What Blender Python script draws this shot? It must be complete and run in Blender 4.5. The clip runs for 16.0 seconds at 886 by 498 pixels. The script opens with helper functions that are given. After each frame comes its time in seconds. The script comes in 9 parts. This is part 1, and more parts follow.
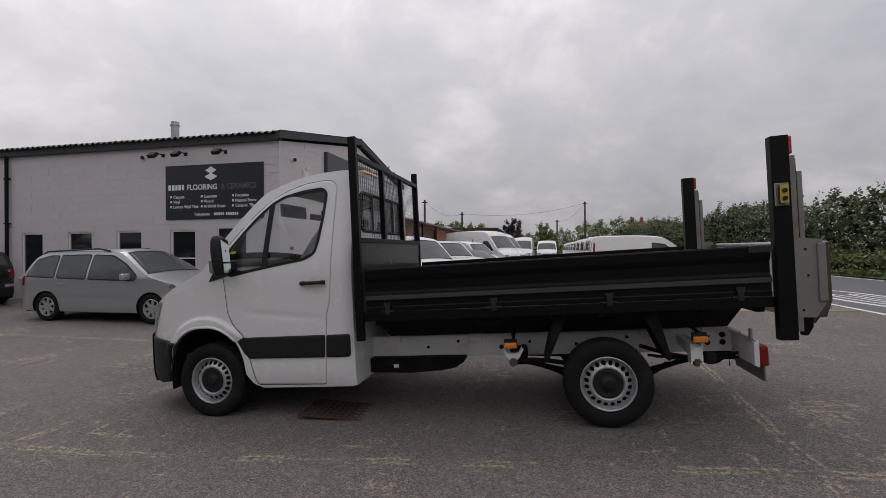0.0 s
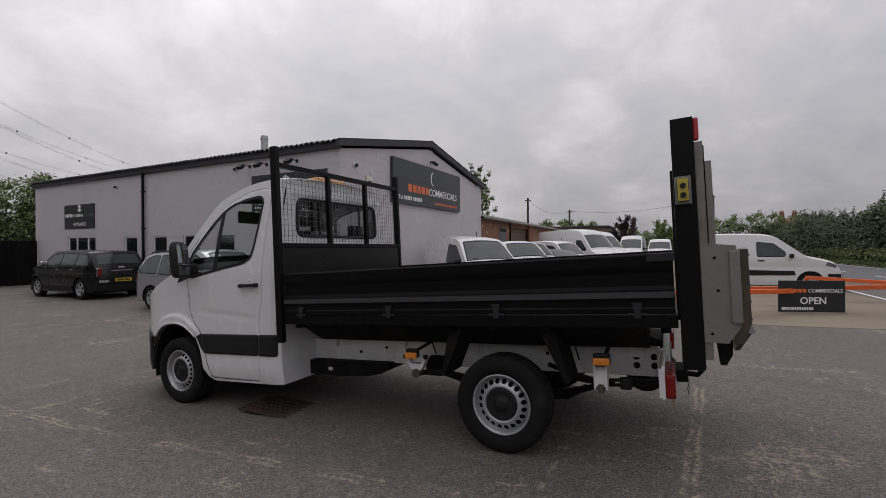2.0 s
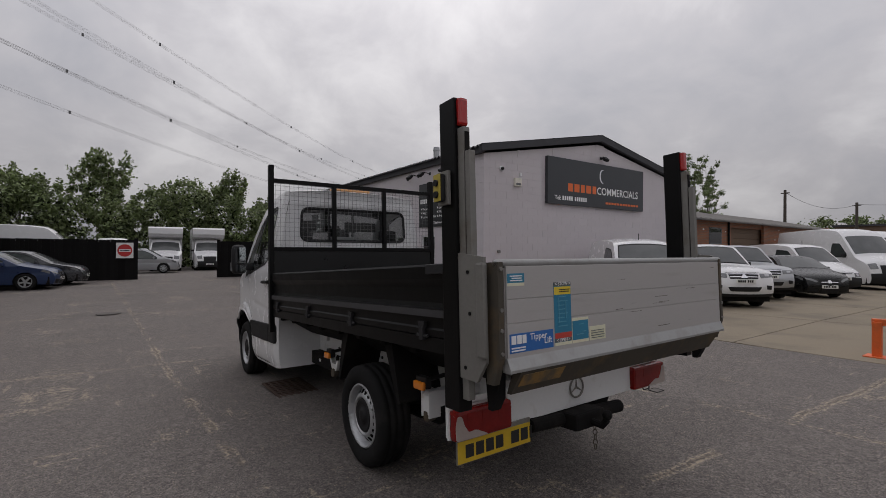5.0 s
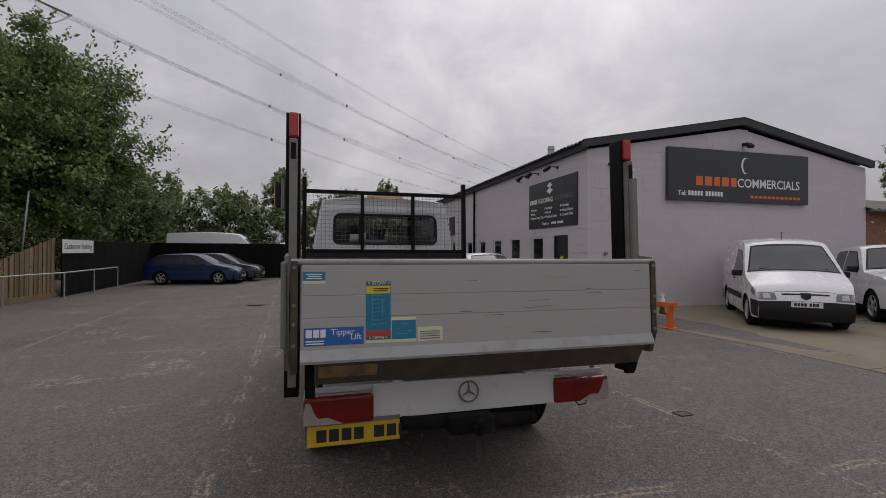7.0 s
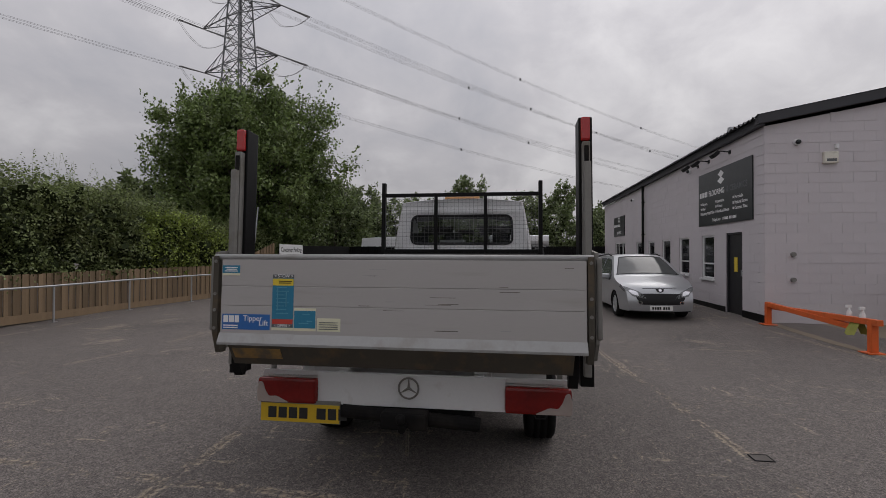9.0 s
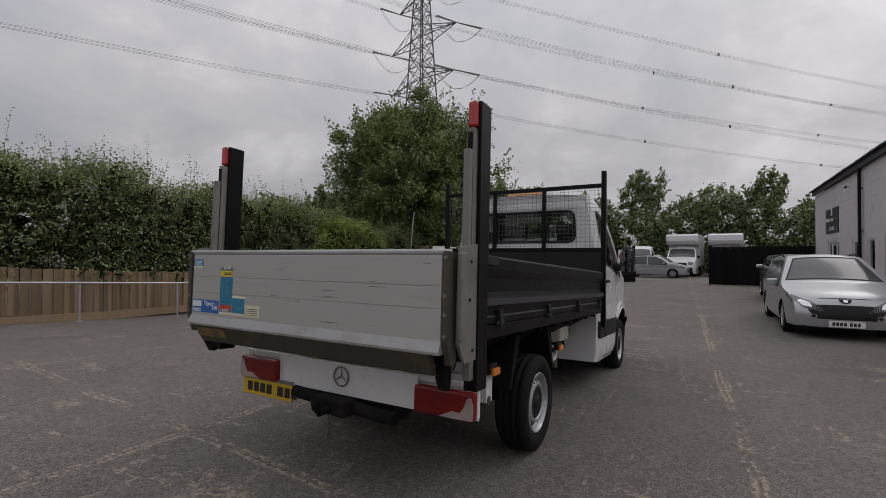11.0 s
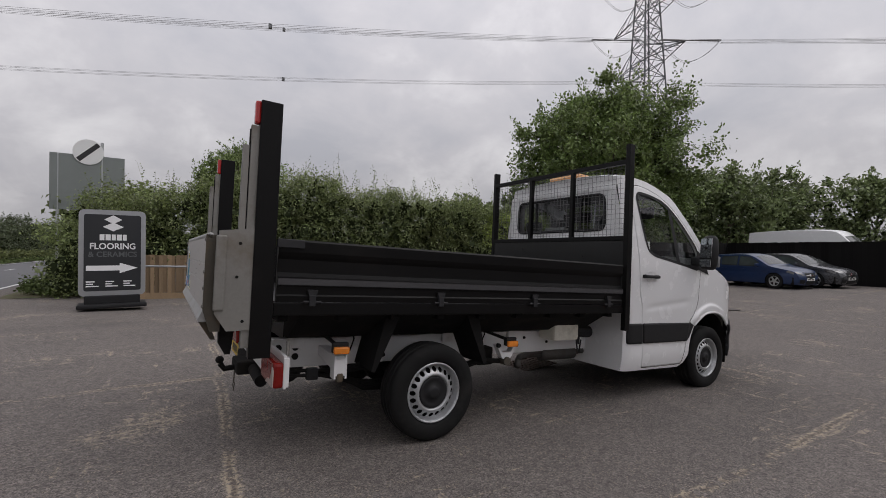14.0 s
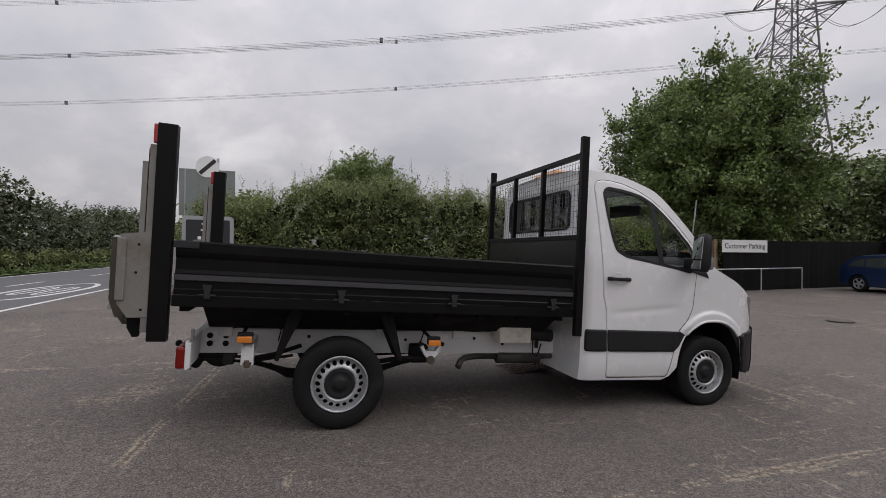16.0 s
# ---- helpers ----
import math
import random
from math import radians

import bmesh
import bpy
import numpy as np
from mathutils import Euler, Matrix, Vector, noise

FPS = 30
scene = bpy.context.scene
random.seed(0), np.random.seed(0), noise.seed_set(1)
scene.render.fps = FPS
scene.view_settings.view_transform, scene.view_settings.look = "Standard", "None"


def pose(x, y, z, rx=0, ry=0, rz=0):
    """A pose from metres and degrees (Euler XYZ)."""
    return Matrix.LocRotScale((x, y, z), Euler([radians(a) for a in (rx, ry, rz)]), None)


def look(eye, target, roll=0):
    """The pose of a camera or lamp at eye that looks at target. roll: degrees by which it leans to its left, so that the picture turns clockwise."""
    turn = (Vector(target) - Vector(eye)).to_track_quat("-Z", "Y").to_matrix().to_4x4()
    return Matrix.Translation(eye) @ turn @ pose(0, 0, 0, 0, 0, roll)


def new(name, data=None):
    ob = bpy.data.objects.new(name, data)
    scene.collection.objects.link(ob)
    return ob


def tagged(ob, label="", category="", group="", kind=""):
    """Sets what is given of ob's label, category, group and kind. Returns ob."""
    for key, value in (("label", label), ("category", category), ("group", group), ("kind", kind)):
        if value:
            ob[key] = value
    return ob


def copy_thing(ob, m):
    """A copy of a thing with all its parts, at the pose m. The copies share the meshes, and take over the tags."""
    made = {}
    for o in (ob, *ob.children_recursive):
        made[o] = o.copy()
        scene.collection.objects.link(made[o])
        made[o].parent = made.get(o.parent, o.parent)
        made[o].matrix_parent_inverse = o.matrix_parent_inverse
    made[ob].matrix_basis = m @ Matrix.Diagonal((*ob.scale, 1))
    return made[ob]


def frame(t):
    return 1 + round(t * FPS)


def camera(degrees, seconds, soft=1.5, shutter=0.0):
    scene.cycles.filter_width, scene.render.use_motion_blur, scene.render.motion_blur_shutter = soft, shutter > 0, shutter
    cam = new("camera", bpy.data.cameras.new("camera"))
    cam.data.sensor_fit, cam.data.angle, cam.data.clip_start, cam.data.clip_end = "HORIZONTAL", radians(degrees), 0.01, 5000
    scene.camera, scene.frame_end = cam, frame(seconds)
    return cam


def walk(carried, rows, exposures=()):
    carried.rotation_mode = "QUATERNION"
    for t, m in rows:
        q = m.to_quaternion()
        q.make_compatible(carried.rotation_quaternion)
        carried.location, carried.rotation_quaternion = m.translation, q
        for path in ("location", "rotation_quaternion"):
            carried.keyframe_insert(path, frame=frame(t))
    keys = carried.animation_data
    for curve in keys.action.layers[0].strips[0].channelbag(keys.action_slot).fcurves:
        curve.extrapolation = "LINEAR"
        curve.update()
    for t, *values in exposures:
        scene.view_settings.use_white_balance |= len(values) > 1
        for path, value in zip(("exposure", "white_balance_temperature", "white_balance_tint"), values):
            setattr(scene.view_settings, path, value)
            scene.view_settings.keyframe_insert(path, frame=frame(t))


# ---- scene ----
FOV = 88.0
cam = camera(FOV, 16.0, 0.75)
PATH = [
    (0.0, -0.565, -4.839, 1.466, 89.99, 0.31, 11.71),
    (0.5, -0.121, -4.713, 1.478, 89.94, 0.39, 15.32),
    (1.0, 0.280, -4.564, 1.483, 89.90, 0.36, 18.58),
    (1.5, 0.672, -4.359, 1.498, 89.91, 0.29, 22.08),
    (2.0, 1.093, -4.140, 1.515, 89.90, 0.32, 26.28),
    (2.5, 1.475, -3.867, 1.500, 89.89, 0.34, 31.49),
    (3.0, 1.826, -3.608, 1.513, 89.97, 0.28, 36.33),
    (3.5, 2.174, -3.323, 1.525, 90.00, 0.28, 41.39),
    (6.0, 3.400, -1.668, 1.560, 90.10, -0.54, 64.02),
    (6.5, 3.599, -1.299, 1.548, 90.15, -0.37, 69.07),
    (7.0, 3.779, -0.928, 1.550, 90.30, -0.27, 74.20),
    (7.5, 3.885, -0.554, 1.527, 90.36, -0.24, 81.04),
    (8.0, 3.919, -0.147, 1.533, 90.43, -0.18, 86.76),
    (8.5, 3.929, 0.236, 1.543, 90.52, -0.17, 91.53),
    (9.0, 3.870, 0.590, 1.518, 90.54, -0.12, 97.77),
    (9.5, 3.803, 0.948, 1.499, 90.57, -0.13, 104.17),
    (10.0, 3.715, 1.296, 1.489, 90.70, -0.09, 109.99),
    (12.5, 2.562, 3.181, 1.472, 90.43, -0.29, 133.13),
    (13.0, 2.272, 3.445, 1.459, 90.36, -0.32, 137.66),
    (13.5, 1.996, 3.703, 1.452, 90.34, -0.32, 143.32),
    (14.0, 1.710, 3.872, 1.413, 90.27, -0.32, 148.39),
    (14.5, 1.358, 4.096, 1.414, 90.26, -0.35, 153.23),
    (15.0, 1.035, 4.329, 1.427, 90.20, -0.33, 156.64),
    (15.5, 0.666, 4.462, 1.422, 90.20, -0.43, 159.99),
    (16.0, 0.275, 4.624, 1.424, 90.16, -0.38, 162.91),
]
EXPOSURE = [(0.0, 0.02), (3.5, -0.13), (6.5, -0.26), (9.5, -0.23), (12.5, -0.02), (16.0, 0.17)]
walk(cam, [(t, pose(*row)) for t, *row in PATH], [(t, stops, 6500, 12.5) for t, stops in EXPOSURE])

# ---- sky, sun ----
SUN_AZ, SUN_EL = radians(54), radians(48)   # turned from +y towards -x
world = bpy.data.worlds.new("overcast_sky")
scene.world = world
world.use_nodes = True
wn, wl = world.node_tree.nodes, world.node_tree.links
wn.clear()


def wnode(kind, **inputs):
    n = wn.new(kind)
    for key, value in inputs.items():
        n.inputs[key].default_value = value
    return n


def wmath(op, a, b=None):
    n = wn.new("ShaderNodeMath")
    n.operation = op
    for i, v in enumerate((a, b)):
        if v is None:
            continue
        if isinstance(v, (int, float)):
            n.inputs[i].default_value = v
        else:
            wl.new(v, n.inputs[i])
    return n.outputs[0]


sky = wn.new("ShaderNodeTexSky")
sky.sky_type = "NISHITA"
sky.sun_disc = False
sky.sun_elevation, sky.sun_rotation = SUN_EL, -SUN_AZ
sky.dust_density, sky.air_density, sky.ozone_density = 4.0, 1.5, 1.0
coord = wn.new("ShaderNodeTexCoord")
sep = wn.new("ShaderNodeSeparateXYZ")
wl.new(coord.outputs["Generated"], sep.inputs[0])
up = wmath("MAXIMUM", sep.outputs[2], 0.0)
flat = wmath("ADD", up, 0.5)
comb = wn.new("ShaderNodeCombineXYZ")
wl.new(wmath("DIVIDE", sep.outputs[0], flat), comb.inputs[0])
wl.new(wmath("DIVIDE", sep.outputs[1], flat), comb.inputs[1])
big = wnode("ShaderNodeTexNoise", Scale=1.5, Detail=5.0, Roughness=0.5, Distortion=0.3)
fine = wnode("ShaderNodeTexNoise", Scale=4.2, Detail=7.0, Roughness=0.58, Distortion=0.3)
for n in (big, fine):
    wl.new(comb.outputs[0], n.inputs["Vector"])
cover = wmath("ADD", wmath("MULTIPLY", big.outputs[0], 0.58), wmath("MULTIPLY", fine.outputs[0], 0.42))
ramp = wn.new("ShaderNodeValToRGB")
ramp.color_ramp.elements[0].position, ramp.color_ramp.elements[0].color = 0.36, (0.455, 0.465, 0.51, 1)
ramp.color_ramp.elements[1].position, ramp.color_ramp.elements[1].color = 0.63, (0.80, 0.795, 0.81, 1)
mid = ramp.color_ramp.elements.new(0.5)
mid.color = (0.58, 0.575, 0.605, 1)
wl.new(cover, ramp.inputs[0])
# an overcast sky grows brighter towards the zenith
grow = wmath("ADD", wmath("MULTIPLY", up, 1.5), 0.72)
grey = wn.new("ShaderNodeHueSaturation")
grey.inputs["Saturation"].default_value = 0.15
wl.new(sky.outputs[0], grey.inputs["Color"])
scaled = wn.new("ShaderNodeVectorMath")
scaled.operation = "SCALE"
wl.new(grey.outputs[0], scaled.inputs[0])
scaled.inputs["Scale"].default_value = 0.022
cloud = wn.new("ShaderNodeVectorMath")
cloud.operation = "SCALE"
wl.new(ramp.outputs[0], cloud.inputs[0])
wl.new(grow, cloud.inputs["Scale"])
total = wn.new("ShaderNodeVectorMath")
total.operation = "ADD"
wl.new(scaled.outputs[0], total.inputs[0])
wl.new(cloud.outputs[0], total.inputs[1])
back = wnode("ShaderNodeBackground", Strength=0.72)
wl.new(total.outputs[0], back.inputs["Color"])
wl.new(back.outputs[0], wn.new("ShaderNodeOutputWorld").inputs[0])

lamp = bpy.data.lights.new("sun", "SUN")
lamp.energy, lamp.angle, lamp.color = 0.42, radians(30), (1.0, 0.97, 0.93)
sun = new("sun", lamp)
sun.matrix_basis = look((0, 0, 0), (math.sin(SUN_AZ) * math.cos(SUN_EL), -math.cos(SUN_AZ) * math.cos(SUN_EL), -math.sin(SUN_EL)))

# ---- materials ----
def material(name, colour, rough=0.5, metal=0.0, var=0.12, scale=3.0, grain=0.08, grain_scale=60.0, bump=0.0, bump_scale=120.0,
             stain=None, stain_amount=0.0, stain_scale=1.2, stain_cut=0.5, pieces=0.0, coat=0.0, spec=0.5, each=False, stretch=None):
    """Principled surface with broad and fine variation of tone, stains and fine relief, in metres."""
    m = bpy.data.materials.new(name)
    m.use_nodes = True
    n, l = m.node_tree.nodes, m.node_tree.links
    p = n["Principled BSDF"]
    p.inputs["Metallic"].default_value = metal
    p.inputs["Specular IOR Level"].default_value = spec
    p.inputs["Coat Weight"].default_value = coat
    p.inputs["Coat Roughness"].default_value = 0.08
    tc = n.new("ShaderNodeTexCoord")
    src = tc.outputs["Object"]
    if stretch:
        mp = n.new("ShaderNodeMapping")
        mp.inputs["Scale"].default_value = stretch
        l.new(src, mp.inputs[0])
        src = mp.outputs[0]

    def noise_of(s, detail=5.0):
        t = n.new("ShaderNodeTexNoise")
        t.inputs["Scale"].default_value, t.inputs["Detail"].default_value, t.inputs["Roughness"].default_value = s, detail, 0.6
        l.new(src, t.inputs["Vector"])
        return t.outputs[0]

    def calc(op, a, b):
        t = n.new("ShaderNodeMath")
        t.operation = op
        for i, v in enumerate((a, b)):
            if isinstance(v, (int, float)):
                t.inputs[i].default_value = v
            else:
                l.new(v, t.inputs[i])
        return t.outputs[0]

    tone = calc("ADD", 1.0, calc("ADD", calc("MULTIPLY", calc("SUBTRACT", noise_of(scale), 0.5), 2 * var),
                                 calc("MULTIPLY", calc("SUBTRACT", noise_of(grain_scale), 0.5), 2 * grain)))
    if pieces:
        if each:
            oi = n.new("ShaderNodeObjectInfo")
            rnd = oi.outputs["Random"]
        else:
            ge = n.new("ShaderNodeNewGeometry")
            rnd = ge.outputs["Random Per Island"]
        tone = calc("MULTIPLY", tone, calc("ADD", 1.0 - pieces, calc("MULTIPLY", rnd, 2 * pieces)))
    sc = n.new("ShaderNodeVectorMath")
    sc.operation = "SCALE"
    sc.inputs[0].default_value = colour[:3]
    l.new(tone, sc.inputs["Scale"])
    out = sc.outputs[0]
    if stain:
        mask = noise_of(stain_scale, 8.0)
        ramp_ = n.new("ShaderNodeMapRange")
        ramp_.inputs["From Min"].default_value, ramp_.inputs["From Max"].default_value = stain_cut, stain_cut + 0.16
        ramp_.inputs["To Max"].default_value = stain_amount
        l.new(mask, ramp_.inputs[0])
        mx = n.new("ShaderNodeMix")
        mx.data_type = "RGBA"
        l.new(ramp_.outputs[0], mx.inputs[0])
        l.new(out, mx.inputs[6])
        mx.inputs[7].default_value = (*stain, 1)
        out = mx.outputs[2]
    l.new(out, p.inputs["Base Color"])
    l.new(calc("ADD", rough - 0.08, calc("MULTIPLY", noise_of(scale * 4), 0.16)), p.inputs["Roughness"])
    if bump:
        b = n.new("ShaderNodeBump")
        b.inputs["Strength"].default_value, b.inputs["Distance"].default_value = 0.6, bump
        l.new(noise_of(bump_scale, 3.0), b.inputs["Height"])
        l.new(b.outputs[0], p.inputs["Normal"])
    return m


def glass(name, tint=(0.85, 0.9, 0.88), rough=0.0):
    m = bpy.data.materials.new(name)
    m.use_nodes = True
    n, l = m.node_tree.nodes, m.node_tree.links
    n.clear()
    out = n.new("ShaderNodeOutputMaterial")
    mix = n.new("ShaderNodeMixShader")
    clear, shine, lay = n.new("ShaderNodeBsdfTransparent"), n.new("ShaderNodeBsdfGlossy"), n.new("ShaderNodeLayerWeight")
    clear.inputs[0].default_value = (*tint, 1)
    shine.inputs["Roughness"].default_value = rough
    lay.inputs["Blend"].default_value = 0.5
    power, gloss = n.new("ShaderNodeMath"), n.new("ShaderNodeMath")
    power.operation, gloss.operation = "POWER", "MULTIPLY_ADD"
    power.inputs[1].default_value = 5.0
    gloss.inputs[1].default_value, gloss.inputs[2].default_value = 0.9, 0.06
    l.new(lay.outputs["Facing"], power.inputs[0])
    l.new(power.outputs[0], gloss.inputs[0])
    l.new(gloss.outputs[0], mix.inputs[0])
    l.new(clear.outputs[0], mix.inputs[1])
    l.new(shine.outputs[0], mix.inputs[2])
    l.new(mix.outputs[0], out.inputs[0])
    return m


def asphalt_material():
    """Worn grey asphalt over old concrete bays: loose stone, patches, and joints come through as broken sandy lines."""
    m = material("worn_asphalt", (0.136, 0.119, 0.109), 0.9, var=0.16, scale=0.35, grain=0.2, grain_scale=45, bump=0.006, bump_scale=110,
                 stain=(0.07, 0.063, 0.06), stain_amount=0.5, stain_scale=0.42, stain_cut=0.53)
    n, l = m.node_tree.nodes, m.node_tree.links
    p = n["Principled BSDF"]
    old = p.inputs["Base Color"].links[0].from_socket
    tc = n.new("ShaderNodeTexCoord")

    def calc(op, a, b, c=None):
        t = n.new("ShaderNodeMath")
        t.operation = op
        for i, v in enumerate((a, b, c)):
            if v is None:
                continue
            if isinstance(v, (int, float)):
                t.inputs[i].default_value = v
            else:
                l.new(v, t.inputs[i])
        return t.outputs[0]

    def noise_of(scale, detail=5, rough=0.6):
        t = n.new("ShaderNodeTexNoise")
        t.inputs["Scale"].default_value, t.inputs["Detail"].default_value, t.inputs["Roughness"].default_value = scale, detail, rough
        l.new(tc.outputs["Object"], t.inputs["Vector"])
        return t

    def ramp_of(v, lo, hi, to_lo=0.0, to_hi=1.0):
        mr = n.new("ShaderNodeMapRange")
        for key, val in (("From Min", lo), ("From Max", hi), ("To Min", to_lo), ("To Max", to_hi)):
            mr.inputs[key].default_value = val
        l.new(v, mr.inputs[0])
        return mr.outputs[0]

    def mix_to(fac, col, colour):
        mx = n.new("ShaderNodeMix")
        mx.data_type = "RGBA"
        l.new(fac, mx.inputs[0])
        l.new(col, mx.inputs[6])
        mx.inputs[7].default_value = (*colour, 1)
        return mx.outputs[2]

    # stones of the surface course, one tone each, in two sizes
    for scale, low, high in ((150.0, 0.45, 1.55), (62.0, 0.76, 1.24), (24.0, 0.9, 1.1)):
        vor = n.new("ShaderNodeTexVoronoi")
        vor.inputs["Scale"].default_value = scale
        l.new(tc.outputs["Object"], vor.inputs["Vector"])
        sp_ = n.new("ShaderNodeSeparateXYZ")
        l.new(vor.outputs["Color"], sp_.inputs[0])
        sc = n.new("ShaderNodeVectorMath")
        sc.operation = "SCALE"
        l.new(old, sc.inputs[0])
        l.new(ramp_of(sp_.outputs[0], 0, 1, low, high), sc.inputs["Scale"])
        old = sc.outputs[0]
    # pale single chippings
    chip = n.new("ShaderNodeTexVoronoi")
    chip.inputs["Scale"].default_value = 72.0
    l.new(tc.outputs["Object"], chip.inputs["Vector"])
    sp_ = n.new("ShaderNodeSeparateXYZ")
    l.new(chip.outputs["Color"], sp_.inputs[0])
    spots = calc("MULTIPLY", calc("GREATER_THAN", sp_.outputs[1], 0.88), calc("LESS_THAN", chip.outputs["Distance"], 0.42))
    spots = calc("MULTIPLY", spots, ramp_of(noise_of(1.6).outputs[0], 0.4, 0.62, 0.15, 1.0))
    old = mix_to(spots, old, (0.34, 0.285, 0.22))
    # pits where stones have come out
    pit = noise_of(85.0, 2, 0.5).outputs[0]
    old = mix_to(calc("MULTIPLY", ramp_of(pit, 0.36, 0.30), ramp_of(noise_of(2.3).outputs[0], 0.42, 0.6, 0.2, 0.9)), old, (0.028, 0.024, 0.022))
    # the bay in the middle of the yard is a tenth darker, with ragged edges
    place = n.new("ShaderNodeSeparateXYZ")
    l.new(tc.outputs["Object"], place.inputs[0])
    sc = n.new("ShaderNodeVectorMath")
    sc.operation = "SCALE"
    l.new(old, sc.inputs[0])
    rag = noise_of(0.9, 4).outputs[0]
    in_x = ramp_of(calc("ADD", calc("ABSOLUTE", calc("ADD", place.outputs[0], 1.8), 0.0), calc("MULTIPLY", rag, 0.4)), 3.15, 3.4, 1.0, 0.0)
    in_y = ramp_of(calc("ADD", calc("ABSOLUTE", calc("SUBTRACT", place.outputs[1], 0.4), 0.0), calc("MULTIPLY", rag, 0.4)), 2.08, 2.3, 1.0, 0.0)
    l.new(ramp_of(calc("MULTIPLY", in_x, in_y), 0, 1, 1.0, 0.9), sc.inputs["Scale"])
    old = sc.outputs[0]
    # joints
    wob = noise_of(2.2, 7, 0.65)
    off = n.new("ShaderNodeVectorMath")
    off.operation = "MULTIPLY_ADD"
    l.new(wob.outputs["Color"], off.inputs[0])
    off.inputs[1].default_value = (0.2, 0.2, 0)
    l.new(tc.outputs["Object"], off.inputs[2])
    sp = n.new("ShaderNodeSeparateXYZ")
    l.new(off.outputs[0], sp.inputs[0])

    # the old bays lie a little askew
    skew = (calc("MULTIPLY_ADD", sp.outputs[1], -0.065, sp.outputs[0]), calc("MULTIPLY_ADD", sp.outputs[0], -0.045, sp.outputs[1]))
    crumb, patch, speck = noise_of(9.0, 9, 0.75), noise_of(0.8, 4), noise_of(34.0, 4, 0.7)

    def joint(axis, at, period):
        """How far from a joint, in metres."""
        return calc("PINGPONG", calc("SUBTRACT", skew[axis], at + 0.1), period / 2)

    gap = calc("MINIMUM", calc("MINIMUM", joint(1, -1.62, 7.92), joint(1, 2.36, 7.92)), joint(0, 1.27, 6.1))
    # sandy lips on both sides of each joint, broken and crumbling
    lip = calc("MULTIPLY", ramp_of(calc("ADD", gap, calc("MULTIPLY", crumb.outputs[0], 0.09)), 0.105, 0.08), ramp_of(gap, 0.006, 0.022, 0.35, 1.0))
    blend = calc("ADD", crumb.outputs[0], patch.outputs[0])
    lip = calc("MULTIPLY", lip, ramp_of(calc("ADD", blend, calc("MULTIPLY", speck.outputs[0], 0.35)), 1.15, 1.21))
    mask = lip
    # short scraped streaks, along and across the bays, and stray worn spots away from the joints
    worn = None
    for scale, shift in (((1.2, 9.0, 1.0), 0.0), ((9.0, 1.2, 1.0), 7.3)):
        mp = n.new("ShaderNodeMapping")
        mp.inputs["Location"].default_value = (shift, shift, 0)
        mp.inputs["Scale"].default_value = scale
        l.new(tc.outputs["Object"], mp.inputs[0])
        streak = n.new("ShaderNodeTexNoise")
        streak.inputs["Scale"].default_value, streak.inputs["Detail"].default_value, streak.inputs["Roughness"].default_value = 1.1, 5, 0.65
        l.new(mp.outputs[0], streak.inputs["Vector"])
        s_ = calc("MULTIPLY", ramp_of(calc("ADD", streak.outputs[0], calc("ADD", calc("MULTIPLY", crumb.outputs[0], 0.35), calc("MULTIPLY", patch.outputs[0], 0.5))), 1.085, 1.105), 0.75)
        worn = s_ if worn is None else calc("MAXIMUM", worn, s_)
    stray = ramp_of(blend, 1.17, 1.22, 0.0, 0.75)
    mask = calc("MAXIMUM", calc("MULTIPLY", mask, 0.95), calc("MAXIMUM", stray, worn))
    grit = ramp_of(speck.outputs[0], 0.46, 0.53, 0.05, 1.0)
    old = mix_to(calc("MULTIPLY", ramp_of(gap, 0.03, 0.01), ramp_of(blend, 0.92, 1.08, 0.0, 0.6)), old, (0.06, 0.045, 0.038))
    out = mix_to(calc("MULTIPLY", mask, grit), old, (0.36, 0.30, 0.22))
    l.new(out, p.inputs["Base Color"])
    return m


M = {}
M["asphalt"] = asphalt_material()
M["road"] = material("road_asphalt", (0.115, 0.115, 0.12), 0.85, var=0.12, scale=0.5, grain=0.25, grain_scale=80, bump=0.003)
M["concrete"] = material("sandy_concrete", (0.235, 0.195, 0.14), 0.9, var=0.16, scale=0.5, grain=0.2, grain_scale=45, bump=0.003, bump_scale=90,
                         stain=(0.14, 0.118, 0.09), stain_amount=0.6, stain_scale=0.6, stain_cut=0.48)
M["road_paint"] = material("road_paint", (0.72, 0.72, 0.70), 0.7, var=0.1, scale=4, grain=0.2, stain=(0.2, 0.2, 0.2), stain_amount=0.6, stain_scale=6, stain_cut=0.52)
M["block_wall"] = material("painted_blockwork", (0.585, 0.545, 0.562), 0.75, var=0.05, scale=0.7, grain=0.04, grain_scale=25, bump=0.002, bump_scale=60,
                           stain=(0.44, 0.405, 0.41), stain_amount=0.3, stain_scale=0.9, stain_cut=0.56, pieces=0.02, each=True)
M["exhaust_grey"] = material("sooty_exhaust_steel", (0.085, 0.08, 0.074), 0.55, metal=0.35, var=0.25, scale=6, grain=0.2, stain=(0.06, 0.04, 0.028), stain_amount=0.6, stain_scale=7, stain_cut=0.5)
M["worn_lid"] = material("worn_small_lid", (0.10, 0.088, 0.08), 0.85, var=0.3, scale=9, grain=0.3, grain_scale=60, bump=0.002, bump_scale=90)
M["black_paint"] = material("black_gloss_paint", (0.005, 0.0048, 0.005), 0.42, var=0.3, scale=3, grain=0.2, bump=0.0006, bump_scale=30, spec=0.16,
                            stain=(0.02, 0.018, 0.016), stain_amount=0.3, stain_scale=2.5, stain_cut=0.58)
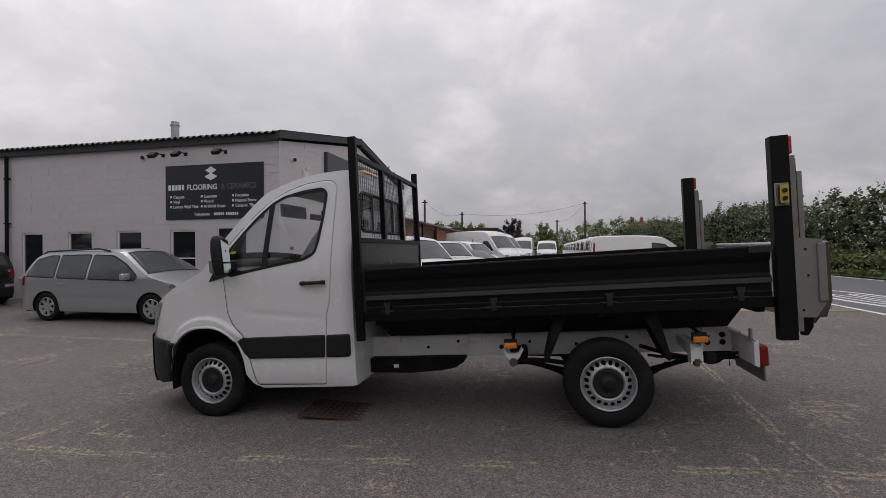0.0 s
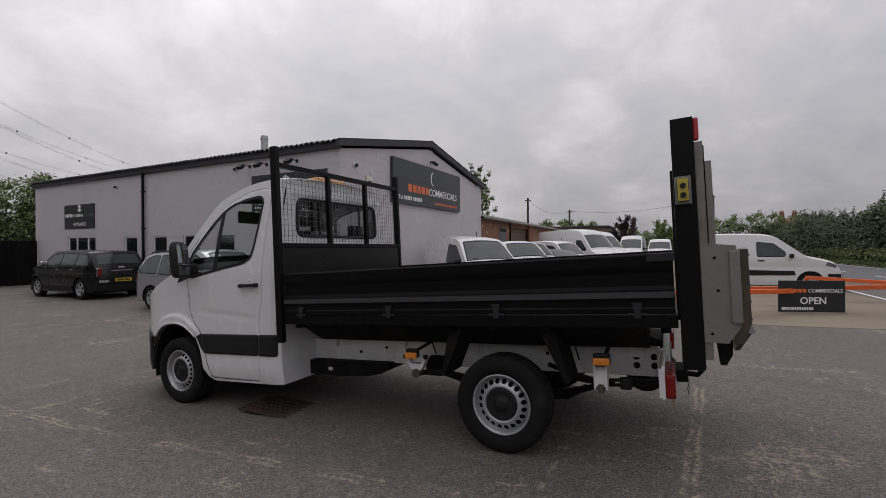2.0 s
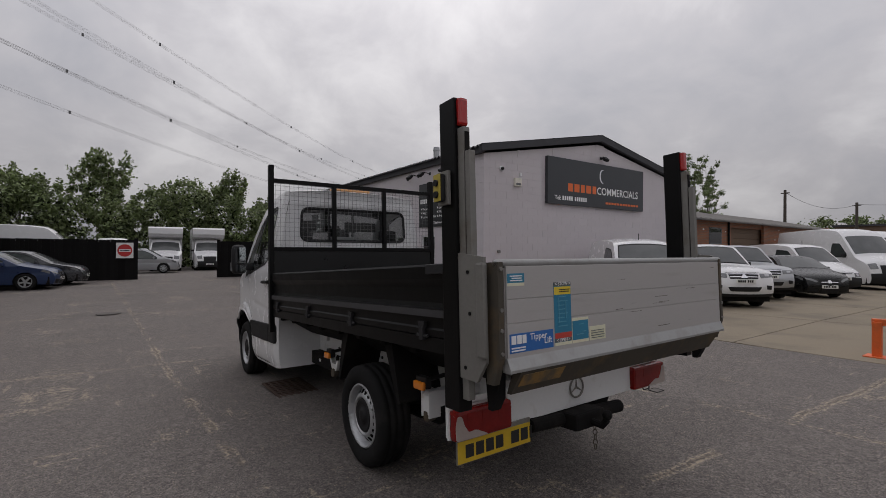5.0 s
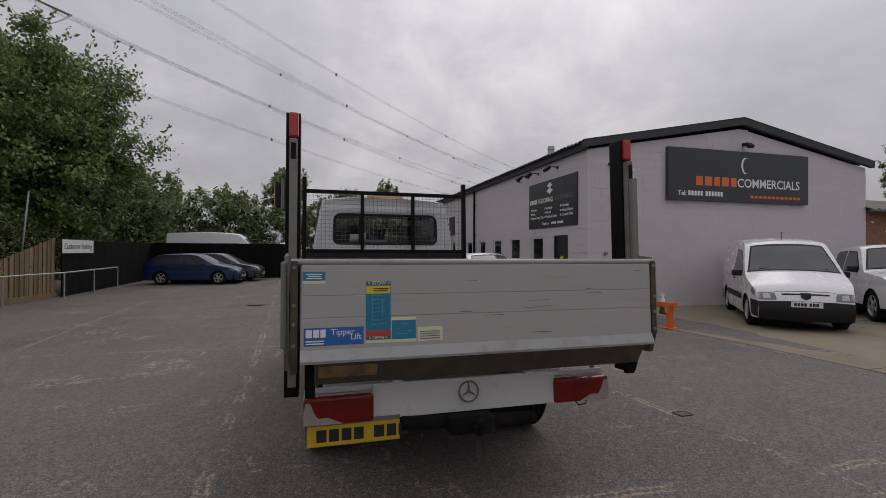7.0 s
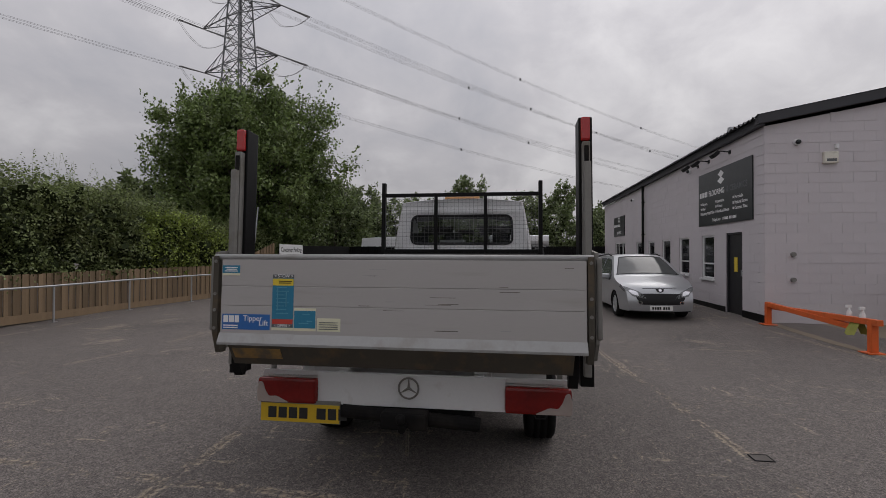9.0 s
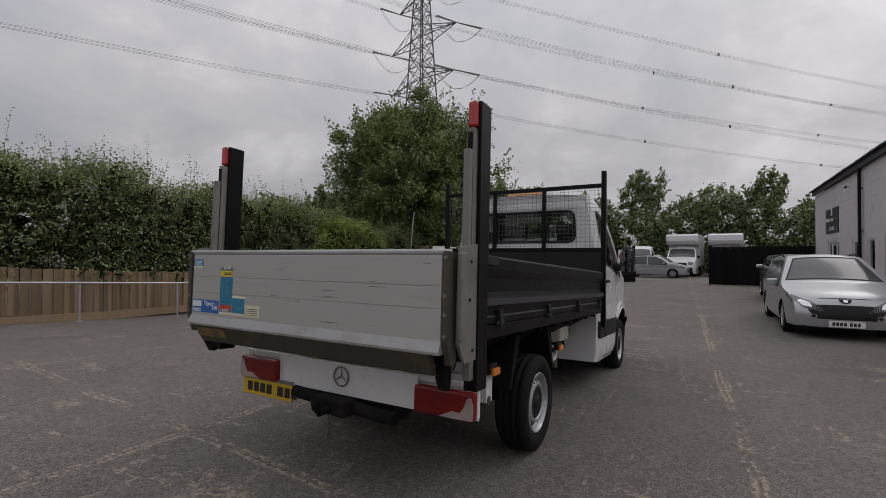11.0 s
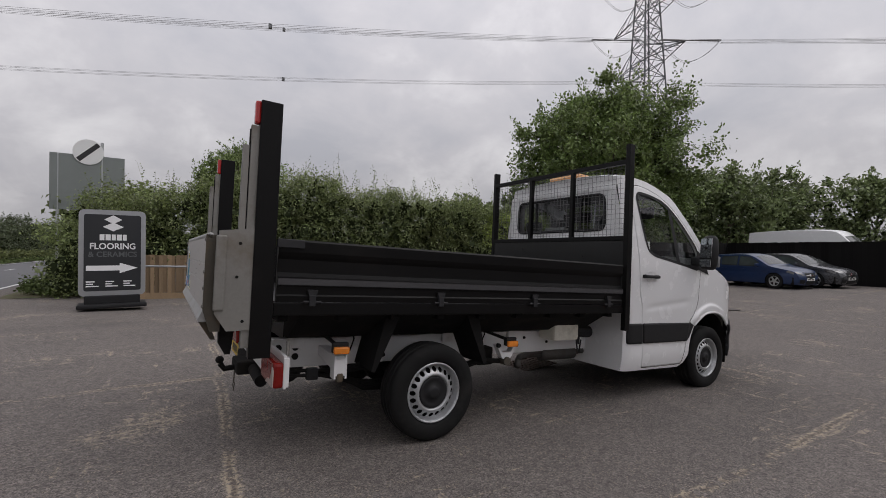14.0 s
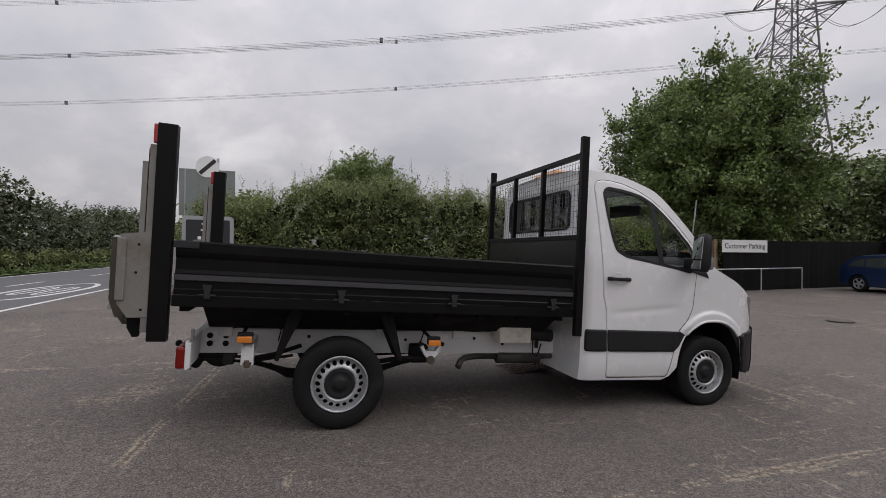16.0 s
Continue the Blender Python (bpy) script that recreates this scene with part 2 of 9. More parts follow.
M["black_sheet"] = material("glossy_black_sheet", (0.007, 0.0068, 0.0075), 0.3, var=0.25, scale=2, grain=0.15, bump=0.0012, bump_scale=5, spec=0.45, coat=0.15)
M["mesh_wire"] = material("dull_grey_wire", (0.15, 0.15, 0.155), 0.6, metal=0.4, var=0.15, scale=8)
M["sticker_line"] = material("pale_blue_print", (0.10, 0.33, 0.45), 0.45, var=0.05)
M["black_edge"] = material("worn_black_edge", (0.027, 0.027, 0.029), 0.5, var=0.25, scale=6, grain=0.2, spec=0.25)
M["roof_dark"] = material("dark_roof_sheet", (0.045, 0.045, 0.05), 0.7, var=0.2, scale=2, grain=0.15)
M["door_black"] = material("black_door_paint", (0.02, 0.02, 0.022), 0.45, var=0.2, scale=2)
M["upvc"] = material("white_upvc", (0.75, 0.75, 0.75), 0.4, var=0.04, scale=3, grain=0.03)
M["sign_black"] = material("black_sign_panel", (0.022, 0.024, 0.027), 0.35, var=0.15, scale=1.2, grain=0.06)
M["sign_grey"] = material("dark_grey_sign_panel", (0.04, 0.044, 0.05), 0.4, var=0.12, scale=1.0, grain=0.06)
M["sign_edge"] = material("sign_edge_alloy", (0.42, 0.43, 0.44), 0.4, metal=0.8)
M["ink_white"] = material("white_lettering", (0.82, 0.82, 0.82), 0.5, var=0.02)
M["ink_grey"] = material("dark_grey_lettering", (0.11, 0.115, 0.12), 0.5, var=0.02)
M["ink_orange"] = material("orange_lettering", (0.75, 0.16, 0.04), 0.5, var=0.03)
M["ink_black"] = material("black_lettering", (0.02, 0.02, 0.02), 0.5, var=0.02)
M["white_board"] = material("white_board", (0.78, 0.78, 0.77), 0.5, var=0.04, scale=3)
M["asbestos"] = material("weathered_roof_sheet", (0.16, 0.15, 0.14), 0.9, var=0.3, scale=0.8, grain=0.2, stain=(0.07, 0.065, 0.055), stain_amount=0.6, stain_scale=1.2)
M["fence_wood"] = material("larch_fence_board", (0.24, 0.168, 0.10), 0.8, var=0.25, scale=1.5, grain=0.25, grain_scale=30, pieces=0.3, each=True, bump=0.002, bump_scale=40, stretch=(4, 4, 0.5))
M["fence_black"] = material("black_stained_boards", (0.009, 0.0085, 0.0085), 0.85, var=0.25, scale=1.5, grain=0.2, pieces=0.25, each=True, spec=0.12)
M["galv"] = material("galvanised_steel", (0.45, 0.46, 0.47), 0.5, metal=0.75, var=0.15, scale=6, grain=0.1)
M["orange_paint"] = material("orange_gate_paint", (0.72, 0.13, 0.025), 0.5, var=0.12, scale=4, stain=(0.4, 0.1, 0.03), stain_amount=0.5, stain_scale=5)
M["paint_white"] = material("white_vehicle_paint", (0.74, 0.74, 0.745), 0.26, var=0.012, scale=1.5, grain=0.008, coat=0.4, spec=0.45, stain=(0.62, 0.605, 0.59), stain_amount=0.12, stain_scale=3.5, stain_cut=0.62)
M["paint_silver"] = material("silver_metallic_paint", (0.43, 0.44, 0.455), 0.32, metal=0.55, var=0.03, coat=0.4)
M["paint_black"] = material("black_vehicle_paint", (0.006, 0.0062, 0.0065), 0.28, var=0.1, coat=0.25, spec=0.35)
M["paint_blue"] = material("dark_blue_vehicle_paint", (0.012, 0.03, 0.09), 0.3, metal=0.1, var=0.08, coat=0.4)
M["paint_grey"] = material("dark_grey_vehicle_paint", (0.05, 0.052, 0.058), 0.28, metal=0.3, var=0.08, coat=0.7)
M["chassis_white"] = material("white_chassis_paint", (0.72, 0.72, 0.72), 0.4, var=0.05, scale=2, grain=0.04, stain=(0.36, 0.31, 0.25), stain_amount=0.55, stain_scale=3.6, stain_cut=0.58)
M["plastic_black"] = material("black_plastic_trim", (0.014, 0.014, 0.015), 0.6, var=0.15, scale=4, grain=0.1, bump=0.0004, bump_scale=400, spec=0.3)
M["rubber"] = material("tyre_rubber", (0.011, 0.011, 0.011), 0.85, var=0.2, scale=6, grain=0.15, stain=(0.035, 0.032, 0.03), stain_amount=0.35, stain_scale=5, spec=0.2)
M["rim_steel"] = material("silver_wheel_paint", (0.44, 0.45, 0.46), 0.38, metal=0.5, var=0.1, scale=12, grain=0.06, stain=(0.2, 0.17, 0.14), stain_amount=0.4, stain_scale=14, stain_cut=0.55)
M["under_black"] = material("black_underbody", (0.008, 0.0075, 0.0075), 0.85, var=0.3, scale=5, grain=0.2, stain=(0.035, 0.03, 0.025), stain_amount=0.4, stain_scale=4, spec=0.2)
M["alu_board"] = material("anodised_plank", (0.44, 0.42, 0.405), 0.5, metal=0.08, var=0.05, scale=1.2, grain=0.05, stain=(0.31, 0.285, 0.25), stain_amount=0.4, stain_scale=2.6, stain_cut=0.58, stretch=(1, 0.5, 5))
M["alu_edge"] = material("bright_alloy_edge", (0.36, 0.36, 0.355), 0.5, metal=0.2, var=0.1, scale=5, stain=(0.25, 0.23, 0.2), stain_amount=0.5, stain_scale=6)
M["steel_grey"] = material("scuffed_grey_steel", (0.23, 0.222, 0.205), 0.6, metal=0.35, var=0.18, scale=3, grain=0.12, stain=(0.13, 0.1, 0.065), stain_amount=0.65, stain_scale=4, stain_cut=0.52)
M["rust_dark"] = material("dirty_steel", (0.08, 0.07, 0.055), 0.75, metal=0.3, var=0.3, scale=4, stain=(0.2, 0.13, 0.06), stain_amount=0.5, stain_scale=5)
M["lamp_red"] = material("red_lamp_lens", (0.19, 0.008, 0.006), 0.24, var=0.45, scale=6, grain=0.2, grain_scale=40, coat=0.08, spec=0.35)
M["lamp_clear"] = material("clear_lamp_lens", (0.40, 0.33, 0.30), 0.2, var=0.15, scale=14, coat=0.3)
M["beacon_lens"] = material("faded_amber_beacon", (0.72, 0.38, 0.16), 0.25, var=0.3, scale=6, coat=0.4)
M["lamp_amber"] = material("amber_lamp_lens", (0.75, 0.23, 0.02), 0.25, var=0.08, coat=0.5)
M["head_lens"] = material("headlamp_lens", (0.20, 0.205, 0.21), 0.15, metal=0.1, var=0.5, scale=14, grain=0.35, grain_scale=30, coat=0.15, spec=0.4)
M["plate_yellow"] = material("yellow_plate", (0.62, 0.41, 0.02), 0.45, var=0.04)
M["plate_white"] = material("white_plate", (0.75, 0.75, 0.72), 0.4, var=0.04)
M["sticker_blue"] = material("blue_sticker", (0.03, 0.14, 0.42), 0.4, var=0.08)
M["sticker_teal"] = material("teal_sticker", (0.03, 0.21, 0.34), 0.4, var=0.1)
M["sticker_yellow"] = material("yellow_sticker", (0.78, 0.58, 0.05), 0.45, var=0.06)
M["sticker_red"] = material("red_sticker", (0.55, 0.06, 0.04), 0.45, var=0.06)
M["sticker_cream"] = material("cream_sticker", (0.72, 0.70, 0.52), 0.5, var=0.06)
M["chrome"] = material("chrome", (0.7, 0.7, 0.72), 0.12, metal=1.0, var=0.03)
M["worn_yellow"] = material("flaking_yellow_paint", (0.27, 0.16, 0.05), 0.7, var=0.3, scale=8, grain=0.2, stain=(0.10, 0.085, 0.065), stain_amount=0.9, stain_scale=9, stain_cut=0.46)
M["cloth_green"] = material("dull_green_cloth", (0.30, 0.30, 0.07), 0.9, var=0.3, scale=9, grain=0.2)
M["marker_red"] = material("bright_red_marker_lens", (0.42, 0.014, 0.014), 0.2, var=0.08, coat=0.3)
M["rib_grey"] = material("paler_grey_rib", (0.055, 0.054, 0.057), 0.5, var=0.25, scale=5, grain=0.25, spec=0.3)
M["rust_iron"] = material("rusty_iron", (0.065, 0.04, 0.03), 0.88, metal=0.2, var=0.35, scale=8, grain=0.3)
M["glass_rear"] = glass("tinted_rear_glass", (0.42, 0.44, 0.44))
M["control_yellow"] = material("yellow_control_box", (0.48, 0.38, 0.06), 0.45, var=0.2, scale=30)
M["tank_cream"] = material("cream_plastic_tank", (0.74, 0.71, 0.62), 0.5, var=0.08, stain=(0.3, 0.27, 0.2), stain_amount=0.4, stain_scale=6)
M["interior"] = material("dark_cab_trim", (0.03, 0.03, 0.033), 0.75, var=0.15)
M["seat_cloth"] = material("dark_seat_cloth", (0.025, 0.027, 0.032), 0.9, var=0.2, grain=0.3, grain_scale=200)
M["paper"] = material("white_paper", (0.75, 0.75, 0.74), 0.6, var=0.03)
M["glass"] = glass("clear_window_glass", (0.92, 0.95, 0.935))
M["glass_dark"] = material("dark_vehicle_glass", (0.012, 0.015, 0.016), 0.08, var=0.3, scale=2, coat=0.1, spec=0.5)
M["glass_screen"] = material("windscreen_glass", (0.085, 0.09, 0.09), 0.1, var=0.4, scale=1.5, spec=0.5)
M["glass_side"] = material("tinted_side_glass", (0.05, 0.06, 0.058), 0.1, var=0.5, scale=1.6, grain=0.2, grain_scale=6, spec=0.5)
M["mirror"] = material("mirror_glass", (0.8, 0.82, 0.83), 0.03, metal=1.0, var=0.0, grain=0.0)
M["window_dark"] = material("dark_office_window", (0.014, 0.015, 0.017), 0.06, var=0.4, scale=1.0, spec=0.7)


def leaf_material(name, colour, second, glow=0.3):
    """Leaves that differ in tone one from another, drift to a second hue in patches, and let some light through."""
    m = material(name, colour, 0.46, var=0.35, scale=0.6, grain=0.1, pieces=0.6, spec=0.45, stain=second, stain_amount=0.45, stain_scale=0.7, stain_cut=0.5)
    n, l = m.node_tree.nodes, m.node_tree.links
    p = n["Principled BSDF"]
    thin, mix = n.new("ShaderNodeBsdfTranslucent"), n.new("ShaderNodeMixShader")
    l.new(p.inputs["Base Color"].links[0].from_socket, thin.inputs["Color"])
    mix.inputs[0].default_value = glow
    l.new(p.outputs[0], mix.inputs[1])
    l.new(thin.outputs[0], mix.inputs[2])
    l.new(mix.outputs[0], n["Material Output"].inputs[0])
    return m


M["leaf_hedge"] = leaf_material("hedge_leaves", (0.185, 0.228, 0.085), (0.17, 0.168, 0.075))
# leaf copy for the far hedge, its turned-away shade put into a darker colour
M["leaf_far_shaded"] = leaf_material("shaded_far_hedge_leaves", (0.092, 0.115, 0.06), (0.115, 0.115, 0.06))
M["leaf_tree"] = leaf_material("cherry_leaves", (0.155, 0.215, 0.066), (0.19, 0.225, 0.08), 0.26)
M["leaf_wood"] = leaf_material("woodland_leaves", (0.155, 0.20, 0.08), (0.165, 0.175, 0.08))
M["leaf_bright"] = leaf_material("bright_shrub_leaves", (0.25, 0.32, 0.06), (0.2, 0.25, 0.065))
M["leaf_copper"] = leaf_material("copper_beech_leaves", (0.05, 0.03, 0.033), (0.04, 0.035, 0.03))
# inner flakes of hedges and crowns: the inner shade is put into this dark colour
M["leaf_core"] = material("inner_shade_flakes", (0.034, 0.044, 0.02), 0.95, var=0.4, scale=1.2, grain=0.4, grain_scale=14, spec=0.1)
M["bark"] = material("grey_brown_bark", (0.11, 0.09, 0.07), 0.9, var=0.3, scale=4, grain=0.25, grain_scale=30, bump=0.01, bump_scale=25)
M["grass"] = material("verge_grass", (0.10, 0.135, 0.04), 0.8, var=0.3, scale=0.8, grain=0.25, grain_scale=30, pieces=0.35)
M["grass_tall"] = material("tall_verge_grass", (0.17, 0.195, 0.075), 0.75, var=0.3, scale=0.8, grain=0.25, grain_scale=30, pieces=0.4)
M["litter"] = material("leaf_litter_and_grass", (0.10, 0.085, 0.045), 0.95, var=0.4, scale=2.5, grain=0.4, grain_scale=35, bump=0.02, bump_scale=30, stain=(0.08, 0.11, 0.035), stain_amount=0.9, stain_scale=2.2, stain_cut=0.47)
M["pylon"] = material("pylon_steel", (0.16, 0.165, 0.17), 0.6, metal=0.5, var=0.1)
M["cable"] = material("aluminium_conductor", (0.30, 0.30, 0.305), 0.6, var=0.05)
M["pole_wood"] = material("creosoted_pole", (0.07, 0.06, 0.05), 0.9, var=0.2)
M["drain_dark"] = material("drain_black", (0.008, 0.008, 0.008), 0.9)
M["sign_back"] = material("grey_sign_back", (0.22, 0.24, 0.23), 0.5, metal=0.4, var=0.1)
M["sign_red"] = material("red_sign_face", (0.5, 0.03, 0.03), 0.4, var=0.05)
M["house_brick"] = material("red_house_brick", (0.26, 0.11, 0.07), 0.9, var=0.2, scale=2)
M["render_buff"] = material("buff_cladding", (0.16, 0.11, 0.075), 0.85, var=0.15, scale=0.6)

# ---- building blocks ----
def part_np(name, verts, faces, mat, parent=None, label="", smooth=False):
    me = bpy.data.meshes.new(name)
    me.from_pydata([tuple(v) for v in verts], [], [tuple(f) for f in faces])
    me.materials.append(mat)
    if smooth:
        me.polygons.foreach_set("use_smooth", [True] * len(me.polygons))
    me.validate()
    ob = new(name, me)
    ob.parent = parent
    return tagged(ob, label)


def part(name, bm, mat, parent=None, label="", smooth=False):
    me = bpy.data.meshes.new(name)
    bmesh.ops.recalc_face_normals(bm, faces=bm.faces)
    bm.to_mesh(me)
    bm.free()
    me.materials.append(mat)
    if smooth:
        me.polygons.foreach_set("use_smooth", [True] * len(me.polygons))
    ob = new(name, me)
    ob.parent = parent
    return tagged(ob, label)


def thing(name, label, category, m=None, group="", kind=""):
    ob = new(name)
    ob.empty_display_size = 0.2
    if m is not None:
        ob.matrix_basis = m
    return tagged(ob, label, category, group, kind)


def box(bm, lo, hi, bevel=0.0, m=None):
    lo, hi = Vector(lo), Vector(hi)
    c, s = (lo + hi) / 2, hi - lo
    mat = Matrix.Translation(c) @ Matrix.Diagonal((*s, 1))
    if m is not None:
        mat = m @ mat
    made = bmesh.ops.create_cube(bm, size=1.0, matrix=mat)["verts"]
    if bevel:
        edges = list({e for v in made for e in v.link_edges})
        bmesh.ops.bevel(bm, geom=edges, offset=bevel, segments=2, profile=0.6, affect="EDGES")
    return bm


def boxes(*specs, bevel=0.0):
    bm = bmesh.new()
    for lo, hi in specs:
        box(bm, lo, hi, bevel)
    return bm


def rod(bm, a, b, r, n=8, r2=None):
    a, b = Vector(a), Vector(b)
    d = b - a
    if d.length < 1e-6:
        return bm
    m = Matrix.Translation((a + b) / 2) @ d.to_track_quat("Z", "Y").to_matrix().to_4x4()
    bmesh.ops.create_cone(bm, cap_ends=True, segments=n, radius1=r, radius2=r if r2 is None else r2, depth=d.length, matrix=m)
    return bm


def rods(pairs, r, n=8):
    bm = bmesh.new()
    for a, b in pairs:
        rod(bm, a, b, r, n)
    return bm


def tube(bm, pts, r, n=8, closed=False):
    """A round bar along a line of points, with mitred bends."""
    pts = [Vector(p) for p in pts]
    rings, count = [], len(pts)
    up = None
    for i, p in enumerate(pts):
        a = pts[i - 1] if (i or closed) else p
        b = pts[(i + 1) % count] if (i < count - 1 or closed) else p
        d = (b - a).normalized()
        if up is None:
            up = Vector((0, 0, 1)) if abs(d.z) < 0.9 else Vector((1, 0, 0))
        side = d.cross(up).normalized()
        nrm = side.cross(d).normalized()
        rings.append([bm.verts.new(p + (side * math.cos(k * 2 * math.pi / n) + nrm * math.sin(k * 2 * math.pi / n)) * r) for k in range(n)])
    pairs = list(zip(rings, rings[1:])) + ([(rings[-1], rings[0])] if closed else [])
    for p, q in pairs:
        for k in range(n):
            bm.faces.new((p[k], p[(k + 1) % n], q[(k + 1) % n], q[k]))
    if not closed:
        bm.faces.new(rings[0])
        bm.faces.new(rings[-1])
    return bm


def prism(bm, poly, axis, lo, hi):
    """A polygon of two coordinates drawn out along the third axis."""
    def put(p, h):
        c = [p[0], p[1]]
        c.insert(axis, h)
        return bm.verts.new(c)
    a, b = [put(p, lo) for p in poly], [put(p, hi) for p in poly]
    n = len(poly)
    bm.faces.new(a)
    bm.faces.new(b[::-1])
    for i in range(n):
        bm.faces.new((a[i], b[i], b[(i + 1) % n], a[(i + 1) % n]))
    return bm


def lathe(bm, profile, n=32, axis=1, closed=False):
    """Turns a profile of (along, radius) about the given axis."""
    rings = []
    for h, r in profile:
        ring = []
        for k in range(n):
            a = 2 * math.pi * k / n
            c = [r * math.cos(a), r * math.sin(a)]
            c.insert(axis, h)
            ring.append(bm.verts.new(c))
        rings.append(ring)
    pairs = list(zip(rings, rings[1:]))
    if closed:
        pairs.append((rings[-1], rings[0]))
    for p, q in pairs:
        for k in range(n):
            bm.faces.new((p[k], p[(k + 1) % n], q[(k + 1) % n], q[k]))
    return bm


def inside(poly, x, y):
    poly = np.asarray(poly, float)
    hit = np.zeros(x.shape, bool)
    x0, y0 = poly[-1]
    for x1, y1 in poly:
        if y0 != y1:
            hit ^= ((y1 > y) != (y0 > y)) & (x < (x0 - x1) * (y - y1) / (y0 - y1) + x1)
        x0, y0 = x1, y1
    return hit


def region(outer, holes, cell):
    """A grid mesh of a flat outline with holes; the rim is drawn onto the outline. Gives points (u, v) and quads."""
    outer = np.asarray(outer, float)
    lo, hi = outer.min(0) - cell, outer.max(0) + cell
    nx, ny = int((hi[0] - lo[0]) / cell) + 1, int((hi[1] - lo[1]) / cell) + 1
    gx, gy = np.meshgrid(lo[0] + cell * np.arange(nx + 1), lo[1] + cell * np.arange(ny + 1), indexing="ij")
    cx, cy = gx[:-1, :-1] + cell / 2, gy[:-1, :-1] + cell / 2
    keep = inside(outer, cx, cy)
    for h in holes:
        keep &= ~inside(h, cx, cy)
    count = np.zeros(gx.shape, int)
    for a in (0, 1):
        for b in (0, 1):
            count[a:a + nx, b:b + ny] += keep
    segs = []
    for poly in (outer, *[np.asarray(h, float) for h in holes]):
        segs.append(np.concatenate([poly, np.roll(poly, -1, 0)], 1))
    segs = np.concatenate(segs)
    rim = np.argwhere((count > 0) & (count < 4))
    if len(rim):
        p = np.stack([gx[rim[:, 0], rim[:, 1]], gy[rim[:, 0], rim[:, 1]]], 1)[:, None, :]
        a, d = segs[None, :, :2], segs[None, :, 2:] - segs[None, :, :2]
        k = np.clip(((p - a) * d).sum(2) / np.maximum((d * d).sum(2), 1e-12), 0, 1)
        q = a + d * k[..., None]
        best = ((q - p) ** 2).sum(2).argmin(1)
        near = q[np.arange(len(rim)), best]
        gx[rim[:, 0], rim[:, 1]], gy[rim[:, 0], rim[:, 1]] = near[:, 0], near[:, 1]
    used = count > 0
    index = -np.ones(gx.shape, int)
    index[used] = np.arange(used.sum())
    cells = np.argwhere(keep)
    i, j = cells[:, 0], cells[:, 1]
    quads = np.stack([index[i, j], index[i + 1, j], index[i + 1, j + 1], index[i, j + 1]], 1)
    return gx[used], gy[used], quads


def round_poly(poly, r, n=4):
    """Rounds the corners of an outline."""
    out, count = [], len(poly)
    for i in range(count):
        p, a, b = Vector(poly[i]), Vector(poly[i - 1]), Vector(poly[(i + 1) % count])
        da, db = (a - p), (b - p)
        k = min(r, da.length * 0.45, db.length * 0.45)
        s, e = p + da.normalized() * k, p + db.normalized() * k
        for j in range(n + 1):
            t = j / n
            out.append(tuple(s * (1 - t) ** 2 + p * 2 * t * (1 - t) + e * t * t))
    return out


def spline(pts, idx):
    """Catmull-Rom through the points; idx is a float array of point numbers."""
    pts = np.asarray(pts, float)
    idx = np.clip(np.asarray(idx, float), 0, len(pts) - 1)
    i = np.minimum(idx.astype(int), len(pts) - 2)
    t = (idx - i)[:, None]
    p1, p2 = pts[i], pts[i + 1]
    p0, p3 = pts[np.maximum(i - 1, 0)], pts[np.minimum(i + 2, len(pts) - 1)]
    m1, m2 = (p2 - p0) * 0.42, (p3 - p1) * 0.42
    return (2 * t**3 - 3 * t**2 + 1) * p1 + (t**3 - 2 * t**2 + t) * m1 + (-2 * t**3 + 3 * t**2) * p2 + (t**3 - t**2) * m2


def words(body, size, mat, parent, m, name="lettering", bold=0.0, wide=1.0, align="LEFT"):
    """Lettering in the built-in font, 2 mm thick; m places its left base, x along the line and z up off the face."""
    cu = bpy.data.curves.new("lettering", "FONT")
    cu.body, cu.size, cu.extrude, cu.offset, cu.align_x = body, size, 0.001, bold, align
    cu.resolution_u = 3
    tmp = bpy.data.objects.new("lettering", cu)
    scene.collection.objects.link(tmp)
    me = bpy.data.meshes.new_from_object(tmp.evaluated_get(bpy.context.evaluated_depsgraph_get()))
    bpy.data.objects.remove(tmp)
    bpy.data.curves.remove(cu)
    me.materials.clear()
    me.materials.append(mat)
    me.transform(m @ Matrix.Diagonal((wide, 1, 1, 1)))
    ob = new(name, me)
    ob.parent = parent
    return ob


def bars(mat, parent, m, rows, name="bar"):
    """Plain bars in place of unreadable or private writing: rows of (x, y, width, height)."""
    for x, y, w, h in rows:
        bm = bmesh.new()
        box(bm, (x, y, 0), (x + w, y + h, 0.002), m=m)
        part(name, bm, mat, parent)


def char_bars(mat, parent, m, text_widths, h, gap=0.22, name="bar"):
    rows, x = [], 0.0
    for w in text_widths:
        if w > 0:
            rows.append((x, 0, w, h))
            x += w + gap * h
        else:
            x -= w
    return bars(mat, parent, m, rows, name)


def ground_z(x, y=0.0):
    """Height of the yard: nearly level, with a dip beside the truck's cab, a slight rise to the road and to the buildings."""
    xs = (-60, -26, -14, -9, -5.5, -3.7, 0, 3, 8, 20)
    zs = (-0.12, -0.06, -0.10, -0.11, -0.15, -0.146, 0.02, 0.10, 0.17, 0.22)
    cross = np.interp(y, (-11, 0, 4.5, 7), (-0.07, 0, 0.02, 0.10)) * np.interp(x, (-26, -14, -4, 0), (0, 1, 1, 0))
    fall = np.interp(x, (-5, -1, 5, 6.3), (0, 1, 1, 0)) * np.interp(y, (10.4, 15, 47.2), (0, -0.05, -0.15))
    return sum(np.interp(x + d, xs, zs) for d in (-0.8, -0.4, 0, 0.4, 0.8)) / 5 + cross + fall

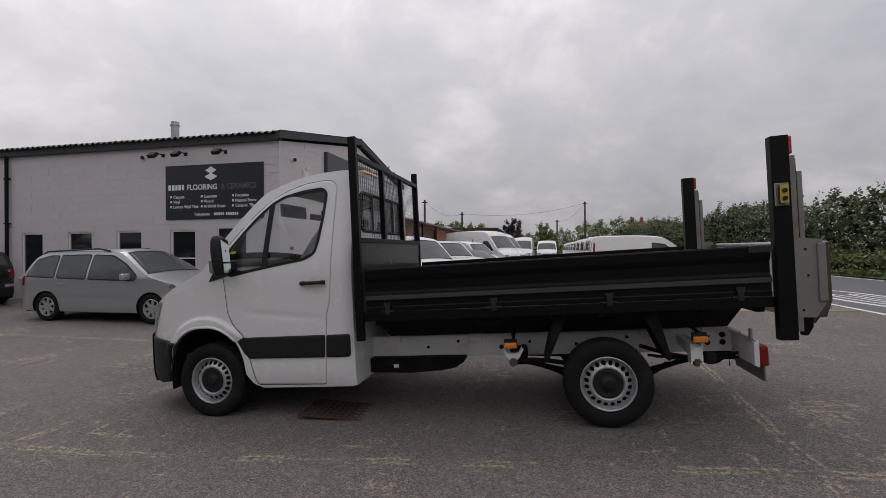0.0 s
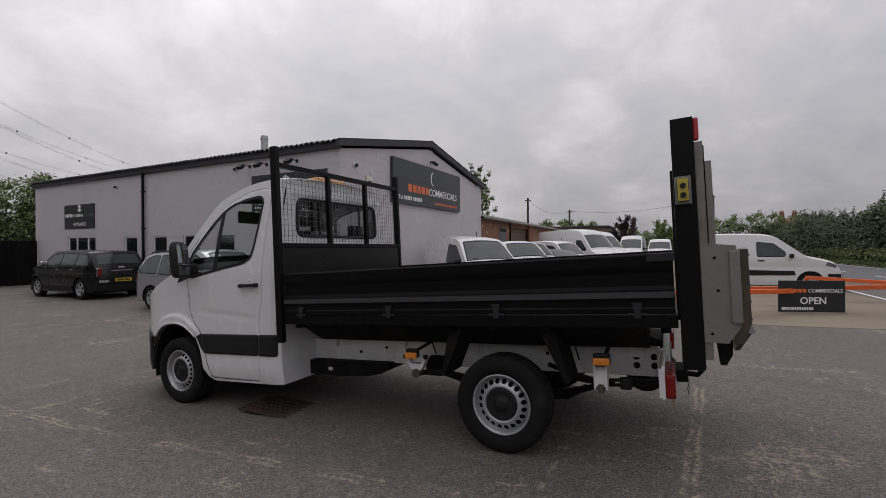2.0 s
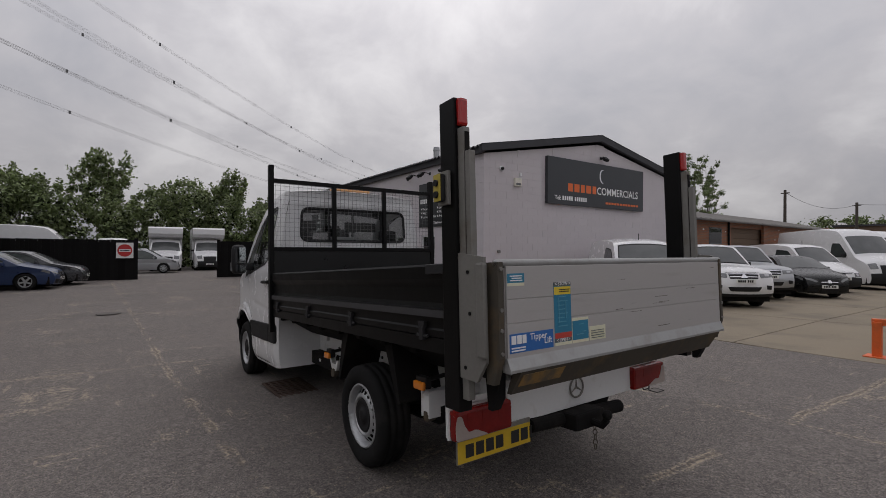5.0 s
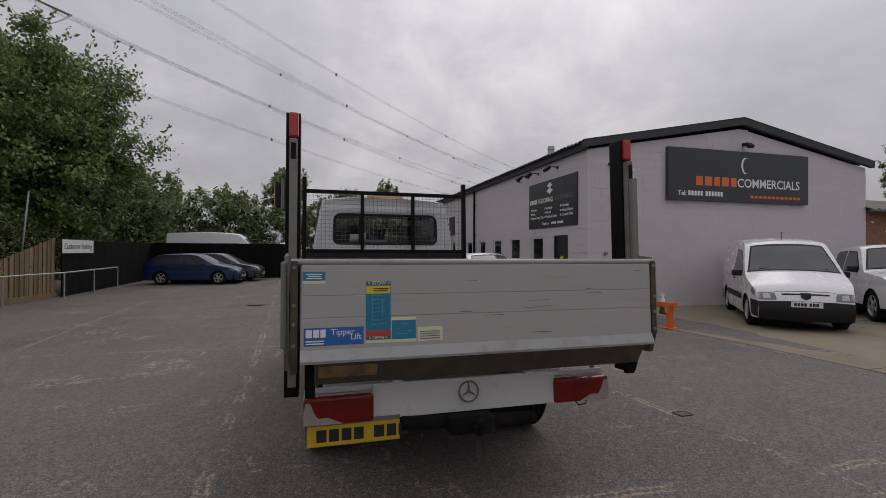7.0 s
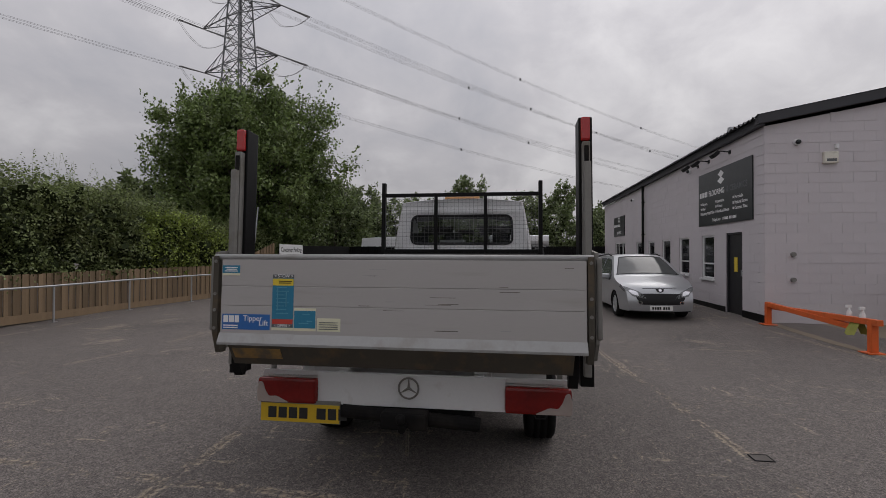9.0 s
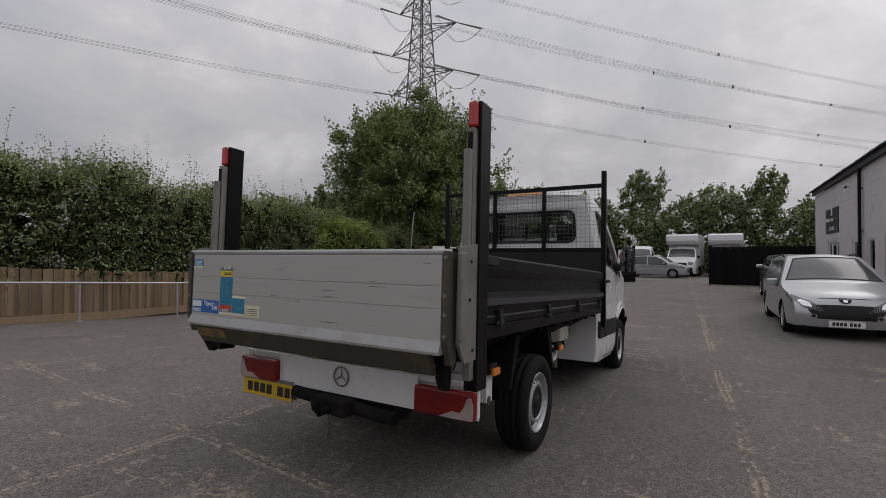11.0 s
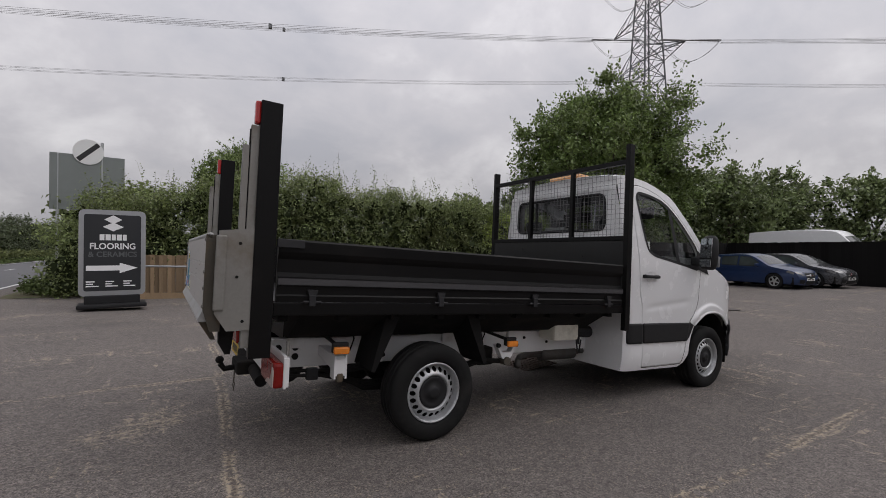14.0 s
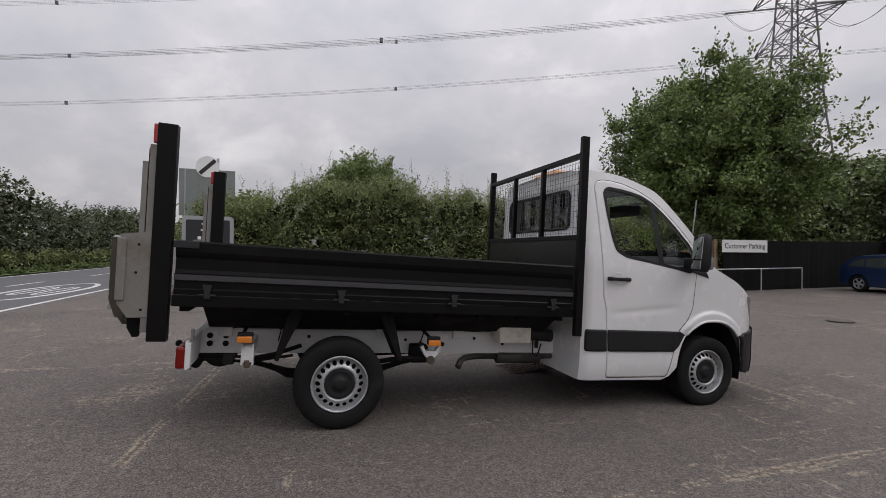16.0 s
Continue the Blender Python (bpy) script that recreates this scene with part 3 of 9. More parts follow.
# ---- ground, road, concrete apron ----
def sheet(name, xs, ys, lift, mat, label, category, thick=0.0):
    """A piece of the sloping ground over the given grid of x and y."""
    v, f = [], []
    for x in xs:
        for y in ys:
            v.append((x, y, float(ground_z(x, y)) + lift - (0.05 if name == "ground" and -7.2 < x < 5.7 and 9 < y < 46 else 0)))
    ny = len(ys)
    for i in range(len(xs) - 1):
        for j in range(ny - 1):
            a = i * ny + j
            f.append((a, a + ny, a + ny + 1, a + 1))
    return tagged(part_np(name, v, f, mat, None, "", True), label, category, kind="structure")


XS = [-900, -400, -200, -100, -60, -45, -35, -26, -22, -20, -18, -16, -14, -12, -10, -9, -8, -7, -6, -5, -4, -3, -2, -1, 0, 1, 2, 3, 4, 5, 5.5, 6, 6.3, 7, 8, 10, 12, 16, 20, 40, 100, 300, 900]
sheet("ground", XS, [-900, -300, -100, -40, -20, -11, -5, 0, 2, 4.5, 7, 10.4, 15, 20, 30, 40, 47.2, 100, 300, 900], 0.0, M["asphalt"], "worn grey asphalt yard with sandy broken joint lines", "ground")
sheet("road", [5.9, 8, 10, 12.2], [-400, -100, -40, -20, 0, 20, 40, 100, 400], 0.004, M["road"], "grey asphalt main road beside the yard", "road")

# the concrete apron in cast bays
apron = thing("concrete_apron", "sandy coloured concrete apron in large cast bays", "pavement", kind="structure")


def apron_edge(x):
    return float(np.interp(x, (-7.4, -5, -3, -0.9, 1, 3, 6.3), (6.4, 6.3, 6.4, 6.2, 6.0, 5.85, 6.1)))


bay_x = [-7.42, -3.95, -0.55, 2.3, 5.88]
bay_y = [None, 10.4, 15.0, 19.6, 24.2, 28.8, 33.4, 38, 42.6, 47.2]
for i in range(4):
    for j in range(9):
        x0, x1 = bay_x[i] + 0.012, bay_x[i + 1] - 0.012
        if j > 1 and i == 0:
            x0 = -9.5
        bm = bmesh.new()
        steps = 6
        low, top = [], []
        for k in range(steps + 1):
            x = x0 + (x1 - x0) * k / steps
            y0 = apron_edge(x) if j == 0 else bay_y[j] + 0.012
            y1 = bay_y[j + 1] - 0.012
            za, zb = float(ground_z(x, y0)) + 0.006, float(ground_z(x, y1)) + 0.006
            low.append([bm.verts.new((x, y0, za)), bm.verts.new((x, y0, za - 0.08))])
            top.append([bm.verts.new((x, y1, zb)), bm.verts.new((x, y1, zb - 0.08))])
        for k in range(steps):
            bm.faces.new((low[k][0], low[k + 1][0], top[k + 1][0], top[k][0]))
            bm.faces.new((low[k][1], low[k + 1][1], low[k + 1][0], low[k][0]))
            bm.faces.new((top[k][0], top[k + 1][0], top[k + 1][1], top[k][1]))
        for side in (0, steps):
            bm.faces.new((low[side][0], low[side][1], top[side][1], top[side][0]))
        part("concrete_bay", bm, M["concrete"], apron)


def paint_strip(pts, width, parent, name="line"):
    """A thin painted band along points on the road."""
    bm = bmesh.new()
    rows = []
    for i, (x, y) in enumerate(pts):
        a, b = Vector(pts[max(i - 1, 0)]), Vector(pts[min(i + 1, len(pts) - 1)])
        d = (b - a).normalized()
        n = Vector((-d.y, d.x)) * width / 2
        rows.append([bm.verts.new((x + n.x, y + n.y, float(ground_z(x + n.x)) + 0.008)), bm.verts.new((x - n.x, y - n.y, float(ground_z(x - n.x)) + 0.008))])
    for p, q in zip(rows, rows[1:]):
        bm.faces.new((p[0], p[1], q[1], q[0]))
    return part(name, bm, M["road_paint"], parent)


marks = thing("road_markings", "white painted edge lines, dashes and speed roundels on the road", "road marking", kind="structure")
paint_strip([(6.02, y) for y in range(-120, 140, 4)], 0.12, marks, "edge_line")
paint_strip([(12.0, y) for y in range(-120, 140, 4)], 0.12, marks, "edge_line")
for k in range(-14, 16):
    paint_strip([(9.25, 6.0 * k + 2.4), (9.25, 6.0 * k + 4.6)], 0.11, marks, "dash")
for cx, cy in ((7.4, -11.6), (7.5, 8.4)):
    paint_strip([(cx + 0.75 * math.cos(a * math.pi / 12), cy + 2.9 * math.sin(a * math.pi / 12)) for a in range(25)], 0.16, marks, "roundel")
    for dx in (-0.27, 0.27):
        paint_strip([(cx + dx + 0.16 * math.cos(a * math.pi / 8), cy + 1.3 * math.sin(a * math.pi / 8)) for a in range(17)], 0.09, marks, "numeral")

# verges across the road, and by the hedge
verge_a = sheet("far_verge", [12.25, 13.0, 14.0, 15.5, 18], [-120, -60, -30, -10, 10, 30, 60, 120], 0.06, M["grass"], "rough green grass verge across the road", "grass")
sheet("near_verge", [3.0, 4.0, 4.8, 5.3], [-60, -40, -25, -14, -11.9], 0.012, M["litter"], "narrow grass verge at the hedge foot", "grass")

# drain grating let into the yard beside the truck
drain = thing("drain_grating", "rusty cast iron drain grating set in the asphalt", "drain", pose(-2.38, -0.72, float(ground_z(-2.38)) + 0.004, 0, 2.4, 4), kind="structure")
# no depth below the bars: a flat sheet painted black as the shaded shaft
part("shaft", boxes(((-0.36, -0.21, -0.003), (0.36, 0.21, 0.002))), M["drain_dark"], drain)
bm = boxes(((-0.38, -0.23, 0), (0.38, -0.2, 0.012)), ((-0.38, 0.2, 0), (0.38, 0.23, 0.012)), ((-0.38, -0.2, 0), (-0.35, 0.2, 0.012)), ((0.35, -0.2, 0), (0.38, 0.2, 0.012)))
part("rim", bm, M["rust_iron"], drain)
for i in range(11):
    x = -0.33 + i * 0.06
    part("bar", boxes(((x, -0.2, 0.001), (x + 0.026, 0.2, 0.011))), M["rust_iron"], drain)
for y in (-0.155, -0.078, 0.0, 0.078, 0.155):
    part("cross_bar", boxes(((-0.35, y - 0.012, 0.001), (0.35, y + 0.012, 0.0115))), M["rust_iron"], drain)
for cx, cy, r in ((0.22, 2.44, 0.0), (-11.3, -2.6, 0.26)):
    cover = thing("manhole_cover", "small dark iron cover sunk in the asphalt", "manhole cover", pose(cx, cy, float(ground_z(cx)) + 0.003), kind="structure")
    bm = bmesh.new()
    if r:
        rod(bm, (0, 0, 0), (0, 0, 0.006), r, 20)
    else:
        box(bm, (-0.05, -0.06, 0), (0.05, 0.06, 0.003))
        part("frame", boxes(((-0.058, -0.068, 0), (-0.052, 0.068, 0.005)), ((0.052, -0.068, 0), (0.058, 0.068, 0.005)), ((-0.052, -0.068, 0), (0.052, -0.062, 0.005)), ((-0.052, 0.062, 0), (0.052, 0.068, 0.005))), M["drain_dark"], cover)
    part("lid", bm, M["worn_lid"], cover)

# ---- the painted block building ----
BM = pose(-7.40, 6.40, 0.11, 0, 0, -0.743)
LONG, WIDE, EAVE, APEX, BASE = 18.0, 10.66, 4.31, 5.26, -0.6
building = thing("showroom_building", "low painted blockwork showroom with a dark shallow gabled roof", "building", BM)
OPEN = [  # along the long wall, from the corner: near, far, sill, head
    (1.02, 1.89, -0.30, 1.96), (2.62, 3.48, 0.69, 1.94), (4.45, 5.35, 0.73, 1.94), (6.24, 7.15, 0.76, 1.93),
    (8.11, 8.95, 0.55, 1.92), (9.95, 10.83, 0.72, 1.92), (12.9, 15.12, -0.45, 2.0)]
wall_front = None


def wall_piece(lo, hi):
    """One stretch of the long wall; the first carries the others."""
    global wall_front
    ob = part("wall_front", boxes((lo, hi)), M["block_wall"], wall_front or building)
    wall_front = wall_front or ob


at = 0.3
for a, b, lo, hi in OPEN:
    wall_piece((-a, 0.004, BASE), (-at, 0.26, EAVE))
    if lo > -0.2:
        wall_piece((-b, 0.004, BASE), (-a, 0.26, lo))
    wall_piece((-b, 0.004, hi), (-a, 0.26, EAVE))
    at = b
wall_piece((-LONG, 0.004, BASE), (-at, 0.26, EAVE))
bm = bmesh.new()
prism(bm, [(0.012, BASE), (WIDE - 0.012, BASE), (WIDE - 0.012, EAVE), (WIDE / 2, APEX), (0.012, EAVE)], 0, -0.28, -0.004)
part("wall_gable", bm, M["block_wall"], building)
bm = bmesh.new()
prism(bm, [(0.012, BASE), (WIDE - 0.012, BASE), (WIDE - 0.012, EAVE), (WIDE / 2, APEX), (0.012, EAVE)], 0, -LONG, -LONG + 0.25)
part("wall_rear_gable", bm, M["block_wall"], building)
part("wall_back", boxes(((-LONG + 0.26, WIDE - 0.26, BASE), (-0.3, WIDE - 0.02, EAVE))), M["block_wall"], building)
part("floor_slab", boxes(((-LONG + 0.3, 0.3, -0.3), (-0.3, WIDE - 0.3, -0.22))), M["concrete"], building)
# roof: fluted sheets on two slopes
for name, ya, yb in (("roof_front", -0.22, WIDE / 2), ("roof_back", WIDE + 0.22, WIDE / 2)):
    v, f = [], []
    n = 360
    for i in range(n + 1):
        x = 0.16 - (LONG + 0.3) * i / n
        w = 0.035 * math.cos(2 * math.pi * i / 4.0) + 0.012 * noise.noise((x * 1.7, 0, 0))
        for k, t in enumerate((0, 0.33, 0.66, 1)):
            jag = 0.05 * noise.noise((x * 4, 3, 0)) if k == 0 else 0
            z = 4.50 + (5.55 - 4.50) * t + w
            v.append((x, ya + (yb - ya) * t - math.copysign(jag, yb - ya), z))
    for i in range(n):
        for k in range(3):
            a = i * 4 + k
            f.append((a, a + 1, a + 5, a + 4))
    part_np(name, v, f, M["roof_dark"], building, "dark fluted roof sheeting", True)
part("fascia", boxes(((-LONG - 0.1, -0.12, 4.30), (0.1, -0.03, 4.50)), bevel=0.01), M["roof_dark"], building, "dark painted fascia and gutter")
for y0, y1, z0, z1 in ((-0.2, WIDE / 2, 4.33, 5.36), (WIDE + 0.2, WIDE / 2, 4.33, 5.36)):
    bm = bmesh.new()
    prism(bm, [(y0, z0), (y1, z1), (y1, z1 + 0.2), (y0, z0 + 0.2)], 0, 0.01, 0.15)
    part("bargeboard", bm, M["roof_dark"], building, "dark bargeboard along the gable")
bm = bmesh.new()
rod(bm, (-9.42, -0.09, 4.35), (-9.42, -0.09, -0.3), 0.05, 10)
for z in (0.8, 2.2, 3.6):
    box(bm, (-9.49, -0.14, z), (-9.35, -0.01, z + 0.04))
part("downpipe", bm, M["black_paint"], building, "black rainwater downpipe")
bm = bmesh.new()
rod(bm, (-4.5, 1.3, 4.6), (-4.5, 1.3, 5.45), 0.12, 14)
rod(bm, (-4.5, 1.3, 5.32), (-4.5, 1.3, 5.36), 0.14, 14)
part("flue", bm, M["galv"], building, "short silver flue on the roof")
bm = boxes(((-1.0, -0.02, BASE), (0.02, 0.01, 0.02)), ((-7.6, -0.02, BASE), (-1.93, 0.01, 0.0)))
part("plinth", bm, M["black_paint"], building, "black painted plinth")
# door and windows
door = part("door", boxes(((-1.88, 0.06, -0.14), (-1.03, 0.11, 1.94)), bevel=0.004), M["door_black"], building, "plain black flush door")
part("door_frame", boxes(((-1.89, 0.02, -0.2), (-1.84, 0.12, 1.96)), ((-1.07, 0.02, -0.2), (-1.02, 0.12, 1.96)), ((-1.89, 0.02, 1.91), (-1.02, 0.12, 1.96))), M["door_black"], building)
part("notice", boxes(((-1.55, 0.05, 0.95), (-1.39, 0.058, 1.32))), M["sticker_yellow"], door)
part("handle", boxes(((-1.15, 0.02, 0.85), (-1.12, 0.06, 1.0)), bevel=0.005), M["galv"], door)
for k, (a, b, lo, hi) in enumerate(OPEN[1:6]):
    fr = 0.055
    win = part("window", boxes(((-b, 0.03, lo), (-b + fr, 0.1, hi)), ((-a - fr, 0.03, lo), (-a, 0.1, hi)), ((-b + fr, 0.03, lo), (-a - fr, 0.1, lo + fr)), ((-b + fr, 0.03, hi - fr), (-a - fr, 0.1, hi)), bevel=0.006), M["upvc"], building, "white framed office window")
    part("pane", boxes(((-b + fr, 0.06, lo + fr), (-a - fr, 0.072, hi - fr))), M["window_dark"], win)
    part("sill", boxes(((-b - 0.04, -0.06, lo - 0.05), (-a + 0.04, 0.05, lo)), bevel=0.008), M["upvc"], win)
    if k < 2:
        part("glazing_bar", boxes(((-b + fr, 0.035, lo + 0.42), (-a - fr, 0.09, lo + 0.46))), M["upvc"], win)
a, b, lo, hi = OPEN[6]
ent = part("entrance_screen", boxes(*[((-b + s, 0.03, lo), (-b + s + 0.07, 0.1, hi)) for s in (0, 0.66, 1.55, 2.23)], ((-b, 0.03, hi - 0.07), (-a, 0.1, hi)), ((-b, 0.03, lo), (-a, 0.1, lo + 0.1)), ((-b, 0.03, lo + 0.95), (-b + 0.7, 0.1, lo + 1.02)), bevel=0.004), M["upvc"], building, "white framed glazed entrance doors")
part("pane", boxes(((-b + 0.05, 0.06, lo + 0.1), (-a - 0.05, 0.07, hi - 0.07))), M["window_dark"], ent)
part("letter_box", boxes(((-15.75, -0.1, 0.55), (-15.5, 0.0, 0.95)), bevel=0.01), M["door_black"], building)


# coursed painted blocks standing a little proud of the wall, joints recessed
def block_rows(length, z0, z1, openings, top=None):
    out, row, z = [], 0, z0
    while z < z1 - 0.05:
        x = -0.225 * (row % 2)
        while x < length:
            a, b = max(x, 0) + 0.0015, min(x + 0.45, length) - 0.0015
            zt = min(z + 0.225, z1) - 0.005
            cut = [(a, b)]
            for o0, o1, lo, hi in openings:
                if zt > lo and z < hi:
                    nxt = []
                    for p, q in cut:
                        if q <= o0 or p >= o1:
                            nxt.append((p, q))
                        else:
                            if p < o0 - 0.04:
                                nxt.append((p, o0))
                            if q > o1 + 0.04:
                                nxt.append((o1, q))
                    cut = nxt
            for p, q in cut:
                if q - p > 0.03 and (top is None or top((p + q) / 2) > zt):
                    out.append((p, q, z + 0.005, zt))
            x += 0.45
        z += 0.225
        row += 1
    return out


def block_mesh(bm, p, q, lo, hi, side, depth):
    if side == "long":
        box(bm, (-q, -depth, lo), (-p, 0.013, hi))
    else:
        box(bm, (-0.013, p, lo), (depth, q, hi))


def gable_top(y):
    return EAVE + (APEX - EAVE) * (1 - abs(y - WIDE / 2) / (WIDE / 2))


rnd = random.Random(4)
infill_long, infill_gable = bmesh.new(), bmesh.new()
full_long = boxes(((-0.2235, -0.002, 0), (0.2235, 0.013, 0.215)))
full_gable = boxes(((-0.013, -0.2235, 0), (0.002, 0.2235, 0.215)))
me_long, me_gable = bpy.data.meshes.new("block"), bpy.data.meshes.new("block")
full_long.to_mesh(me_long)
full_gable.to_mesh(me_gable)
full_long.free()
full_gable.free()
for me in (me_long, me_gable):
    me.materials.append(M["block_wall"])
wall_of = {c.name: c for c in building.children}
for side, rows in (("long", block_rows(LONG, BASE, EAVE, OPEN)), ("gable", block_rows(WIDE, BASE, APEX, [], gable_top))):
    count = 0
    for p, q, lo, hi in rows:
        depth = 0.002 + rnd.uniform(-0.0012, 0.0012)
        if count < 290 and abs(q - p - 0.447) < 0.001 and abs(hi - lo - 0.215) < 0.001 and (p < 9.3 if side == "long" else p < 10.3) and 0.2 < lo:
            ob = new("block", me_long if side == "long" else me_gable)
            ob.parent = wall_front if side == "long" else wall_of["wall_gable"]
            mid_ = (p + q) / 2
            ob.location = (-mid_, -depth + 0.002, lo) if side == "long" else (depth - 0.002, mid_, lo)
            count += 1
        else:
            block_mesh(infill_long if side == "long" else infill_gable, p, q, lo, hi, side, depth)
tagged(part("blockwork", infill_long, M["block_wall"], building), kind="stuff")
tagged(part("blockwork", infill_gable, M["block_wall"], building), kind="stuff")


# ---- signs and fittings on the building ----
def tile_mark(parent, m, size, mat):
    """Two stacked white tiles, drawn as plain slanted shapes."""
    bm = bmesh.new()
    for dy, s in ((0.0, 1.0), (0.42, 0.85)):
        quad = [(-0.5 * s, 0.25 + dy), (0, 0.0 + dy), (0.5 * s, 0.25 + dy), (0.0, 0.5 + dy)]
        vs = [bm.verts.new(m @ Vector((x * size, y * size, 0.002 + dy * 0.001))) for x, y in quad]
        bm.faces.new(vs)
    return part("tile_emblem", bm, mat, parent)


LW = BM @ pose(0, 0, 0, 90, 0, 0)          # faces of the long wall: x to the right, y up, z out
GW = BM @ pose(0, 0, 0, 90, 0, 90)         # faces of the gable


def sign_board(name, label, face, x, y, w, h, depth, mat, edge=None):
    ob = thing(name, label, "sign", face @ Matrix.Translation((x, y, 0.006)))
    part("panel", boxes(((0, 0, 0), (w, h, depth)), bevel=0.006), mat, ob)
    if edge:
        part("rim", boxes(((-0.02, -0.02, 0), (w + 0.02, 0, depth + 0.01)), ((-0.02, h, 0), (w + 0.02, h + 0.02, depth + 0.01)), ((-0.02, 0, 0), (0, h, depth + 0.01)), ((w, 0, 0), (w + 0.02, h, depth + 0.01))), edge, ob)
    return ob


def at_face(x, y, z):
    return Matrix.Translation((x, y, z))


s = sign_board("flooring_sign", "black flooring showroom sign with white and grey lettering", LW, -3.60, 2.23, 3.14, 1.53, 0.03, M["sign_black"])
tile_mark(s, at_face(1.5, 1.08, 0.031), 0.42, M["ink_white"])
char_bars(M["ink_white"], s, at_face(0.1, 0.83, 0.031), [0.085, 0.09, 0.07, 0.09, 0.07], 0.15, 0.2, "name_shape")
words("FLOORING", 0.215, M["ink_white"], s, at_face(0.72, 0.83, 0.031), bold=0.004, wide=0.92)
words("& CERAMICS", 0.215, M["ink_grey"], s, at_face(1.82, 0.83, 0.031), bold=0.004, wide=0.92)
for cx, rows in ((0.16, ("Carpets", "Vinyl", "Luxury Vinyl Tiles")), (1.17, ("Laminate", "Wood", "Artificial Grass")), (2.17, ("Porcelain", "Natural Stone", "Ceramic Tiles"))):
    for k, w in enumerate(rows):
        bars(M["ink_white"], s, at_face(cx, 0.6 - 0.14 * k, 0.031), [(0, 0.01, 0.06, 0.06)])
        words(w, 0.115, M["ink_white"], s, at_face(cx + 0.1, 0.6 - 0.14 * k, 0.031), bold=0.002)
words("Telephone:", 0.115, M["ink_white"], s, at_face(0.95, 0.1, 0.031), bold=0.002)
char_bars(M["ink_white"], s, at_face(1.6, 0.1, 0.031), [0.045] * 5 + [-0.04] + [0.045] * 6, 0.075, 0.3)

s = sign_board("entrance_sign", "small black sign over the entrance doors", LW, -15.32, 2.33, 2.4, 1.03, 0.03, M["sign_black"])
tile_mark(s, at_face(1.25, 0.7, 0.031), 0.36, M["ink_white"])
char_bars(M["ink_white"], s, at_face(0.1, 0.5, 0.031), [0.09] * 5, 0.14, 0.2, "name_shape")
words("FLOORING", 0.17, M["ink_white"], s, at_face(0.68, 0.5, 0.031), bold=0.003)
words("CERAMICS", 0.17, M["ink_grey"], s, at_face(1.62, 0.5, 0.031), bold=0.003)
words("ENTRANCE", 0.19, M["ink_white"], s, at_face(0.76, 0.12, 0.031), bold=0.004)

s = sign_board("commercials_sign", "large dark grey vehicle sales sign with orange and white lettering", GW, 2.58, 2.98, 5.35, 1.55, 0.12, M["sign_grey"])
char_bars(M["ink_orange"], s, at_face(0.98, 0.46, 0.121), [0.24, 0.26, 0.2, 0.26, 0.2], 0.27, 0.3, "name_shape")
words("COMMERCIALS", 0.375, M["ink_white"], s, at_face(2.5, 0.46, 0.121), bold=0.004, wide=0.98)
words("Tel:", 0.2, M["ink_white"], s, at_face(0.33, 0.15, 0.121), bold=0.004)
char_bars(M["ink_white"], s, at_face(0.7, 0.15, 0.121), [0.075] * 5 + [-0.07] + [0.075] * 6, 0.14, 0.25)
bars(M["ink_orange"], s, at_face(3.0, 0.14, 0.121), [(0.17 * k, 0, 0.13, 0.075) for k in range(12)])
bm = bmesh.new()
pts = [(math.cos(t), math.sin(t)) for t in np.linspace(radians(70), radians(290), 15)]
outer = [bm.verts.new((2.82 + 0.17 * c, 1.12 + 0.25 * sn, 0.122)) for c, sn in pts]
inner = [bm.verts.new((2.86 + 0.14 * c, 1.12 + 0.23 * sn, 0.122)) for c, sn in pts]
for i in range(14):
    bm.faces.new((outer[i], outer[i + 1], inner[i + 1], inner[i]))
part("crescent", bm, M["chrome"], s)


def floodlight(m, arm=0.35, label="black floodlight on a bracket over the sign"):
    ob = thing("floodlight", label, "light", m, "floodlights on the showroom")
    bm = bmesh.new()
    tube(bm, [(0, 0, 0), (0, 0.03, arm * 0.6), (0, 0, arm)], 0.015, 6)
    box(bm, (-0.05, -0.05, 0), (0.05, 0.05, 0.02))
    part("bracket", bm, M["plastic_black"], ob)
    bm = bmesh.new()
    box(bm, (-0.11, -0.09, -0.05), (0.11, 0.09, 0.05), 0.012, Matrix.Translation((0, -0.06, arm + 0.03)) @ pose(0, 0, 0, -50, 0, 0))
    head = part("head", bm, M["plastic_black"], ob)
    bm = bmesh.new()
    box(bm, (-0.09, -0.07, -0.058), (0.09, 0.07, -0.05), 0, Matrix.Translation((0, -0.06, arm + 0.03)) @ pose(0, 0, 0, -50, 0, 0))
    part("lens", bm, M["head_lens"], head)
    return ob


for x in (-1.65, -2.94, -3.7):
    floodlight(LW @ Matrix.Translation((x, 4.08, 0)))
floodlight(GW @ Matrix.Translation((5.45, 4.78, 0)), 0.18, "small floodlight under the gable apex")
for face, x, y in ((GW, 0.66, 3.92), (LW, -4.34, 4.05), (LW, -11.3, 3.92)):
    ob = thing("security_camera", "small white dome security camera on the wall", "camera", face @ Matrix.Translation((x, y, 0)))
    bm = bmesh.new()
    rod(bm, (0, 0, 0), (0, 0, 0.06), 0.07, 14)
    part("mount", bm, M["upvc"], ob)
    bm = bmesh.new()
    bmesh.ops.create_uvsphere(bm, u_segments=14, v_segments=8, radius=0.055, matrix=Matrix.Translation((0, -0.01, 0.08)))
    part("dome", bm, M["glass_dark"], ob, smooth=True)
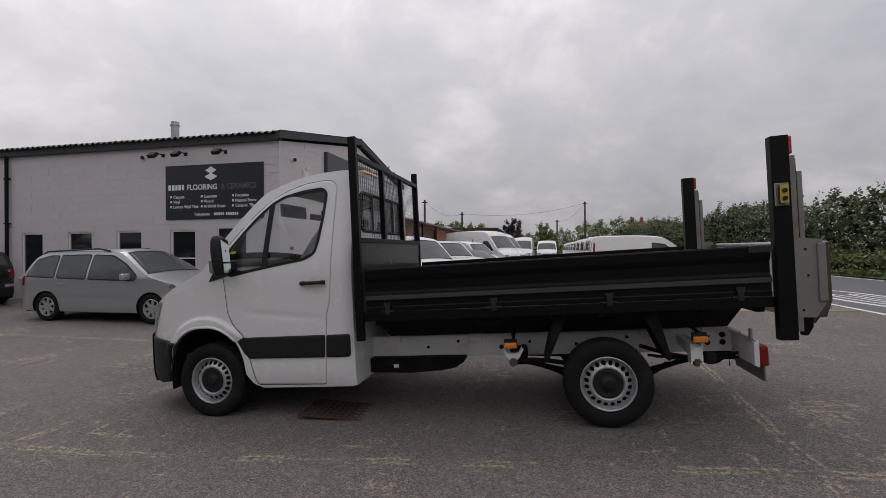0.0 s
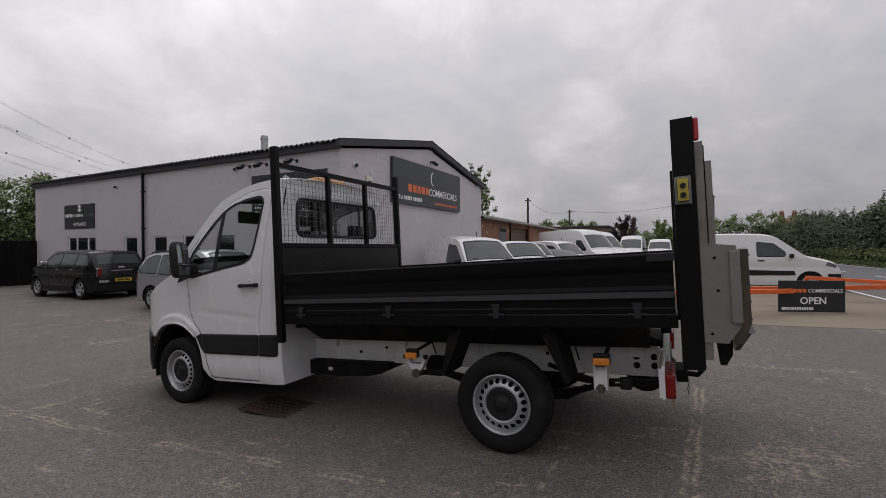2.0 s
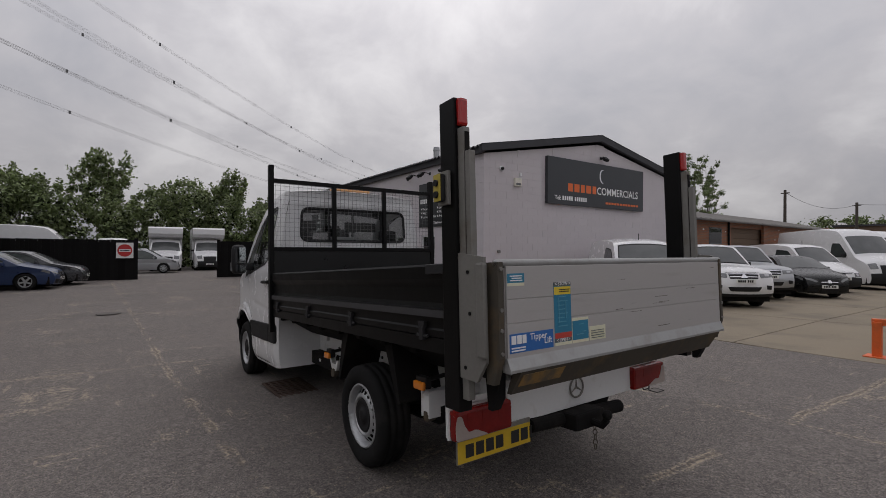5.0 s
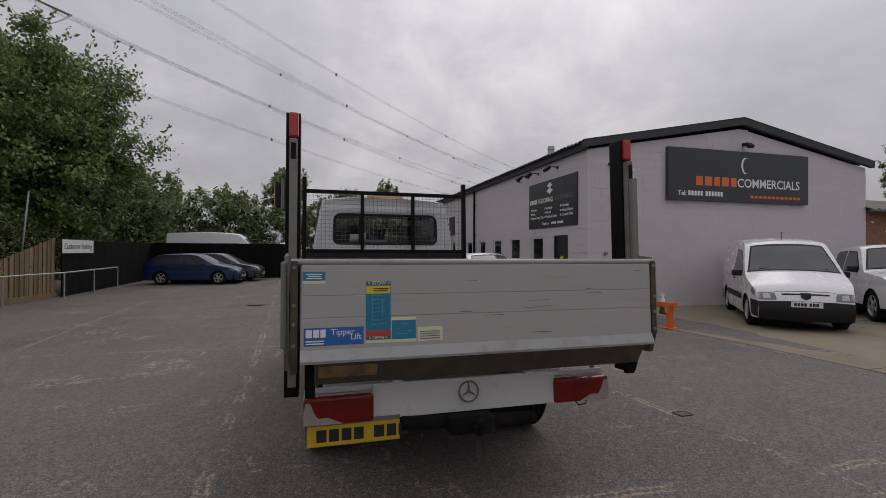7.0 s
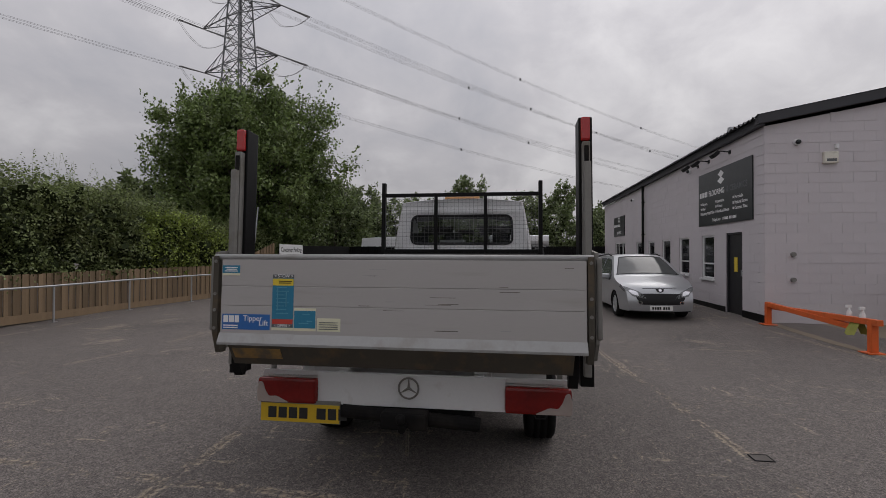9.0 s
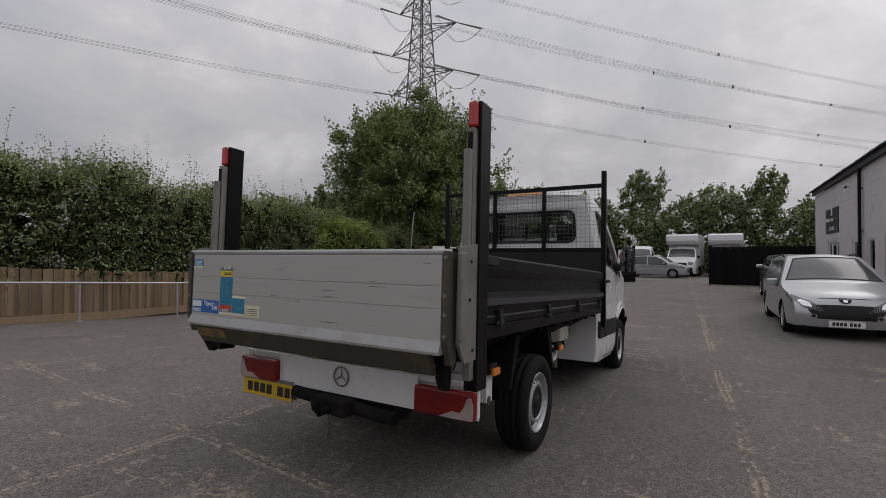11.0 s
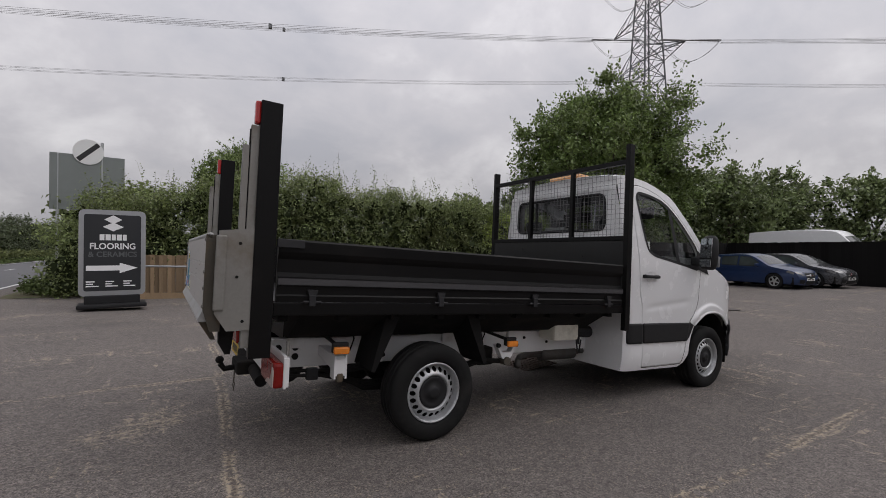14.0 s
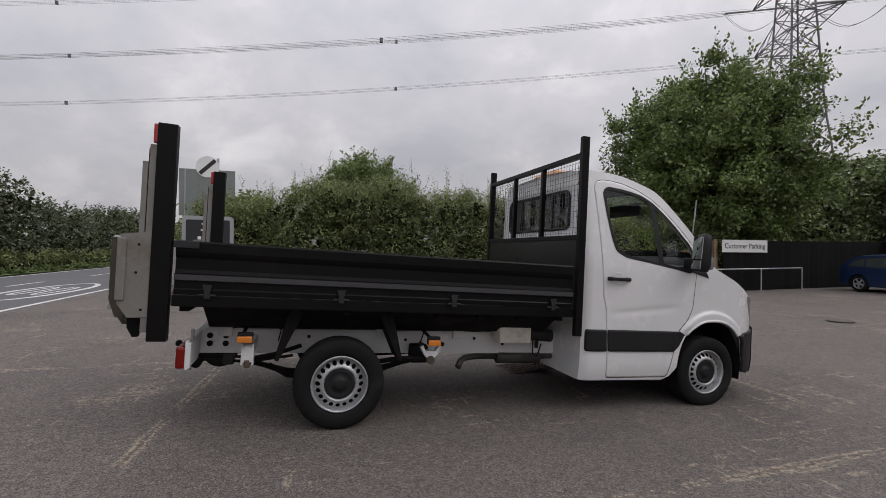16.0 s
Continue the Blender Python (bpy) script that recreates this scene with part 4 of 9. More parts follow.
ob = thing("alarm_box", "cream alarm box on the gable wall", "alarm", GW @ Matrix.Translation((1.32, 3.55, 0)))
part("body", boxes(((-0.14, -0.13, 0), (0.14, 0.13, 0.09)), bevel=0.02), M["tank_cream"], ob)
bars(M["ink_grey"], ob, at_face(-0.1, -0.09, 0.091), [(0, 0, 0.2, 0.06)])
part("sensor", boxes(((0.1, 0.2, 0), (0.17, 0.3, 0.06)), bevel=0.01), M["upvc"], ob)
for y in (1.4, 0.83):
    ob = thing("wall_fitting", "small grey round wall fitting", "fitting", GW @ Matrix.Translation((0.57, y, 0)))
    bm = bmesh.new()
    rod(bm, (0, 0, 0), (0, 0, 0.07), 0.05, 12)
    part("body", bm, M["steel_grey"], ob)

# ---- brick workshop beyond ----
shop = thing("brick_workshop", "long low brick workshop with a shallow weathered sheet roof", "building", pose(-7.45, 17.15, 0, 0, 0, 0.9))


def brick_wall_material():
    m = material("brickwork", (0.34, 0.13, 0.065), 0.85, var=0.15, scale=1.0)
    n, l = m.node_tree.nodes, m.node_tree.links
    tc, br = n.new("ShaderNodeTexCoord"), n.new("ShaderNodeTexBrick")
    apart, mp = n.new("ShaderNodeSeparateXYZ"), n.new("ShaderNodeCombineXYZ")
    l.new(tc.outputs["Object"], apart.inputs[0])
    for i, k in enumerate((1, 2, 0)):
        l.new(apart.outputs[k], mp.inputs[i])
    l.new(mp.outputs[0], br.inputs["Vector"])
    br.inputs["Color1"].default_value, br.inputs["Color2"].default_value, br.inputs["Mortar"].default_value = (0.38, 0.15, 0.07, 1), (0.27, 0.10, 0.055, 1), (0.22, 0.16, 0.12, 1)
    br.inputs["Scale"].default_value, br.inputs["Mortar Size"].default_value = 1.0, 0.012
    br.inputs["Brick Width"].default_value, br.inputs["Row Height"].default_value = 0.225, 0.075
    l.new(br.outputs["Color"], n["Principled BSDF"].inputs["Base Color"])
    return m


M["brickwork"] = brick_wall_material()
core = bmesh.new()
for a, b in ((0, 5.6), (9.7, 22.4)):
    box(core, (-0.25, a, -0.5), (0, b, 3.05))
box(core, (-0.25, 5.6, 2.75), (0, 9.7, 3.05))
part("wall", core, M["brickwork"], shop)
part("end_wall", boxes(((-8, 22.15, -0.5), (-0.26, 22.4, 3.3))), M["brickwork"], shop)
part("back_wall", boxes(((-8.2, 0, -0.5), (-8, 22.4, 3.6))), M["brickwork"], shop)
shutter = part("shutter", boxes(((-0.2, 5.6, -0.3), (-0.17, 9.7, 2.77))), M["render_buff"], shop, "brown roller shutter")
for k in range(11):
    part("slat", boxes(((-0.169, 5.6, -0.3 + 0.28 * k), (-0.14, 9.7, -0.03 + 0.28 * k)), bevel=0.01), M["render_buff"], shutter)
part("pier", boxes(((0.0, 9.4, -0.4), (0.12, 10.0, 3.0))), M["brickwork"], shop)
win = part("window", boxes(((0.002, 3.2, 1.9), (0.03, 4.5, 2.7)), bevel=0.01), M["paint_grey"], shop)
part("pane", boxes(((0.03, 3.28, 1.97), (0.036, 4.42, 2.63))), M["window_dark"], win)
bm = bmesh.new()
rod(bm, (0.06, 5.2, 3.0), (0.06, 5.2, -0.2), 0.05, 8)
part("downpipe", bm, M["black_paint"], shop)
v, f = [], []
for i in range(151):
    y = -0.15 + 22.9 * i / 150
    w = 0.03 * math.cos(i * math.pi / 1.5)
    v += [(0.35, y, 3.05 + w), (-4.1, y, 4.05 + w), (-8.5, y, 3.05 + w)]
for i in range(150):
    a = 3 * i
    f += [(a, a + 1, a + 4, a + 3), (a + 1, a + 2, a + 5, a + 4)]
part_np("roof", v, f, M["asbestos"], shop, "weathered pale fluted roof sheets", True)
part("gutter", boxes(((0.3, -0.1, 2.96), (0.4, 22.7, 3.04)), bevel=0.02), M["asbestos"], shop)
for k, (y, z) in enumerate(((1.2, 2.3), (2.2, 1.6), (11.3, 2.2), (12.6, 1.7), (14.0, 2.4), (15.2, 1.2), (16.8, 2.0), (18.1, 2.5), (2.6, 2.55), (0.7, 1.4), (0.5, 2.6), (1.7, 2.75), (2.9, 1.2), (4.9, 2.5), (4.7, 1.5), (10.6, 1.4), (11.9, 2.75), (13.2, 1.1), (16.1, 2.7), (17.3, 1.3), (19.0, 1.8), (20.2, 2.4))):
    part("patch", boxes(((0.001, y, z), (0.006, y + 0.11, z + 0.07))), M["white_board"], shop)
far = thing("far_shed", "plain brown flat-topped shed behind the parked vans", "building", pose(-6.5, 62, 0))
part("wall", boxes(((-7, 0, -0.5), (0, 8, 4.3)), bevel=0.03), M["render_buff"], far)
part("roof", boxes(((-7.2, -0.2, 4.3), (0.2, 8.2, 4.5))), M["roof_dark"], far)
for x in (29, 31.8):
    house = thing("house", "distant red brick house with chimneys above the trees", "house", pose(x, 150, 0))
    part("wall", boxes(((-1.3, 0, 0), (1.3, 7, 7.6))), M["house_brick"], house)
    bm = bmesh.new()
    prism(bm, [(-1.6, 7.6), (1.6, 7.6), (0, 9.8)], 1, -0.3, 7.3)
    roof = part("roof", bm, M["house_brick"], house)
    part("chimney", boxes(((-0.5, 1, 9.0), (0.5, 1.8, 11.0)), ((-0.35, 1.1, 11.0), (-0.1, 1.4, 11.4)), ((0.1, 1.1, 11.0), (0.35, 1.4, 11.4))), M["house_brick"], roof)


# ---- fences, rails, gates ----
def plank_mesh(w, h, t, mat, pointed=False):
    bm = boxes(((-w / 2, 0, 0), (w / 2, t, h)))
    me = bpy.data.meshes.new("board")
    bm.to_mesh(me)
    bm.free()
    me.materials.append(mat)
    return me


def fence_y(x):
    """Line of the timber fence: straight by the road, then leaning in towards the compound."""
    return float(np.interp(x, (-16.5, -8, 3), (-9.68, -10.95, -10.95)))


fence = thing("wooden_fence", "vertical board timber fence below the hedge, rising to a ramped end", "fence")
rnd = random.Random(7)
meshes = {}
x = 2.5
n = 0
while x > -15.75 and n < 296:
    rise = float(np.interp(x, (-15.8, -12.9), (0.95, 0.0)))
    h = round((1.05 + rise) * 50) / 50
    if h not in meshes:
        meshes[h] = plank_mesh(0.098, h, 0.02, M["fence_wood"])
    ob = new("board", meshes[h])
    ob.parent = fence
    y = fence_y(x) + (0.0 if n % 2 else 0.026)
    ob.location = (x, y, float(ground_z(x, y)) + 0.16 + rnd.uniform(-0.012, 0.012))
    ob.rotation_euler = (0, radians(rnd.uniform(-0.6, 0.6)), math.pi - (0.145 if x < -8 else 0.0) + radians(rnd.uniform(-2, 2)))
    x -= 0.1005
    n += 1
for a, b in ((2.55, -2.2), (-2.2, -8), (-8, -11.8), (-11.8, -15.8)):
    ya, yb = fence_y(a), fence_y(b)
    za, zb = float(ground_z(a, ya)) - 0.02, float(ground_z(b, yb)) - 0.02
    bm = bmesh.new()
    ring = [bm.verts.new((x, y + d, z)) for d in (0.02, 0.05) for x, y, z in ((a, ya, za), (b, yb, zb), (b, yb, zb + 0.2), (a, ya, za + 0.2))]
    for f in ((0, 1, 2, 3), (7, 6, 5, 4), (0, 4, 5, 1), (1, 5, 6, 2), (2, 6, 7, 3), (3, 7, 4, 0)):
        bm.faces.new([ring[i] for i in f])
    part("gravel_board", bm, M["fence_wood"], fence)
rail = thing("handrail", "galvanised tubular handrail on slim posts along the fence", "railing")
posts = [0.65 - 2.25 * k for k in range(10)]
rail_pts = [(2.4, -10.5, float(ground_z(2.4, -10.5)) + 0.9)]
for x in posts:
    bm = bmesh.new()
    y = max(fence_y(x) + 0.45, -9.22 if x < -15 else -99)
    z = float(ground_z(x, y))
    rail_pts.append((x, y, z + 0.9))
    rod(bm, (x, y, z), (x, y, z + 0.88), 0.024, 10)
    box(bm, (x - 0.06, y - 0.06, z), (x + 0.06, y + 0.06, z + 0.012))
    part("post", bm, M["galv"], rail)
bm = bmesh.new()
tube(bm, rail_pts, 0.027, 10)
part("top_rail", bm, M["galv"], rail, smooth=True)

black = thing("black_fence", "tall black stained board fence round the rear compound", "fence")
me_black = plank_mesh(0.148, 2.02, 0.02, M["fence_black"])
rnd = random.Random(9)


def run(a, b, turn, parent, n0=0):
    d = Vector(b) - Vector(a)
    count = int(d.length / 0.15)
    for k in range(count):
        p = Vector(a) + d * ((k + 0.5) / count)
        ob = new("board", me_black)
        ob.parent = parent
        ob.location = (p.x, p.y, float(ground_z(p.x, p.y)) + rnd.uniform(-0.01, 0.01))
        ob.rotation_euler = (0, 0, turn + radians(rnd.uniform(-1.5, 1.5)))


FX = -25.2     # the rear fence line
# added sheets behind the boards, to keep light out of the gaps
part("backing_board", boxes(((FX, -9.635, -0.2), (-15.8, -9.625, 1.8))), M["fence_black"], black)
part("backing_board", boxes(((FX - 0.035, -9.6, -0.2), (FX - 0.025, -1.68, 1.85))), M["fence_black"], black)
run((-15.8, -9.6), (FX, -9.6), math.pi, black)
run((FX, -9.6), (FX, -1.7), math.pi / 2, black)
gate = thing("black_gate", "black boarded gate panel beside the showroom", "gate")
# the same added sheet closes the gate's gaps to light
part("backing_board", boxes(((FX - 0.035, 2.15, -0.2), (FX - 0.025, 6.6, 1.85))), M["fence_black"], gate)
run((FX, 2.15), (FX, 6.6), math.pi / 2, gate)
for p in ((FX - 0.05, -1.7), (FX - 0.05, 2.15)):
    bm = bmesh.new()
    z = float(ground_z(*p))
    box(bm, (p[0] - 0.08, p[1] - 0.08, z), (p[0] + 0.08, p[1] + 0.08, z + 2.1), 0.01)
    part("post", bm, M["fence_black"], black if p[1] < 0 else gate)

s = thing("no_entry_sign", "square white sign with a red disc on black fence", "sign", pose(-25.15, -2.53, 1.03, 90, 0, 90))
part("panel", boxes(((0, 0, 0), (0.72, 0.78, 0.01))), M["white_board"], s)
bm = bmesh.new()
rod(bm, (0.36, 0.39, 0.01), (0.36, 0.39, 0.016), 0.31, 32)
part("disc", bm, M["sign_red"], s)
bars(M["white_board"], s, at_face(0.12, 0.32, 0.016), [(0, 0, 0.48, 0.13)])
bars(M["ink_black"], s, at_face(0.16, 0.36, 0.0185), [(0.0, 0, 0.1, 0.05), (0.13, 0, 0.26, 0.05)])
s = thing("customer_parking_sign", "white customer parking sign on the black fence", "sign", pose(-15.7, -9.56, 1.42, 90, 0, 180))
part("panel", boxes(((0, 0, 0), (2.4, 0.5, 0.012)), bevel=0.003), M["white_board"], s)
words("Customer Parking", 0.29, M["ink_black"], s, at_face(0.12, 0.16, 0.013), bold=0.003, wide=1.0)


# ---- orange barriers, boards, totem ----
def square_bar(bm, a, b, w):
    a, b = Vector(a), Vector(b)
    d = b - a
    q = d.to_track_quat("X", "Z").to_matrix().to_4x4()
    box(bm, (0, -w / 2, -w / 2), (d.length, w / 2, w / 2), 0.006, Matrix.Translation(a) @ q)
    return bm


def barrier(name, label, posts, bar_ends, braces=()):
    ob = thing(name, label, "barrier")
    for x, y, h in posts:
        z = float(ground_z(x, y)) + 0.006
        bm = square_bar(bmesh.new(), (x, y, z), (x, y, z + h), 0.1)
        box(bm, (x - 0.13, y - 0.13, z), (x + 0.13, y + 0.13, z + 0.014))
        part("post", bm, M["orange_paint"], ob)
    for a, b in bar_ends:
        part("bar", square_bar(bmesh.new(), a, b, 0.095), M["orange_paint"], ob)
    for a, b in braces:
        part("brace", square_bar(bmesh.new(), a, b, 0.09), M["orange_paint"], ob)
    return ob


g = lambda x: float(ground_z(x))
g2 = lambda x, y: float(ground_z(x, y))
barrier("gate_barrier", "orange painted steel swing barrier by the gable wall", [(-7.2, 6.36, 0.46), (-4.3, 6.38, 0.5)],
        [((-7.25, 6.36, g2(-7, 6.4) + 0.46), (-4.75, 6.40, g2(-4.6, 6.4) + 0.36)), ((-7.2, 6.42, g2(-7, 6.4) + 0.4), (-4.15, 6.38, g2(-4, 6.4) + 0.5))])
barrier("entrance_barrier", "orange painted steel barrier along the apron entrance", [(1.2, 6.48, 0.5), (6.35, 9.4, 0.5), (4.6, 12.2, 0.5)],
        [((1.15, 6.48, g(1.2) + 0.5), (3.4, 7.75, g(3.4) + 0.47)), ((1.45, 7.02, g(2) + 0.52), (6.4, 9.4, g(6.2) + 0.5)), ((6.35, 9.45, g(6.2) + 0.49), (4.6, 12.2, g(4.5) + 0.5))],
        [((1.41, 7.05, g(1.5)), (1.75, 7.15, g(2) + 0.5))])
s = thing("open_sign", "black board hung on the barrier reading open", "sign", pose(3.15, 7.73, g(3.2) + 0.03, 90, 0, 20))
part("panel", boxes(((0, 0, 0), (1.3, 0.66, 0.02)), bevel=0.004), M["sign_black"], s)
char_bars(M["ink_orange"], s, at_face(0.12, 0.41, 0.021), [0.07] * 5, 0.075, 0.25, "name_shape")
words("COMMERCIALS", 0.11, M["ink_white"], s, at_face(0.58, 0.41, 0.021), bold=0.001, wide=0.9)
words("OPEN", 0.2, M["ink_white"], s, at_face(0.42, 0.17, 0.021), bold=0.004)
char_bars(M["ink_white"], s, at_face(0.06, 0.04, 0.021), [0.1] + [0.035] * 11, 0.06, 0.2)
bottle_mesh = None
for x, y in ((-4.85, 6.41), (-4.52, 6.39)):
    ob = thing("spray_bottle", "white trigger spray bottle standing on the barrier rail", "bottle", pose(x, y, g2(x, y) + 0.47), "bottles on the barrier")
    bm = bmesh.new()
    lathe(bm, [(0, 0.0), (0.0, 0.042), (0.12, 0.042), (0.17, 0.018), (0.2, 0.015), (0.2, 0)], 14, 2)
    part("body", bm, M["white_board"], ob, smooth=True)
    part("trigger", boxes(((-0.02, -0.05, 0.2), (0.02, 0.03, 0.25)), bevel=0.006), M["white_board"], ob)
ob = thing("cloth", "crumpled yellow-green cleaning cloth over the barrier", "cloth", pose(-4.66, 6.4, g2(-4.6, 6.4) + 0.45))
v, f = [], []
for i in range(9):
    for j in range(9):
        u, w = i / 8 - 0.5, j / 8 - 0.5
        v.append((u * 0.22, w * 0.24, 0.07 - abs(w) * 0.55 + 0.03 * noise.noise((u * 7, w * 7, 0))))
for i in range(8):
    for j in range(8):
        a = i * 9 + j
        f.append((a, a + 9, a + 10, a + 1))
part_np("fabric", v, f, M["cloth_green"], ob, "", True)

totem = thing("totem_sign", "freestanding black flooring sign in a grey frame with an arrow", "sign", pose(3.2, -8.5, g(2.6) + 0.06, 90, 0, 184))
bm = bmesh.new()
prism(bm, round_poly([(0, 0.25), (1.2, 0.25), (1.2, 2.12), (0, 2.12)], 0.12), 2, -0.04, 0.04)
part("frame", bm, M["sign_edge"], totem)
bm = bmesh.new()
prism(bm, round_poly([(0.09, 0.36), (1.11, 0.36), (1.11, 2.02), (0.09, 2.02)], 0.05), 2, 0.0405, 0.046)
part("panel", bm, M["sign_black"], totem)
bm = bmesh.new()
box(bm, (-0.02, 0, -0.3), (1.22, 0.09, 0.3), 0.03)
box(bm, (0.1, 0.08, -0.12), (1.1, 0.26, 0.12), 0.02)
part("base", bm, M["plastic_black"], totem)
tile_mark(totem, at_face(0.6, 1.66, 0.046), 0.38, M["ink_white"])
char_bars(M["ink_white"], totem, at_face(0.36, 1.46, 0.0465), [0.085, 0.09, 0.07, 0.09, 0.07], 0.13, 0.15, "name_shape")
words("FLOORING", 0.185, M["ink_white"], totem, at_face(0.6, 1.27, 0.0465), bold=0.004, wide=0.9, align="CENTER")
words("& CERAMICS", 0.165, M["ink_grey"], totem, at_face(0.6, 1.1, 0.0465), bold=0.003, wide=0.95, align="CENTER")
bm = bmesh.new()
prism(bm, [(0.13, 0.8), (0.72, 0.8), (0.72, 0.74), (1.05, 0.855), (0.72, 0.97), (0.72, 0.91), (0.13, 0.91)], 2, 0.0465, 0.049)
part("arrow", bm, M["ink_white"], totem)
for cx in (0.13, 0.47, 0.79):
    bars(M["ink_white"], totem, at_face(cx, 0.45, 0.0465), [(0, 0.1, 0.15, 0.025), (0, 0.05, 0.12, 0.025), (0, 0, 0.22, 0.025)])
rs = thing("road_sign", "round white road sign with a black diagonal bar", "road sign", pose(3.69, -14.47, 0.1, 90, 0, 183))
bm = bmesh.new()
rod(bm, (0.35, 0, -0.06), (0.35, 4.75, -0.06), 0.045, 10)
rod(bm, (-0.75, 0, -0.06), (-0.75, 4.3, -0.06), 0.045, 10)
part("pole", bm, M["galv"], rs)
bm = bmesh.new()
rod(bm, (0, 4.4, 0.0), (0, 4.4, 0.012), 0.4, 36)
disc = part("disc", bm, M["white_board"], rs)
bm = bmesh.new()
box(bm, (-0.37, -0.07, 0.012), (0.37, 0.07, 0.0145), 0, Matrix.Translation((0, 4.4, 0)) @ pose(0, 0, 0, 0, 0, 45))
part("stripe", bm, M["ink_black"], disc)
part("sign_back", boxes(((-0.95, 2.55, -0.04), (0.95, 4.3, -0.02)), bevel=0.004), M["sign_back"], rs, "grey back of a larger sign board")
part("bracing", boxes(((-0.95, 3.5, -0.058), (0.95, 3.55, -0.042)), ((-0.95, 4.2, -0.058), (0.95, 4.24, -0.042)), ((-0.95, 2.8, -0.058), (0.95, 2.84, -0.042))), M["galv"], rs)

# ---- the tipper truck ----
truck = thing("tipper_truck", "white cab tipper truck with black dropside body and tail lift", "truck", pose(0, 0, 0.02, 0, -2.577, 0))
RAKE = 0.016     # the sprung body stands a little higher at the rear


def raked(co):
    return (co[0], co[1], co[2] + RAKE * (co[0] + 2.0))


def tp(name, bm, mat, parent=truck, label="", smooth=False):
    for v in bm.verts:
        v.co = raked(v.co)
    return part(name, bm, mat, parent, label, smooth)


def tpn(name, verts, faces, mat, parent=truck, label="", smooth=True):
    return part_np(name, [raked(v) for v in verts], faces, mat, parent, label, smooth)


# wheels
def wheel_parts():
    tyre = bmesh.new()
    prof = [(-0.096, 0.222), (-0.112, 0.245), (-0.118, 0.285), (-0.113, 0.325), (-0.092, 0.348), (-0.06, 0.352), (-0.056, 0.342), (-0.046, 0.342), (-0.042, 0.353),
            (-0.012, 0.354), (-0.008, 0.344), (0.008, 0.344), (0.012, 0.354), (0.042, 0.353), (0.046, 0.342), (0.056, 0.342), (0.06, 0.352), (0.092, 0.348), (0.113, 0.325), (0.118, 0.285), (0.112, 0.245), (0.096, 0.222)]
    lathe(tyre, prof, 56, 1, True)
    outer = [(0.222 * math.cos(a), 0.222 * math.sin(a)) for a in np.linspace(0, 2 * math.pi, 64, endpoint=False)]
    holes = []
    for k in range(20):
        a = 2 * math.pi * (k + 0.5) / 20
        cx, cy = 0.168 * math.cos(a), 0.168 * math.sin(a)
        ring = []
        for b in np.linspace(0, 2 * math.pi, 14, endpoint=False):
            dr, dt = 0.0185 * math.cos(b), 0.0175 * math.sin(b)
            ring.append((cx + dr * math.cos(a) - dt * math.sin(a), cy + dr * math.sin(a) + dt * math.cos(a)))
        holes.append(ring)
    u, w, q = region(outer, holes, 0.0075)
    r = np.hypot(u, w)
    y = np.interp(r, (0, 0.112, 0.12, 0.132, 0.146, 0.186, 0.19, 0.196, 0.203, 0.207, 0.214, 0.222), (-0.06, -0.06, -0.09, -0.098, -0.09, -0.058, -0.04, -0.04, -0.066, -0.1, -0.11, -0.098))
    rim = (np.stack([u, y, w], 1), q)
    cap = bmesh.new()
    lathe(cap, [(-0.07, 0.118), (-0.088, 0.116), (-0.094, 0.108), (-0.086, 0.09), (-0.084, 0.052), (-0.1, 0.042), (-0.104, 0.03), (-0.104, 0.0)], 28, 1)
    drum = bmesh.new()
    lathe(drum, [(-0.03, 0.0), (-0.03, 0.205), (0.09, 0.205), (0.09, 0.0)], 32, 1)
    return tyre, rim, cap, drum


def make_wheel(parent, m):
    tyre, rim, cap, drum = wheel_parts()
    w = part("wheel", drum, M["under_black"], parent, "steel wheel with a black centre cap")
    w.matrix_basis = m
    part("tyre", tyre, M["rubber"], w, smooth=True)
    part_np("rim", rim[0], rim[1], M["rim_steel"], w, "silver pressed steel rim with round holes", True)
    part("hub_cap", cap, M["plastic_black"], w, smooth=True)
    return w


first = make_wheel(truck, pose(0, -0.858, 0.35))
for x, y, turn in ((-3.645, -0.858, 0), (0, 0.858, 180), (-3.645, 0.858, 180)):
    copy_thing(first, pose(x, y, 0.35, 0, 37 if x else 11, turn))

# cab skin
WX, WZ = -3.645, 0.345
AX, AZ, ARX, ARZ = -3.69, 0.376, 0.43, 0.52     # wheel arch: centre, half width and height


def cab_half(x, z):
    x, z = np.asarray(x, float), np.asarray(z, float)
    w = 0.965 - 0.135 * (np.clip((z - 1.36) / 0.9, 0, 2)) ** 1.35
    w = w - 0.03 * np.clip((0.5 - z) / 0.2, 0, 1) ** 2
    w = w - 0.23 * (np.clip((-3.92 - x) / 0.55, 0, 2)) ** 2.0
    r = np.hypot((x - AX) / 0.535, (z - AZ) / 0.625)
    lip = np.clip((1.0 - r) / 0.05, 0, 1)
    w = w + 0.026 * lip * lip * (3 - 2 * lip) * np.clip((z - np.where(x > WX, 0.74, 0.6)) / 0.1, 0, 1)
    crease = z - (0.93 - 0.10 * (x + 2.4))
    w = w - 0.007 * np.exp(-(crease / 0.03) ** 2) * np.clip((x + 3.3) / 0.15, 0, 1) * np.clip((-2.45 - x) / 0.15, 0, 1)
    back = np.clip((x + 2.27) / 0.1, 0, 1)
    return w - 0.035 * back ** 2


